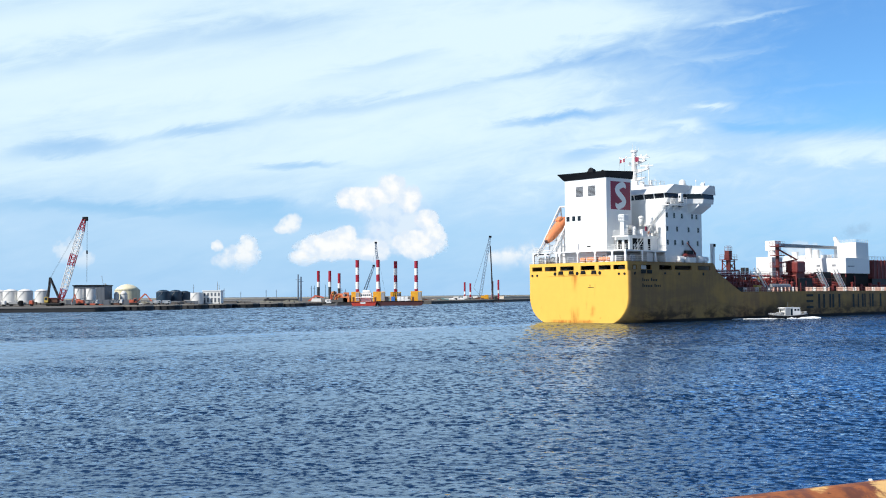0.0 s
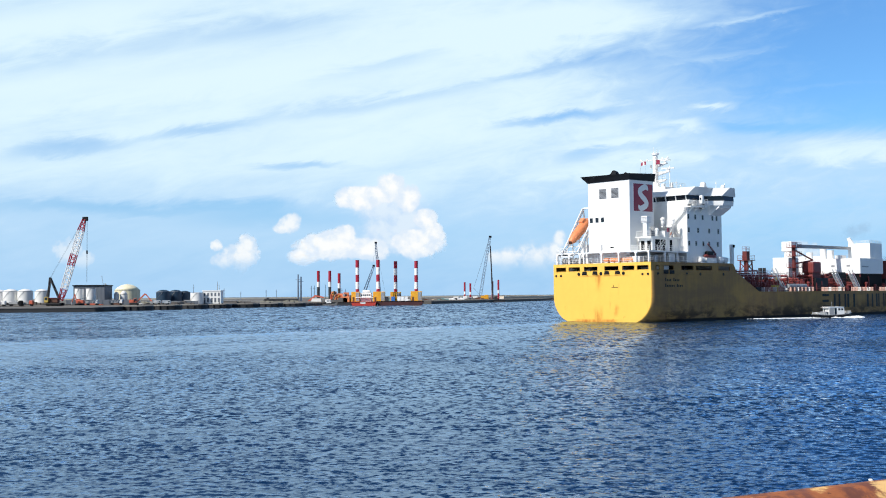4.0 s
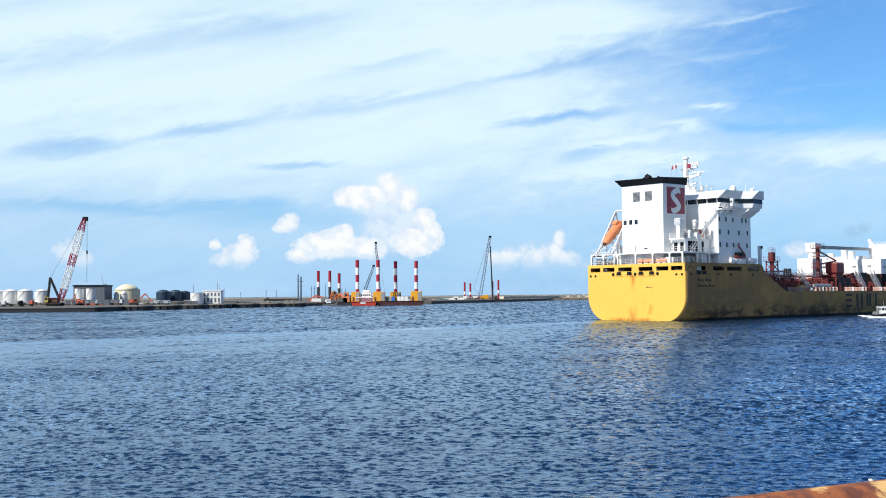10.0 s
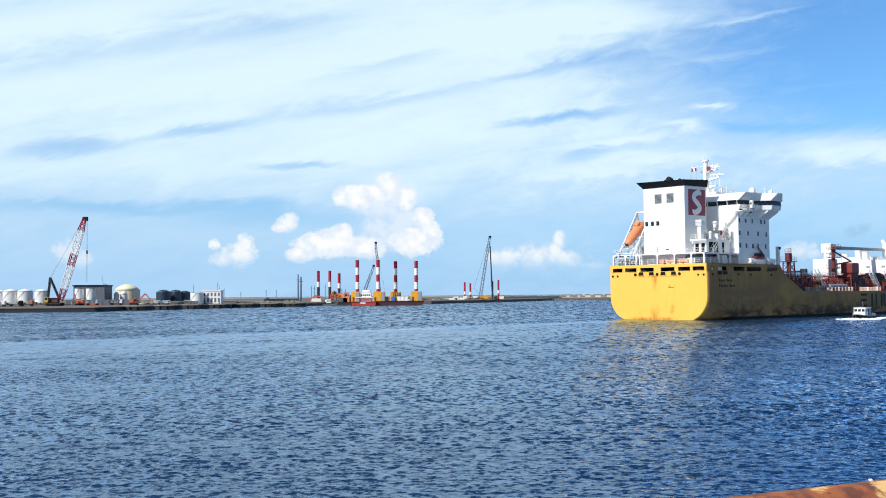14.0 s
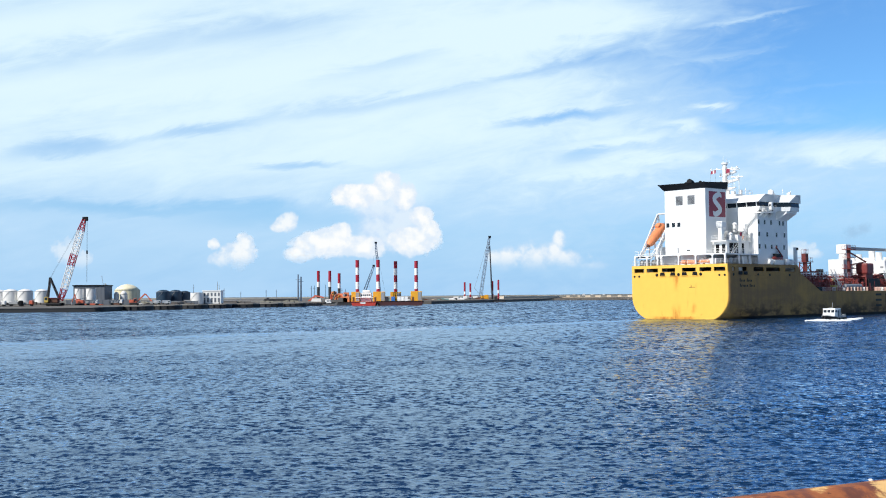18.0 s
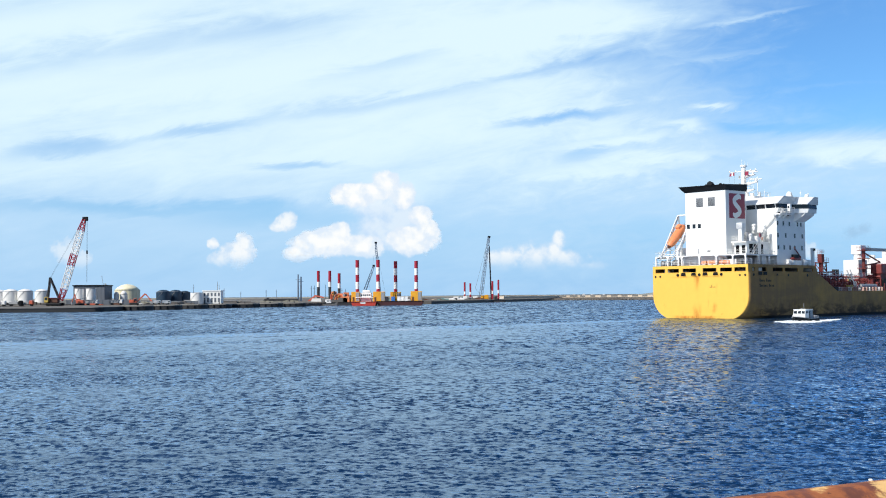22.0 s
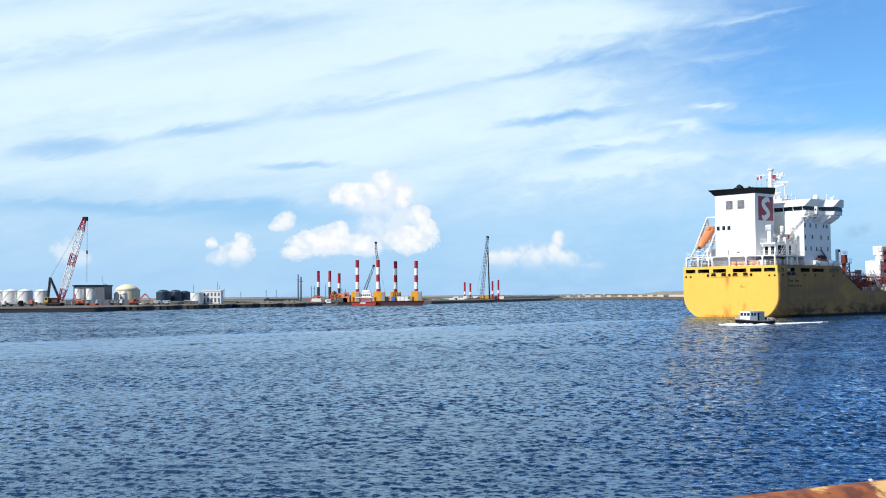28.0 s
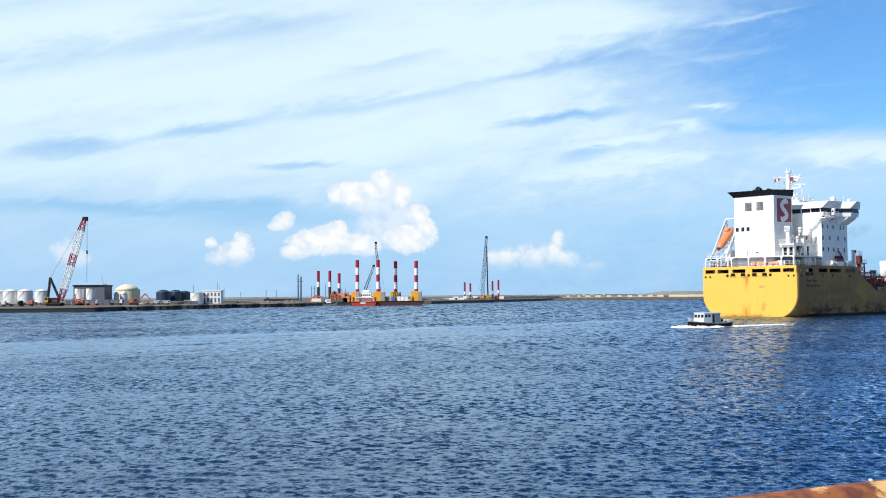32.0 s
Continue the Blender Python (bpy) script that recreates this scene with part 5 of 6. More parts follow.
tank(-170.9, 572, 1.3, 5.2, "tank_white", "small white pressure vessel with a round top", 1.0, ring=False)
tank(-167.4, 573, 1.9, 5.0, "tank_white", "small white pressure vessel with a round top", 1.0, ring=False)
tank(-182.0, 547, 2.25, 8.1, "tank_white", "white silo in front of the slate shed", 0.1, "silos")
tank(-176.2, 547, 2.35, 8.1, "tank_white", "white silo in front of the slate shed", 0.1, "silos")
tank(-146.4, 572, 3.7, 6.2, "tank_dark", "slate blue storage tank with a rounded top", 0.30)
tank(-142.0, 580, 3.4, 6.3, "tank_dark", "slate blue storage tank with a rounded top", 0.30)
tank(-138.0, 584, 2.8, 6.0, "tank_dark", "slate blue storage tank with a rounded top", 0.30)
tank(-129.2, 574, 3.4, 5.6, "tank_white", "white storage tank beside the terminal building", 0.1)


def shed():
    s = thing("shed", (-180.0, 566, LAND), "slate grey flat-roofed industrial shed behind two silos", "building")
    part("wall", box(B(), -9.9, 6.2, -4.5, 8.0, 0, 9.6), "shed", s)
    part("roof", box(B(), -10.3, 6.6, -5.0, 8.4, 9.6, 10.2), "black", s)
    for k in range(10):
        part("wall_rib", box(B(), -9.6 + k * 1.72, -9.45 + k * 1.72, -4.58, -4.5, 0, 9.55), "shed", s)
    part("roof_mast", rod(B(), (4.0, 0, 10.2), (3.2, 0, 15.0), 0.12, seg=5), "steel", s)
    part("roof_light", box(B(), 5.0, 5.8, -1, -0.4, 10.2, 10.9), "steel", s)


shed()


def terminal():
    t = thing("terminal_building", (-122.0, 576, LAND), "white two-storey terminal building with tall openings", "building")
    part("wall", box(B(), -4.8, 4.8, 0, 7, 0, 6.5), "tank_white", t)
    part("parapet", box(B(), -5.0, 5.0, -0.2, 7.2, 6.5, 7.0), "tank_white", t)
    for k in range(5):
        x = -3.8 + k * 1.9
        w = part("opening", box(B(), x - 0.5, x + 0.5, -0.06, 0.0, 0.7, 3.0), "shed", t)
        part("lintel", box(B(), x - 0.6, x + 0.6, -0.12, -0.04, 3.0, 3.15), "tank_white", w)
        w = part("window", box(B(), x - 0.45, x + 0.45, -0.06, 0.0, 3.9, 5.7), "shed", t)
        part("lintel", box(B(), x - 0.55, x + 0.55, -0.12, -0.04, 5.7, 5.82), "tank_white", w)
    part("roof_mast", rod(B(), (2.6, 2, 7.0), (2.6, 2, 11.5), 0.15, seg=5), "steel", t)
    part("roof_mast", rod(B(), (3.8, 2, 7.0), (3.4, 2, 10.2), 0.1, seg=5), "steel", t)


terminal()


def low_hut(x, y, w, h, material, label):
    t = thing("hut", (x, y, LAND), label, "hut", "huts on the quay")
    part("wall", box(B(), -w / 2, w / 2, 0, 3, 0, h), material, t)
    part("roof", prism(B(), [(-w / 2 - 0.2, h), (w / 2 + 0.2, h), (w / 2 - 0.3, h + 0.5), (-w / 2 + 0.3, h + 0.5)], "y", -0.2, 3.2), "steel", t)
    part("door", box(B(), -0.4, 0.4, -0.05, 0.0, 0, h * 0.75), "shed", t)
    return t


low_hut(-128.4, 576, 6, 1.9, "tank_white", "low white hut on the quay")
low_hut(-134.0, 573, 4, 1.5, "tank_white", "low white hut on the quay")
low_hut(-119.0, 606, 9, 1.3, "concrete", "low grey store on the quay")


def crawler_crane(x, y, foot, head, gantry, label, bands, cab="cab_yellow"):
    """A crawler crane with a lattice boom from foot to head, its gantry and its hook line."""
    c = thing("crawler_crane", (x, y, LAND), label, "crane", "cranes")
    part("track", box(B(), -3.4, 3.4, -3.0, -1.8, 0, 1.3, 0.3), "black", c)
    part("track", box(B(), -3.4, 3.4, 1.8, 3.0, 0, 1.3, 0.3), "black", c)
    part("turntable", rod(B(), (0, 0, 0.9), (0, 0, 1.6), 1.7, seg=16), "black", c)
    part("machine_house", box(B(), -3.0, 1.6, -1.6, 1.6, 1.5, 3.6, 0.1), "brown", c)
    part("counterweight", box(B(), -4.6, -3.0, -1.7, 1.6, 1.3, 3.4, 0.1), "barge_dark", c)
    cabin = part("cabin", box(B(), -4.2, -2.4, -3.0, -1.7, 1.6, 4.2, 0.1), cab, c)
    part("cabin_window", box(B(), -3.9, -2.7, -3.05, -3.0, 2.7, 3.9), "glass", cabin)
    f, h, g = Vector(foot), Vector(head), Vector(gantry)
    n = len(bands)
    for k, m in enumerate(bands):
        bm = lattice(B(), f.lerp(h, k / n), f.lerp(h, (k + 1) / n), 2.5 if k else 1.6, 2.5 if k < n - 1 else 1.2, 5, 0.21, up=(0, 1, 0))
        part("boom_section", bm, m, c)
    part("boom_head", box(B(), h.x - 0.8, h.x + 1.8, h.y - 0.6, h.y + 0.6, h.z - 0.8, h.z + 1.2, 0.2), "black", c)
    bm = B()
    for s in (-0.9, 0.9):
        rod(bm, g + Vector((0, s, 0)), f + Vector((-0.5, s, 0.5)), 0.34, seg=6)
        rod(bm, g + Vector((0, s, 0)), Vector((-3.4, s, 4.0)), 0.34, seg=6)
    rod(bm, g + Vector((0, -1, 0)), g + Vector((0, 1, 0)), 0.3, seg=6)
    for k in range(1, 6):
        p, q = g.lerp(f + Vector((-0.5, 0, 0.5)), k / 6), g.lerp(Vector((-3.4, 0, 4.0)), k / 6)
        rod(bm, p - Vector((0, 0.9, 0)), p + Vector((0, 0.9, 0)), 0.14, seg=5)
        rod(bm, q - Vector((0, 0.9, 0)), q + Vector((0, 0.9, 0)), 0.14, seg=5)
    part("gantry", bm, "barge_dark", c)
    bm = B()
    for k in range(4):
        rod(bm, g + Vector((0, -0.6 + 0.4 * k, 0)), Vector((-4.2, -0.6 + 0.4 * k, 3.6)), 0.06, seg=4)
    part("back_rope", bm, "rope", c)
    part("walkway", box(B(), -4.4, 1.8, -2.1, -1.6, 3.6, 3.75), "stripe_red", c)
    bm = B()
    for s in (-0.5, 0.5):
        rod(bm, g + Vector((0, s, 0)), h + Vector((0, s, 0.4)), 0.035, seg=4)
    part("pendant", bm, "rope", c)
    return c


crane = crawler_crane(-184.5, 520, (2.6, 0, 2.4), (13.6, 0, 41.0), (-2.4, 0, 13.2), "crawler crane with a red and white lattice boom on the quay",
                      ("stripe_red", "stripe_white", "stripe_white", "stripe_red", "stripe_white", "stripe_white", "stripe_red"))
part("hoist_rope", rod(B(), (15.0, 0, 40.5), (15.0, 0, 11.0), 0.09, seg=4), "rope", crane)
part("hook_block", box(B(), 14.65, 15.35, -0.3, 0.3, 24.4, 26.2, 0.2), "black", crane)
part("hook", rod(B(), (15.0, 0, 23.4), (15.0, 0, 24.4), 0.16, 0.1, 8), "black", crane)


def excavator(x, y, rz, label, reach=1.0):
    e = thing("excavator", pose(x, y, LAND, 0, 0, rz), label, "excavator", "diggers")
    for s in (-1.5, 0.9):
        part("track", box(B(), -2.0, 2.0, s, s + 0.6, 0, 0.9, 0.25), "black", e)
    part("body", box(B(), -2.2, 1.2, -1.4, 1.4, 1.0, 2.5, 0.15), "digger", e)
    cabin = part("cabin", box(B(), 0.1, 1.5, -1.4, -0.2, 1.1, 3.1, 0.12), "digger", e)
    part("cabin_window", box(B(), 0.4, 1.4, -1.44, -1.4, 2.0, 2.9), "glass", cabin)
    bm = prism(B(), [(1.2, 1.6), (1.6, 1.4), (4.6 * reach, 5.2), (4.2 * reach, 5.6)], "y", -0.3, 0.3)
    part("boom", bm, "digger", e)
    bm = prism(B(), [(4.0 * reach, 5.6), (4.7 * reach, 5.3), (7.2 * reach, 1.6), (6.8 * reach, 1.4)], "y", -0.25, 0.25)
    part("dipper_arm", bm, "digger", e)
    part("bucket", prism(B(), [(6.6 * reach, 1.6), (7.4 * reach, 1.7), (7.3 * reach, 0.4), (6.3 * reach, 0.5)], "y", -0.6, 0.6), "steel", e)
    return e


excavator(-151.5, 536, 0, "orange excavator with a bent arm on the quay", 1.25)
excavator(-176.5, 531, 180, "red excavator working beside the crawler crane", 0.55)


def vehicle(x, y, material, label, rz=0):
    v = thing("truck", pose(x, y, LAND, 0, 0, rz), label, "truck", "trucks on the quay")
    part("cab", box(B(), 1.4, 3.0, -1.1, 1.1, 0.7, 2.6, 0.2), material, v)
    part("bed", box(B(), -3.0, 1.2, -1.15, 1.15, 0.9, 2.0, 0.08), "steel", v)
    for a in (-2.2, 2.2):
        for b in (-1.1, 0.8):
            part("wheel", rod(B(), (a, b, 0.5), (a, b + 0.3, 0.5), 0.5, seg=12), "black", v)
    return v


for x, y, m in ((-200.0, 512, "black"), (-196.0, 515, "digger"), (-170.0, 530, "tank_white"), (-159.5, 534, "tank_white"), (-207.0, 510, "tank_white"), (-126.5, 586, "tank_white")):
    vehicle(x, y, m, "parked truck on the quay")


def stack(x, y, w, h, material, label, name="material_heap"):
    bm = B()
    rnd = random.Random(int(abs(x) * 10))
    for k in range(14):
        s = rnd.uniform(0.5, 1.0)
        cx = rnd.uniform(-w / 2, w / 2)
        hh = h * (1 - abs(cx) / (w / 2) * 0.6) * rnd.uniform(0.5, 1)
        box(bm, cx - s, cx + s, -s, s, 0, hh)
    ob = tagged(part(name, bm, material), label, "heap", "heaps on the quay")
    ob.location = (x, y, LAND)
    return ob


for x, y, w, h, m in ((-163, 545, 16, 1.6, "rock"), (-192, 540, 12, 1.8, "barge_dark"), (-205, 550, 18, 1.9, "rock"), (-152, 556, 14, 2.2, "scrub"), (-134, 552, 16, 1.6, "rock"),
                      (-113, 610, 14, 1.5, "concrete"), (-104, 640, 12, 1.4, "scrub"), (-172, 536, 10, 1.4, "digger"), (-119, 618, 18, 1.6, "scrub"), (-94, 660, 20, 1.5, "scrub")):
    stack(x, y, w, h, m, "heap of materials stored on the quay")
stack(-105.4, 655, 4.6, 3.0, "barge_dark", "dark heap of steel on the quay")


def pole(x, y, h, r, material="crane_blue", label="thin steel mast standing on the far shore"):
    t = thing("mast_pole", (x, y, LAND), label, "mast", "far masts")
    part("shaft", rod(B(), (0, 0, 0), (0, 0, h), r, r * 0.7, 8), material, t)
    part("bracket", box(B(), -r * 2.5, r * 2.5, -0.1, 0.1, h * 0.8, h * 0.8 + 0.25), material, t)
    return t


for x, h, r in ((-180.4, 10.5, 0.28), (-166.7, 7.6, 0.25), (-145.8, 9.0, 0.3), (-137.4, 9.0, 0.25), (-108.6, 11.8, 0.35), (-106.2, 11.9, 0.35), (-83.5, 9.5, 0.3), (-80.5, 9.0, 0.3), (-189.0, 8.0, 0.25)):
    pole(x, 900, h, r)
pole(-159.8, 700, 11.5, 0.2)
pole(-91.6, 690, 17.2, 0.62, "crane_blue", "tall dark twin pile standing at the quay")
pole(-89.9, 691, 15.8, 0.62, "crane_blue", "tall dark twin pile standing at the quay")


def leg(parent, x, y, top, r, bands, z0=0.0):
    """A jack-up leg in painted bands."""
    n = len(bands)
    for k, m in enumerate(bands):
        a, b = z0 + (top - z0) * k / n, z0 + (top - z0) * (k + 1) / n
        part("leg_band", rod(B(), (x, y, a), (x, y, b), r, seg=18), m, parent, smooth=False)
    part("leg_cap", rod(B(), (x, y, top), (x, y, top + 0.25), r * 1.05, seg=18), "stripe_red", parent)


def barge_hull(parent, x0, x1, y0, y1, z1, material, rake=3.0):
    part("hull", prism(B(), [(x0 + rake, -1.0), (x1 - rake, -1.0), (x1, z1), (x0, z1)], "y", y0, y1), material, parent)
    part("fender_strip", box(B(), x0 - 0.1, x1 + 0.1, y0 - 0.15, y0, z1 - 0.4, z1 - 0.1), "black", parent)


def big_jackup():
    j = thing("jackup_platform", (0, 0, 0), "jack-up barge with four red and white legs, yellow jack houses", "jack-up barge")
    barge_hull(j, -40.0, -11.5, 645, 668, 2.6, "maroon", 2.0)
    barge_hull(j, -54.2, -39.0, 640, 660, 2.4, "barge_red", 1.5)
    full = ("stripe_red", "stripe_white", "stripe_red", "stripe_white", "stripe_red")
    for x, y, top in ((-51.05, 650, 26.8), (-38.75, 650, 26.9), (-29.2, 670, 26.6), (-16.1, 651, 26.0)):
        leg(j, x, y, top, 1.08, full, 5.6)
    for x0, x1, y, z1 in ((-54.6, -49.6, 648, 8.2), (-41.6, -34.6, 647, 8.2), (-32.4, -26.0, 668, 8.0), (-19.4, -12.8, 649, 8.3)):
        h = part("jack_house", box(B(), x0, x1, y, y + 5, 2.4, z1, 0.15), "jack_yellow", j, "yellow jack house")
        part("jack_shade", box(B(), x1 - 2.3, x1 - 0.2, y - 0.06, y, 2.8, z1 - 0.4), "steel", h)
        part("jack_door", box(B(), x0 + 0.8, x0 + 1.9, y - 0.08, y, 2.6, 5.0), "brown", h)
    house = part("deck_house", box(B(), -49.2, -42.8, 649, 655, 2.4, 7.6, 0.1), "tank_white", j, "white deck house with a rounded top")
    part("upper_house", box(B(), -48.0, -43.6, 649.5, 654, 7.6, 9.2, 0.4), "tank_white", house)
    part("wing_roof", box(B(), -52.0, -41.6, 647.5, 649, 4.6, 5.0), "tank_white", house)
    for k in range(5):
        part("window", box(B(), -48.8 + k * 1.2, -48.1 + k * 1.2, 648.94, 649.0, 5.7, 6.6), "glass", house)
    for x, m in ((-29.8, "blue"), (-26.2, "tank_white"), (-24.4, "tank_white"), (-22.0, "tank_white"), (-33.6, "barge_dark")):
        part("container", box(B(), x - 1.0, x + 1.0, 646, 650, 2.6, 5.2, 0.05), m, j)
    part("deck_stripe", box(B(), -48.6, -45.6, 639.9, 640.0, 1.2, 2.0), "tank_white", j)
    # two lattice cranes on deck
    for foot, head, w, m in (((-47.2, 655, 8.4), (-41.6, 655, 23.4), 1.5, "crane_blue"), ((-39.7, 660, 25.0), (-40.6, 660, 37.5), 1.2, "crane_blue")):
        c = part("crane_boom", lattice(B(), foot, head, w, w * 0.6, 9, 0.16, up=(0, 1, 0)), m, j, "grey lattice crane boom")
        h = Vector(head)
        part("boom_tip", box(B(), h.x - 0.7, h.x + 0.7, h.y - 0.4, h.y + 0.4, h.z - 0.3, h.z + 0.9), "black", c)
    part("crane_boom", lattice(B(), (-38.4, 660, 6.0), (-39.7, 660, 25.0), 1.3, 1.2, 10, 0.14, up=(0, 1, 0)), "crane_blue", j)
    bm = B()
    for a, b in (((-40.6, 660, 37.4), (-35.0, 660, 7)), ((-40.6, 660, 37.4), (-45.0, 660, 9))):
        rod(bm, a, b, 0.035, seg=4)
    part("stay_wire", bm, "rope", j)


big_jackup()


def small_jackup():
    j = thing("spud_barge", (0, 0, 0), "small barge with three red-topped spuds and orange machinery", "jack-up barge")
    barge_hull(j, -86.0, -56.6, 682, 694, 1.9, "barge_dark", 2.0)
    for x, top in ((-78.8, 21.5), (-71.6, 21.5), (-65.7, 19.9)):
        leg(j, x, 690, top, 0.92, ("barge_dark", "barge_dark", "barge_dark", "stripe_white", "stripe_red", "stripe_red"), 1.5)
    rnd = random.Random(9)
    for k in range(26):
        x, y, w = -71.5 + k * 0.5, 686 + rnd.uniform(0, 3), rnd.uniform(0.4, 1.3)
        h = rnd.uniform(1.6, 5.4) if k not in (4, 5, 12) else 7.0
        z = rnd.choice((0.0, 0.0, 1.2))
        part("machinery", box(B(), x, x + w, y, y + 1.2, 1.9 + z, 1.9 + max(h, z + 0.8), 0.08), ("orange", "digger", "orange", "steel", "jack_yellow", "barge_dark", "orange")[k % 7], j)
    for k in range(7):
        x = -71.0 + k * 1.9
        part("machine_arm", rod(B(), (x, 686, 3.0 + (k % 3)), (x + 1.7, 686, 5.0 + (k * 2 % 3)), 0.16, seg=6), ("digger", "steel", "orange")[k % 3], j)
    part("digger_arm", prism(B(), [(-85, 3.0), (-84.4, 2.4), (-80.2, 5.6), (-75.0, 4.6), (-75, 5.4), (-80.5, 6.6)], "y", 686, 686.8), "digger", j)
    part("work_shelter", prism(B(), [(-83.0, 1.9), (-76.4, 1.9), (-76.9, 4.4), (-82.2, 4.4)], "y", 684.5, 687), "tank_white", j)
    for x0, x1, z, m in ((-74.0, -70.6, 3.0, "tank_white"), (-70.0, -66.0, 2.8, "concrete"), (-66.0, -60.0, 4.6, "concrete"), (-63.0, -58.8, 5.8, "orange")):
        part("deck_load", box(B(), x0, x1, 685, 686.9, 1.9, 1.9 + z * 0.6, 0.1), m, j)
    for x0, x1, y0, z0, z1 in ((-70.4, -67.2, 687.5, 1.9, 8.6), (-66.8, -63.4, 688.0, 1.9, 7.4), (-62.8, -59.4, 687.2, 1.9, 8.0), (-58.9, -57.4, 688.4, 1.9, 6.2)):
        rig = part("drill_rig", box(B(), x0, x1, y0, y0 + 2.2, z0, z1, 0.15), "orange", j, "orange drilling machine")
        part("rig_window", box(B(), x0 + 0.4, x0 + 1.2, y0 - 0.04, y0, z1 - 1.6, z1 - 0.6), "glass", rig)
        part("rig_rail", box(B(), x0 - 0.1, x1 + 0.1, y0 - 0.1, y0, z1 + 0.1, z1 + 0.22), "steel", rig)
        part("rig_arm", rod(B(), (x0 + 0.5, y0 - 0.3, z1 - 0.5), (x1 + 0.9, y0 - 0.3, z1 - 2.2), 0.22, seg=6), "digger", rig)
    part("spud_frame", lattice(B(), (-74.6, 692, 1.9), (-74.6, 692, 13.0), 1.4, 1.4, 6, 0.14), "crane_blue", j)


small_jackup()


def crane_barge():
    j = thing("crane_barge", (0, 0, 0), "dark flat barge with red and white spuds moored by the breakwater", "barge")
    barge_hull(j, 6.0, 47.4, 826, 842, 1.7, "barge_dark", 3.0)
    for x, top in ((16.3, 15.2), (20.6, 14.4), (37.5, 15.8), (42.0, 16.8)):
        leg(j, x, 834, top, 0.72, ("stripe_red", "stripe_red", "stripe_white", "stripe_red", "stripe_red", "stripe_red"), 1.7)
    for x0, x1, h, m in ((7.5, 11.5, 2.8, "tank_white"), (12.0, 15.0, 2.0, "blue"), (15.0, 18.0, 3.2, "tank_white"), (18.4, 22.0, 2.2, "steel"), (22.5, 26.0, 3.0, "tank_white"), (31.2, 34.2, 4.0, "jack_yellow"), (38.6, 41.0, 3.0, "barge_dark")):
        part("deck_load", box(B(), x0, x1, 829, 832, 1.7, 1.7 + h, 0.15), m, j)


crane_barge()
# the slewing crane on that barge
swing = thing("barge_crane", (31.0, 831, 1.7), "yellow crawler crane with a tall grey lattice boom on the barge", "crane", "cranes")
part("track", box(B(), -2.6, 2.6, -2.4, -1.4, 0, 1.0, 0.2), "black", swing)
part("track", box(B(), -2.6, 2.6, 1.4, 2.4, 0, 1.0, 0.2), "black", swing)
jib = part("upper_works", box(B(), -2.6, 2.0, -1.6, 1.6, 1.0, 3.4, 0.15), "jack_yellow", swing)
part("boom", lattice(B(), (-3.2, 0, 2.0), (4.7, 0, 47.6), 2.0, 1.3, 20, 0.17, up=(0, 1, 0)), "crane_blue", jib)
part("boom_head", box(B(), 4.0, 6.0, -0.6, 0.6, 47.4, 48.9, 0.2), "black", jib)
part("pile_leader", rod(B(), (6.6, 0, 0.6), (5.0, 0, 41.0), 0.55, 0.45, 10), "barge_dark", jib, "dark pile leader hung from the boom")
bm = B()
for a, b in (((5.0, 0, 48), (5.6, 0, 4.0)), ((4.6, 0, 47.6), (-8.0, 0, 9.0)), ((-8.0, 0, 9.0), (-2.6, 0, 3.4))):
    rod(bm, a, b, 0.09, seg=4)
part("rigging", bm, "rope", jib)

# breakwater and the low headland behind it
bm = B()
prism(bm, [(50, 905), (110, 1020), (165, 1012), (238, 972), (420, 960), (420, 990), (160, 1050), (105, 1060), (45, 930)], "z", -1, 4.3)
tagged(part("breakwater", bm, "sand"), "pale sandy breakwater with a flat top", "breakwater", kind="structure")
bm = B()
for k in range(28):
    x0 = 60 + k * 9.3
    yy = 975 + (28 - k) * 1.2
    box(bm, x0, x0 + random.Random(k).uniform(3, 8), yy, yy + 2, 2.9, 4.3 + random.Random(k + 50).uniform(0.0, 0.6))
tagged(part("breakwater_blocks", bm, "lip"), "pale concrete blocks along the breakwater top", "blocks", kind="stuff")


def headland(x0, x1, y, h, d, material, label):
    bm = B()
    n = 40
    rnd = random.Random(int(x0))
    tops = []
    for k in range(n + 1):
        t = k / n
        z = h * min(1.0, t * 14) * min(1.0, (1 - t) * 10) * (0.9 + 0.1 * math.sin(t * 21)) + rnd.uniform(-0.2, 0.2)
        x = x0 + (x1 - x0) * t
        tops.append((bm.verts.new((x, y, 0)), bm.verts.new((x, y + d * 0.4, max(0.4, z + 2.0))), bm.verts.new((x, y + d, max(0.4, z + 2.0)))))
    for a, b in zip(tops, tops[1:]):
        for i in range(2):
            bm.faces.new((a[i], b[i], b[i + 1], a[i + 1]))
    return tagged(part("headland", bm, material, smooth=True), label, "headland", kind="structure")


headland(198, 900, 1090, 5.8, 160, "scrub", "low dull green headland behind the breakwater")
headland(-900, 260, 1500, 2.2, 300, "scrub", "thin dark line of distant scrub along the shore")
for x, h in ((122, 3.2), (131, 3.8), (139, 3.0), (150, 2.6)):
    t = thing("far_shed", (x * 1.45, 1480, 3.0), "tiny white shed on the distant shore", "building", "far sheds")
    part("wall", box(B(), -1.6, 1.6, 0, 4, 0, h * 0.6), "tank_white", t)
    part("roof", prism(B(), [(-1.8, h * 0.6), (1.8, h * 0.6), (0, h * 0.6 + 0.6)], "y", -0.3, 4.3), "tank_white", t)


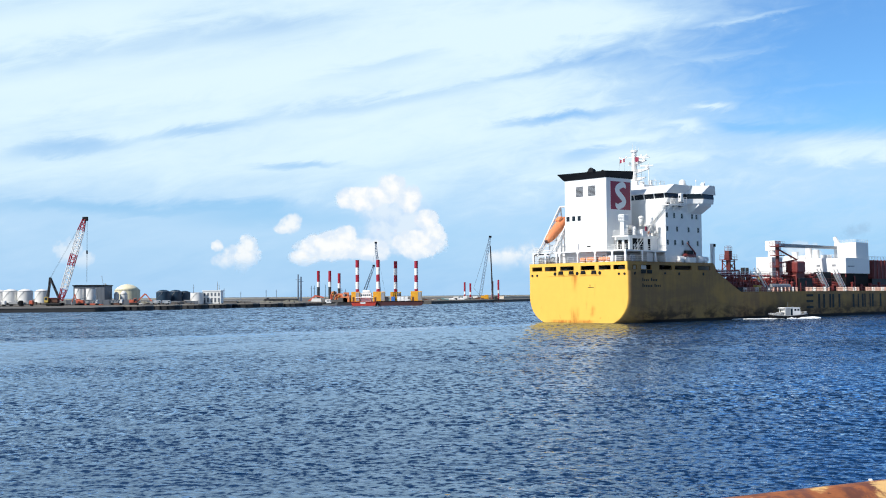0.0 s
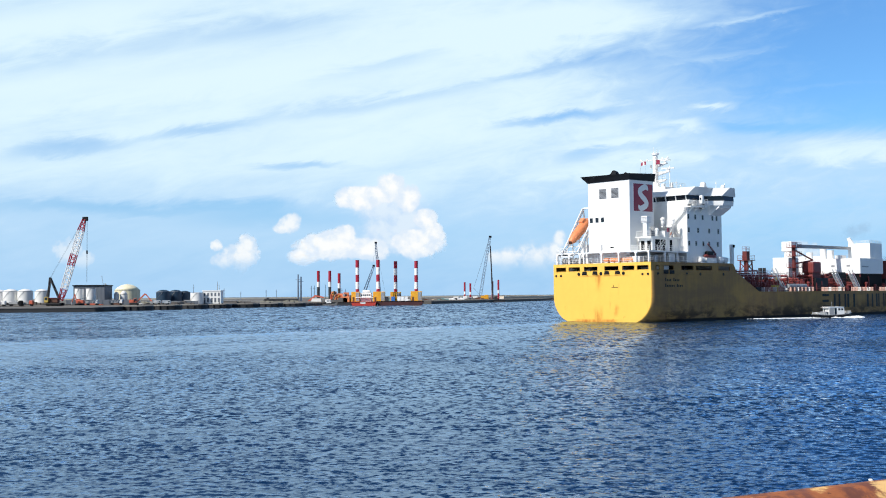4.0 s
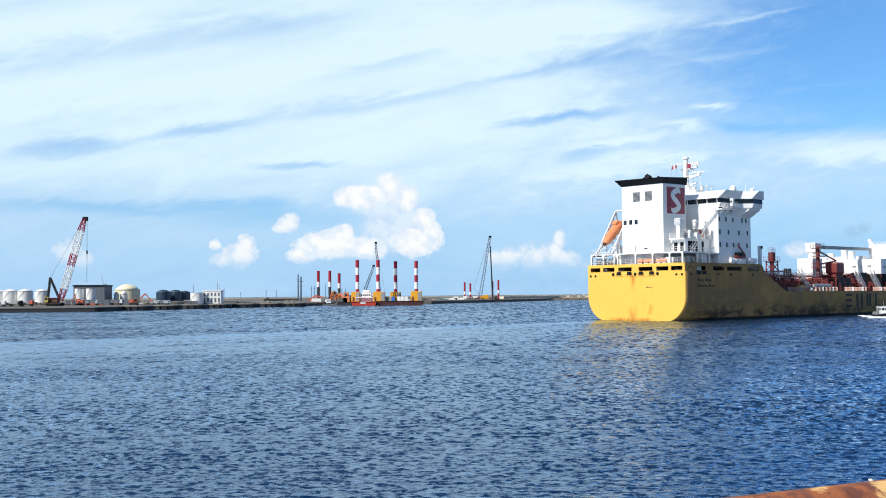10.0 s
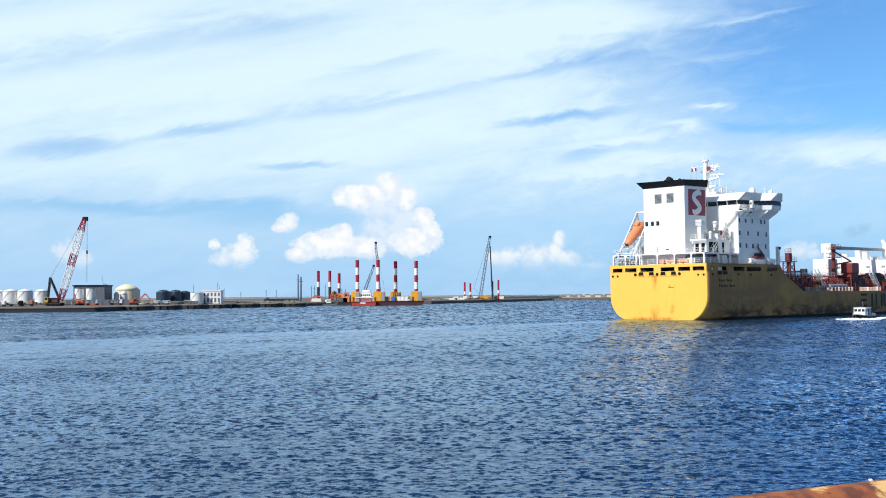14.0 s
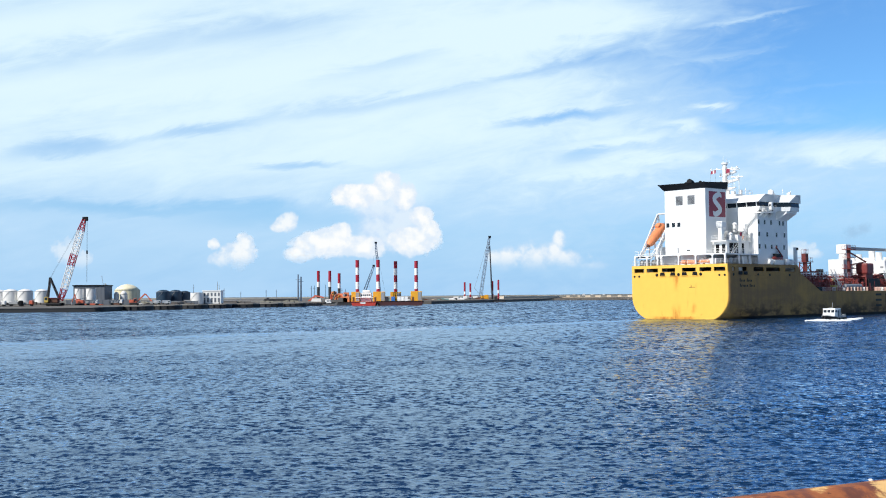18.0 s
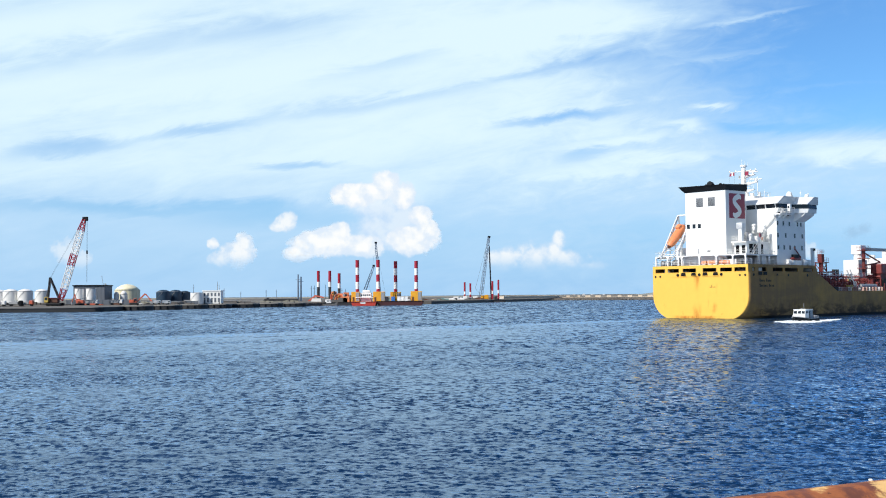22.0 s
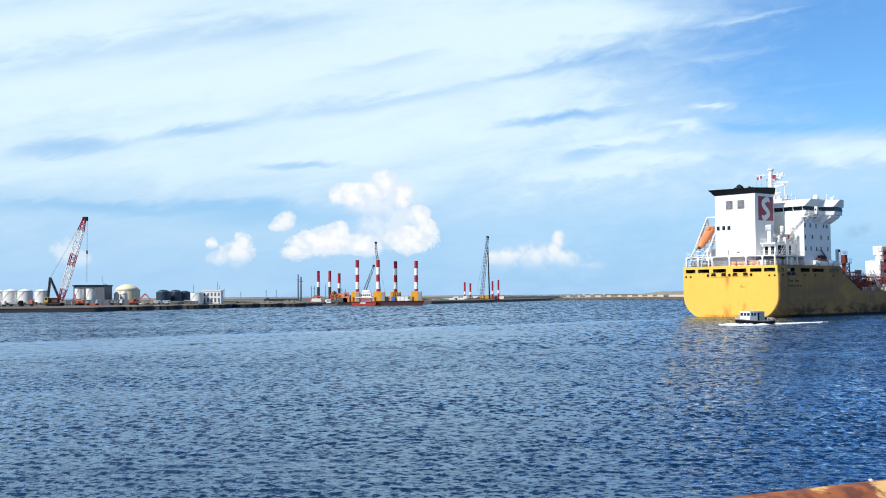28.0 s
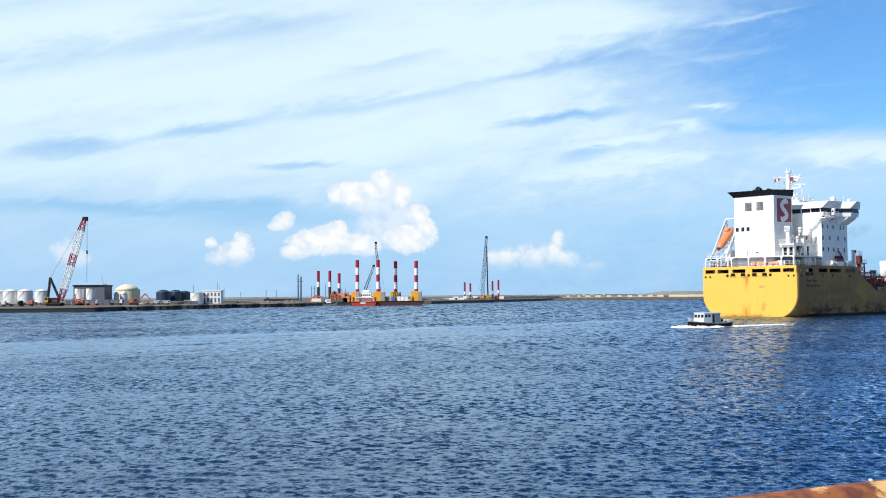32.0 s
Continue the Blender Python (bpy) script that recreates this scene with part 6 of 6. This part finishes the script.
def bund(x0, x1, y, h, label, material="shed"):
    w = tagged(part("bund_wall", box(B(), x0, x1, y, y + 0.5, LAND - 0.3, LAND + h), material), label, "wall", "bund walls")
    n = max(2, int((x1 - x0) / 3.5))
    for k in range(n + 1):
        x = x0 + (x1 - x0) * k / n
        part("pilaster", box(B(), x - 0.2, x + 0.2, y - 0.15, y, LAND - 0.3, LAND + h + 0.15), material, w)


bund(-232.0, -205.0, 552.0, 1.5, "low dark wall in front of the tank park", "near_black")
bund(-187.0, -152.0, 543.0, 2.6, "dark wall in front of the silos")
bund(-152.0, -126.0, 562.0, 1.6, "dark wall below the slate tanks")
bund(-111.0, -91.0, 685.0, 2.0, "long dark wall behind the quay", "barge_dark")


def fence(x0, x1, y, h, label):
    """Post and rail fence on the quay."""
    f = thing("fence", (0, 0, 0), label, "fence", "fences")
    n = int((x1 - x0) / 3.0)
    for k in range(n + 1):
        x = x0 + (x1 - x0) * k / n
        part("post", box(B(), x - 0.08, x + 0.08, y, y + 0.12, LAND - 0.3, LAND + h), "steel", f)
    for z in (0.5, 1.0):
        part("rail", box(B(), x0, x1, y + 0.02, y + 0.1, LAND + h * z - 0.1, LAND + h * z), "steel", f)


fence(-154.0, -133.0, 560.0, 1.3, "grey post and rail fence on the quay")
fence(-128.0, -106.0, 640.0, 1.2, "grey post and rail fence behind the quay")
for x, y, h, m, lab in ((-143.0, 546, 1.7, "tank_white", "white van parked on the quay"), (-138.5, 547, 1.6, "tank_white", "white van parked on the quay")):
    v = thing("van", (x, y, LAND), lab, "van", "vans on the quay")
    part("body", box(B(), -2.0, 2.0, -0.9, 0.9, 0.4, h + 0.4, 0.25), m, v)
    part("windscreen", box(B(), 1.2, 1.9, -0.95, -0.9, 1.1, h), "glass", v)
    for a in (-1.3, 1.3):
        part("wheel", rod(B(), (a, -0.95, 0.4), (a, -0.7, 0.4), 0.4, seg=10), "black", v)


def work_boat(x, y, rz, length, hull_mat, house_mat, label):
    """A small harbour workboat: flared hull, wheelhouse, mast."""
    w = thing("work_boat", pose(x, y, 0, 0, 0, rz), label, "boat", "moored workboats")
    n = length / 2
    part("hull", prism(B(), [(-n * 0.92, -0.4), (n * 0.82, -0.4), (n, 1.9), (n * 0.5, 1.5), (-n, 1.4)], "y", -1.6, 1.6), hull_mat, w)
    part("rubbing_rail", box(B(), -n * 0.98, n * 0.6, -1.72, -1.6, 1.15, 1.4), "black", w)
    house = part("wheelhouse", box(B(), -n * 0.5, n * 0.15, -1.1, 1.1, 1.4, 3.6, 0.15), house_mat, w)
    for k in range(3):
        part("window", box(B(), -n * 0.42 + k * n * 0.19, -n * 0.42 + k * n * 0.19 + n * 0.12, -1.14, -1.1, 2.5, 3.2), "glass", house)
    part("mast", rod(B(), (-n * 0.2, 0, 3.6), (-n * 0.2, 0, 6.4), 0.08, seg=5), "steel", w)


M["teal"] = surface("faded_teal", (0.16, 0.30, 0.30), 0.5, vary=0.15, stain=RUST, streak=0.3)
work_boat(2.0, 822, 0, 15.0, "teal", "tank_white", "pale teal workboat moored beside the crane barge")
work_boat(-70.0, 676, 6, 9.5, "concrete", "tank_white", "small grey workboat lying off the spud barge")
rnd = random.Random(21)
kinds = ("tank_white", "concrete", "barge_dark", "brown", "sand", "rock", "teal", "tank_white", "barge_dark")
# stores, huts and heaps scattered along the middle of the shore
for k in range(26):
    x = -60.0 + 4.1 * k + rnd.uniform(-1.5, 1.5)
    y = (726 if x < -8 else 726 + (x + 8) / 60 * 138) + rnd.uniform(4, 26)
    stack(x, y, rnd.uniform(3.0, 8.0), rnd.uniform(0.7, 1.9), kinds[k % len(kinds)], "low heap of stores on the middle shore")
for k in range(16):
    x = -226.0 + 6.6 * k + rnd.uniform(-2, 2)
    stack(x, 545 + rnd.uniform(-6, 10) + max(0.0, (x + 150) * 1.3), rnd.uniform(3.0, 7.0), rnd.uniform(0.8, 1.9), ("barge_dark", "rock", "concrete", "barge_dark", "brown", "tank_white")[k % 6], "dark clutter of stores on the quay")

# ---- rusty bulwark of the vessel that the camera stands on ----
def rust_material():
    m = surface("rusty_paint", (0.15, 0.050, 0.030), 0.75, vary=0.35, grain=26.0, coarse=7.0, bump=0.004, stain=(0.10, 0.03, 0.02), streak=0.5)
    N = Nodes(m.node_tree)
    b = N.tree.nodes["Principled BSDF"]
    base = b.inputs["Base Color"].links[0].from_socket
    pos = N.add("ShaderNodeTexCoord").outputs["Object"]
    orange = N.smooth(N.noise(pos, 11.0, 7.0, 0.68, 0.4), 0.42, 0.60, 0.0, 0.9)
    base = N.mix(orange, base, (0.36, 0.115, 0.036, 1.0))
    lx, ly, lz = N.split(pos)
    # old yellow paint hangs on in ragged plates, thickest along the inner shoulder of the rail
    shoulder = N.math("MULTIPLY", N.smooth(lx, 0.20, 0.50), N.smooth(ly, 0.06, -0.03, 0.0, 0.11))
    plates = N.math("ADD", N.noise(N.scale(pos, (0.7, 1.0, 1.0)), 8.0, 8.0, 0.66, 0.5), shoulder)
    flake = N.smooth(plates, 0.59, 0.69, 0.0, 0.9)
    base = N.mix(flake, base, (0.80, 0.50, 0.19, 1.0))
    pits = N.smooth(N.noise(pos, 42.0, 5.0, 0.7), 0.60, 0.70, 0.0, 0.8)
    link(N.tree, N.mix(pits, base, (0.045, 0.018, 0.012, 1.0)), b.inputs["Base Color"])
    return m


M["rusty"] = rust_material()
M["deck_rust"] = surface("worn_deck_paint", (0.085, 0.035, 0.024), 0.8, vary=0.3, grain=9.0, coarse=0.6, bump=0.004, stain=(0.14, 0.055, 0.03), streak=0.6)


def near_bulwark():
    b = thing("ship_bulwark", pose(0.70, 2.70, 5.5215, 0, 0, 26.0), "rust-eaten steel bulwark with peeling yellow paint", "bulwark")
    part("cap_rail", rod(B(), (-4.0, -0.02, -0.115), (6.0, -0.02, -0.115), 0.115, seg=24), "rusty", b, smooth=True)
    part("plate", box(B(), -4.0, 6.0, -0.12, -0.10, -1.05, -0.14), "rusty", b)
    for k in range(6):
        part("stay", prism(B(), [(-0.12, -0.2), (-0.12, -1.05), (-0.55, -1.05)], "x", -3.6 + 1.8 * k, -3.585 + 1.8 * k), "rusty", b)
    part("paint_chip", ball(B(), (0.47, 0.0, 0.001), 0.006, 0.6, 8), "white", b)
    d = tagged(part("vessel_deck", box(B(), -8.0, 8.0, -9.0, -0.12, -1.2, -1.05), "deck_rust"), "rusty steel deck of the vessel underfoot", "deck", kind="structure")
    d.matrix_basis = pose(0.70, 2.70, 5.5215, 0, 0, 26.0)
    s = tagged(part("vessel_side", box(B(), -8.0, 8.0, -9.0, -0.10, -6.2, -1.2), "barge_dark"), "dark steel side of the vessel underfoot", "hull", kind="structure")
    s.matrix_basis = pose(0.70, 2.70, 5.5215, 0, 0, 26.0)


near_bulwark()

# ---- pilot boat: +Y ahead ----
pilot = thing("pilot_boat", pose(77, 240, 0), "small white pilot boat with a black hull and a tyre-fendered side", "boat")


def pilot_boat():
    bm = B()
    ys = [-5.0, -3.5, -1.0, 1.5, 3.4, 4.6, 5.3]
    ws = [1.45, 1.6, 1.7, 1.65, 1.3, 0.7, 0.06]
    rings = []
    for y, w in zip(ys, ws):
        top = 0.85 + 0.6 * max(0.0, (y + 1) / 6.3) ** 1.6 + 0.25 * max(0.0, (-2.0 - y) / 3.0) ** 1.5
        half = [(w, top), (w * 0.97, 0.4), (w * 0.8, -0.2), (w * 0.3, -0.6), (0, -0.7)]
        rings.append([bm.verts.new((x, y, z)) for x, z in half] + [bm.verts.new((-x, y, z)) for x, z in half[::-1][1:]])
    for a, b in zip(rings, rings[1:]):
        for k in range(len(a) - 1):
            bm.faces.new((a[k], a[k + 1], b[k + 1], b[k]))
        bm.faces.new((a[0], b[0], b[-1], a[-1]))
    bm.faces.new(rings[0])
    part("hull", bm, "black", pilot, "black hull with a worn rim", False)
    bm = B()
    for s in (-1, 1):
        pts = [Vector((s * (w + 0.04), y, 0.85 + 0.6 * max(0.0, (y + 1) / 6.3) ** 1.6 + 0.25 * max(0.0, (-2.0 - y) / 3.0) ** 1.5)) for y, w in zip(ys, ws)]
        for a, b in zip(pts, pts[1:]):
            rod(bm, a, b, 0.1, seg=6)
    part("rubbing_rail", bm, "steel", pilot)
    cabin = part("cabin", prism(B(), [(-1.9, 0.8), (2.55, 0.8), (2.5, 2.0), (2.3, 3.2), (-1.85, 3.2)], "x", -1.3, 1.3), "white", pilot, "white cabin")
    part("cabin_roof", box(B(), -1.4, 1.4, -2.0, 2.45, 3.2, 3.32, 0.05), "white", cabin)
    for s in (-1, 1):
        x0, x1 = (1.3, 1.33) if s > 0 else (-1.33, -1.3)
        for y in (0.75, 1.6):
            part("window", box(B(), x0, x1, y, y + 0.55, 2.25, 2.85), "glass", cabin)
        part("door", box(B(), x0, x1, -0.35, 0.25, 0.9, 2.95), "glass", cabin)
        part("side_panel", box(B(), x0, x1, -1.8, -0.5, 1.0, 3.0), "steel", cabin, "grey side panel")
    for x in (-0.85, 0.0, 0.85):
        bm = box(B(), x - 0.33, x + 0.33, -0.02, 0.02, -0.35, 0.35)
        bmesh.ops.transform(bm, matrix=Matrix.Translation((0, 2.43, 2.55)) @ Euler((radians(9.5), 0, 0)).to_matrix().to_4x4(), verts=bm.verts[:])
        part("windscreen", bm, "glass", cabin)
    part("roof_mast", rod(B(), (0, -0.2, 3.3), (0, -0.2, 4.9), 0.04, seg=5), "steel", cabin)
    part("roof_lamp", box(B(), -0.25, 0.25, 0.9, 1.2, 3.27, 3.5, 0.05), "steel", cabin)
    aft = part("aft_cabin", box(B(), -1.1, 1.1, -3.0, -1.9, 0.8, 1.9, 0.12), "steel", pilot, "low grey after cabin")
    for e in (-1, 1):
        part("window", box(B(), min(e * 1.1, e * 1.13), max(e * 1.1, e * 1.13), -2.75, -2.15, 1.25, 1.7), "glass", aft)
    part("engine_box", box(B(), -0.8, 0.8, -4.4, -3.4, 0.6, 1.35, 0.08), "steel", pilot)
    part("exhaust_pipe", rod(B(), (0.6, -2.7, 1.8), (0.6, -2.7, 2.7), 0.1, seg=8), "barge_dark", pilot)
    part("cabin_awning", box(B(), -1.2, 1.2, -2.5, -1.7, 3.0, 3.08), "white", cabin)
    rail_run(pilot, [(-1.1, 3.6, 1.15), (-0.4, 4.9, 1.35), (0.4, 4.9, 1.35), (1.1, 3.6, 1.15)], 0.7, 0.9)
    rail_run(pilot, [(-1.4, -2.6, 0.85), (-1.4, -4.8, 0.85), (1.4, -4.8, 0.85), (1.4, -2.6, 0.85)], 0.75, 1.1)
    for s in (-1, 1):
        for k in range(5):
            y = -4.2 + 1.55 * k
            bm = B()
            bmesh.ops.create_circle(bm, cap_ends=True, segments=12, radius=0.33)
            bmesh.ops.transform(bm, matrix=Matrix.Translation((s * 1.72, y, 0.5)) @ Euler((0, radians(90), 0)).to_matrix().to_4x4(), verts=bm.verts[:])
            r = bmesh.ops.extrude_face_region(bm, geom=bm.faces[:])
            bmesh.ops.translate(bm, vec=(s * 0.14, 0, 0), verts=[v for v in r["geom"] if isinstance(v, bmesh.types.BMVert)])
            part("tyre_fender", bm, "black", pilot)


pilot_boat()
for o in pilot.children_recursive:
    o.data.transform(Matrix.Diagonal((0.92, 0.92, 0.76, 1.0)))


def foam_patch(name, parent, outline, seed, label, h=0.16, count=620):
    """A ragged low heap of foam: many small lumps inside an outline of (y, half width)."""
    rnd = random.Random(seed)
    bm = B()
    (ya, yb) = outline[0][0], outline[-1][0]
    for k in range(count):
        y = rnd.uniform(ya, yb)
        for (y0, w0), (y1, w1) in zip(outline, outline[1:]):
            if y0 <= y <= y1:
                w = w0 + (w1 - w0) * (y - y0) / (y1 - y0)
        x = rnd.uniform(-w, w)
        if noise.noise((x * 0.7, y * 0.45, seed)) < -0.12:
            continue
        if rnd.random() < 0.75 * abs(x) / w or (yb < 0 and rnd.random() > 0.25 + 0.75 * (y - ya) / (yb - ya)):
            continue
        s = 0.05 + 0.24 * rnd.random() ** 2.4
        m = Matrix.Translation((x, y, 0.02)) @ Euler((0, 0, rnd.random() * 3)).to_matrix().to_4x4() @ Matrix.Diagonal((s, s * 1.5, h * rnd.uniform(0.25, 1.15) * (1 - 0.6 * abs(x) / w), 1))
        bmesh.ops.create_icosphere(bm, subdivisions=1, radius=1.0, matrix=m)
    return tagged(part(name, bm, "foam", parent, smooth=True), label, kind="stuff")


def fit_beam():
    """Scales and shifts the tanker's beam to fit its outline in the camera's view."""
    for o in ship.children_recursive:
        o.data.transform(Matrix.Translation((-0.28, 0, 0)) @ Matrix.Diagonal((0.993, 1.0, 1.0, 1.0)))


fit_beam()
foam_patch("bow_foam", pilot, [(-1.5, 3.0), (3.0, 4.6), (5.2, 4.2), (7.4, 1.4)], 1, "white bow wave", 0.42, 2600)
foam_patch("stern_foam", pilot, [(-22.0, 0.4), (-13.0, 1.2), (-8.0, 2.8), (-6.0, 3.6), (-4.2, 2.8)], 2, "white wake", 0.17, 2600)
foam_patch("side_foam", pilot, [(-5.0, 2.0), (1.0, 1.9)], 3, "", 0.08)

# ---- cumulus banks on the horizon: far backdrops that drift ----
def cloud_material(seed, puffs, dense, soft=0.30, dull=(0.66, 0.80, 0.96, 1.0), fair=(1.02, 1.02, 1.0, 1.0), ragged=1.6):
    """White heaped cloud: soft lumps with ragged, lit tops and a fading base. Plain sky backdrop."""
    m = bpy.data.materials.new("cumulus")
    m.use_nodes = True
    N = Nodes(m.node_tree)
    N.tree.nodes.clear()
    pos = N.add("ShaderNodeTexCoord").outputs["Object"]
    x, y, z = N.split(pos)
    flat = N.xyz(N.math("MULTIPLY", x, 0.01), float(seed), N.math("MULTIPLY", z, 0.01))
    wob = N.math("SUBTRACT", N.noise(flat, 1.6, 3.0, 0.50, 0.15), 0.5)
    crisp = N.math("SUBTRACT", N.noise(flat, 4.6, 7.0, 0.58, 0.25), 0.5)
    wob = N.math("ADD", wob, N.math("MULTIPLY", crisp, 0.38))
    total = None
    for cx, cz, rx, rz in puffs:
        ex = N.math("DIVIDE", N.math("SUBTRACT", x, float(cx)), float(rx))
        ez = N.math("DIVIDE", N.math("SUBTRACT", z, float(cz)), float(rz))
        d = N.math("SQRT", N.math("ADD", N.math("MULTIPLY", ex, ex), N.math("MULTIPLY", ez, ez)))
        v = N.math("SUBTRACT", 1.0, d)
        total = v if total is None else N.math("SMOOTH_MAX", total, v, 0.25)
    body = N.math("ADD", N.math("ADD", total, 0.07), N.math("MULTIPLY", wob, ragged))
    alpha = N.smooth(body, 0.0, soft, 0.0, dense)
    base = N.smooth(z, 0.0, 85.0)
    alpha = N.math("MULTIPLY", alpha, N.math("MULTIPLY_ADD", base, 0.9, 0.06))
    lump = N.noise(N.xyz(N.math("MULTIPLY_ADD", x, 0.01, 0.10), float(seed), N.math("MULTIPLY_ADD", z, 0.01, -0.12)), 2.3, 4.0, 0.52, 0.2)
    lit = N.smooth(N.math("ADD", N.math("MULTIPLY", lump, 0.75), N.math("MULTIPLY", body, 0.28)), 0.36, 0.68)
    color = N.mix(lit, dull, fair)
    em = N.add("ShaderNodeEmission", Strength=1.0)
    link(N.tree, color, em.inputs[0])
    tr = N.add("ShaderNodeBsdfTransparent")
    mixer = N.add("ShaderNodeMixShader")
    link(N.tree, alpha, mixer.inputs[0])
    link(N.tree, tr.outputs[0], mixer.inputs[1])
    link(N.tree, em.outputs[0], mixer.inputs[2])
    out = N.add("ShaderNodeOutputMaterial")
    link(N.tree, mixer.outputs[0], out.inputs[0])
    return m


FAR = 4400.0


def cloud_bank(x, w, h, seed, puffs, label, dense=0.86, **tone):
    """A backdrop of cloud at the far distance, its foot at the haze line."""
    bm = B()
    bm.faces.new([bm.verts.new(p) for p in ((-w / 2, 0, 0), (w / 2, 0, 0), (w / 2, 0, h), (-w / 2, 0, h))])
    ob = tagged(part("cloud_bank", bm, cloud_material(seed, puffs, dense, **tone)), label, "cloud", "cumulus clouds", "structure")
    ob.location = (x, FAR + seed * 12.0, 95.0)
    return ob


# place across at that distance, width, height, lumps as (across, up, half width, half height)
tower = cloud_bank(-268, 1200, 520, 3.1, [(62, 345, 66, 60), (-70, 305, 100, 52), (8, 322, 60, 40), (132, 300, 52, 62), (198, 217, 54, 44), (-186, 112, 145, 62), (-128, 152, 52, 48), (-30, 95, 95, 48), (165, 118, 112, 66),
                                          (235, 162, 50, 46), (-300, 66, 64, 36)], "tall white heaped cloud over the harbour", 0.98, soft=0.26, ragged=0.85, dull=(0.76, 0.86, 0.98, 1.0))
tower_body = cloud_bank(-268, 1200, 520, 4.2, [(40, 262, 150, 105), (45, 160, 165, 110), (130, 210, 110, 110)], "pale grey body of the tall heaped cloud", 0.72, soft=0.75, dull=(0.66, 0.79, 0.98, 1.0), fair=(0.86, 0.93, 1.0, 1.0), ragged=0.9)
west = cloud_bank(-830, 640, 330, 5.7, [(10, 70, 75, 65), (36, 120, 42, 55), (-55, 55, 60, 36), (-95, 120, 26, 24)], "small white heaped cloud")
puff = cloud_bank(-645, 420, 330, 8.3, [(20, 212, 50, 44), (-14, 190, 40, 26)], "small detached puff of cloud", 0.85, ragged=1.0)
east = cloud_bank(370, 900, 260, 9.9, [(-110, 50, 100, 55), (20, 60, 130, 70), (130, 50, 120, 50), (116, 128, 34, 46), (96, 96, 40, 34), (240, 25, 70, 24)], "low white heaped cloud near the horizon", 0.8, soft=0.6, ragged=1.3)
left_puff = cloud_bank(-1530, 520, 300, 12.4, [(-30, 110, 70, 60), (40, 70, 50, 40)], "faint low puff of cloud over the tank park", 0.45)
haze_puff = cloud_bank(1500, 500, 260, 14.6, [(0, 85, 80, 40), (60, 70, 50, 26)], "faint low puff of cloud beyond the headland", 0.55)
smudge = cloud_bank(1735, 300, 260, 17.2, [(0, 162, 75, 40), (30, 176, 44, 30)], "small grey smudge of smoke in the far sky", 0.36, soft=1.1, dull=(0.22, 0.36, 0.55, 1.0), fair=(0.30, 0.45, 0.64, 1.0))


# ---- what moves ----
def motions():
    # the tanker draws away, very slightly turning
    rows = []
    x, y, t = 27.87, 226.72, 0.0
    rows.append((0.0, pose(x, y, 0, 0, 0, -46.96)))
    while t < 31.99:
        for k in range(10):
            head = 0.81961 + 0.005 * (t + 0.05) / 32
            speed = 2.0487 + 0.2426 * ((t + 0.05) / 32 - 0.5)
            x, y, t = x + 0.1 * speed * math.sin(head), y + 0.1 * speed * math.cos(head), t + 0.1
        rows.append((round(t), pose(x, y, 0, 0, 0, -math.degrees(0.81961 + 0.005 * t / 32))))
    walk(ship, rows)
    # the pilot boat runs up the side, turns about and comes back past the stern
    course = [(0.0, 78.1, 247.8, -73), (3.0, 86.5, 250.2, -74), (6.0, 94.0, 252.0, -76), (8.0, 98.2, 252.4, -90), (9.0, 100.0, 251.8, -132), (9.7, 100.4, 250.2, -172), (10.4, 99.8, 248.0, -202),
              (11.25, 98.2, 245.0, -212), (12.0, 96.2, 242.2, -216), (13.0, 93.2, 238.6, -218), (14.0, 90.2, 235.6, -218), (16.5, 84.4, 230.6, -217), (19.0, 78.6, 226.0, -217), (23.0, 69.9, 216.8, -221),
              (25.0, 65.2, 211.8, -227), (28.0, 57.4, 203.0, -236), (31.0, 49.2, 194.6, -238), (32.0, 46.3, 191.6, -238)]
    walk(pilot, [(t, pose(a, b, 0, 0, 0, h)) for t, a, b, h in course])
    # the far barge crane slews slowly
    walk(jib, [(0.0, pose(0, 0, 0, 0, 0, 0)), (8.0, pose(0, 0, 0, 0, 0, 4)), (32.0, pose(0, 0, 0, 0, 0, 62))])
    # clouds drift and swell upwards
    for ob, dx, dz in ((tower, -36, 22), (tower_body, -36, 22), (west, -25, 13), (puff, -27, 12), (east, -8, 0), (left_puff, -14, 2), (haze_puff, -10, 3), (smudge, 6, -4)):
        a = ob.location.copy()
        walk(ob, [(0.0, pose(*a)), (32.0, pose(a.x + dx, a.y, a.z + dz))])
    # the chop runs down wind
    walk(water, [(0.0, pose(0, 0, 0)), (32.0, pose(9.0, -14.0, 0))])


motions()
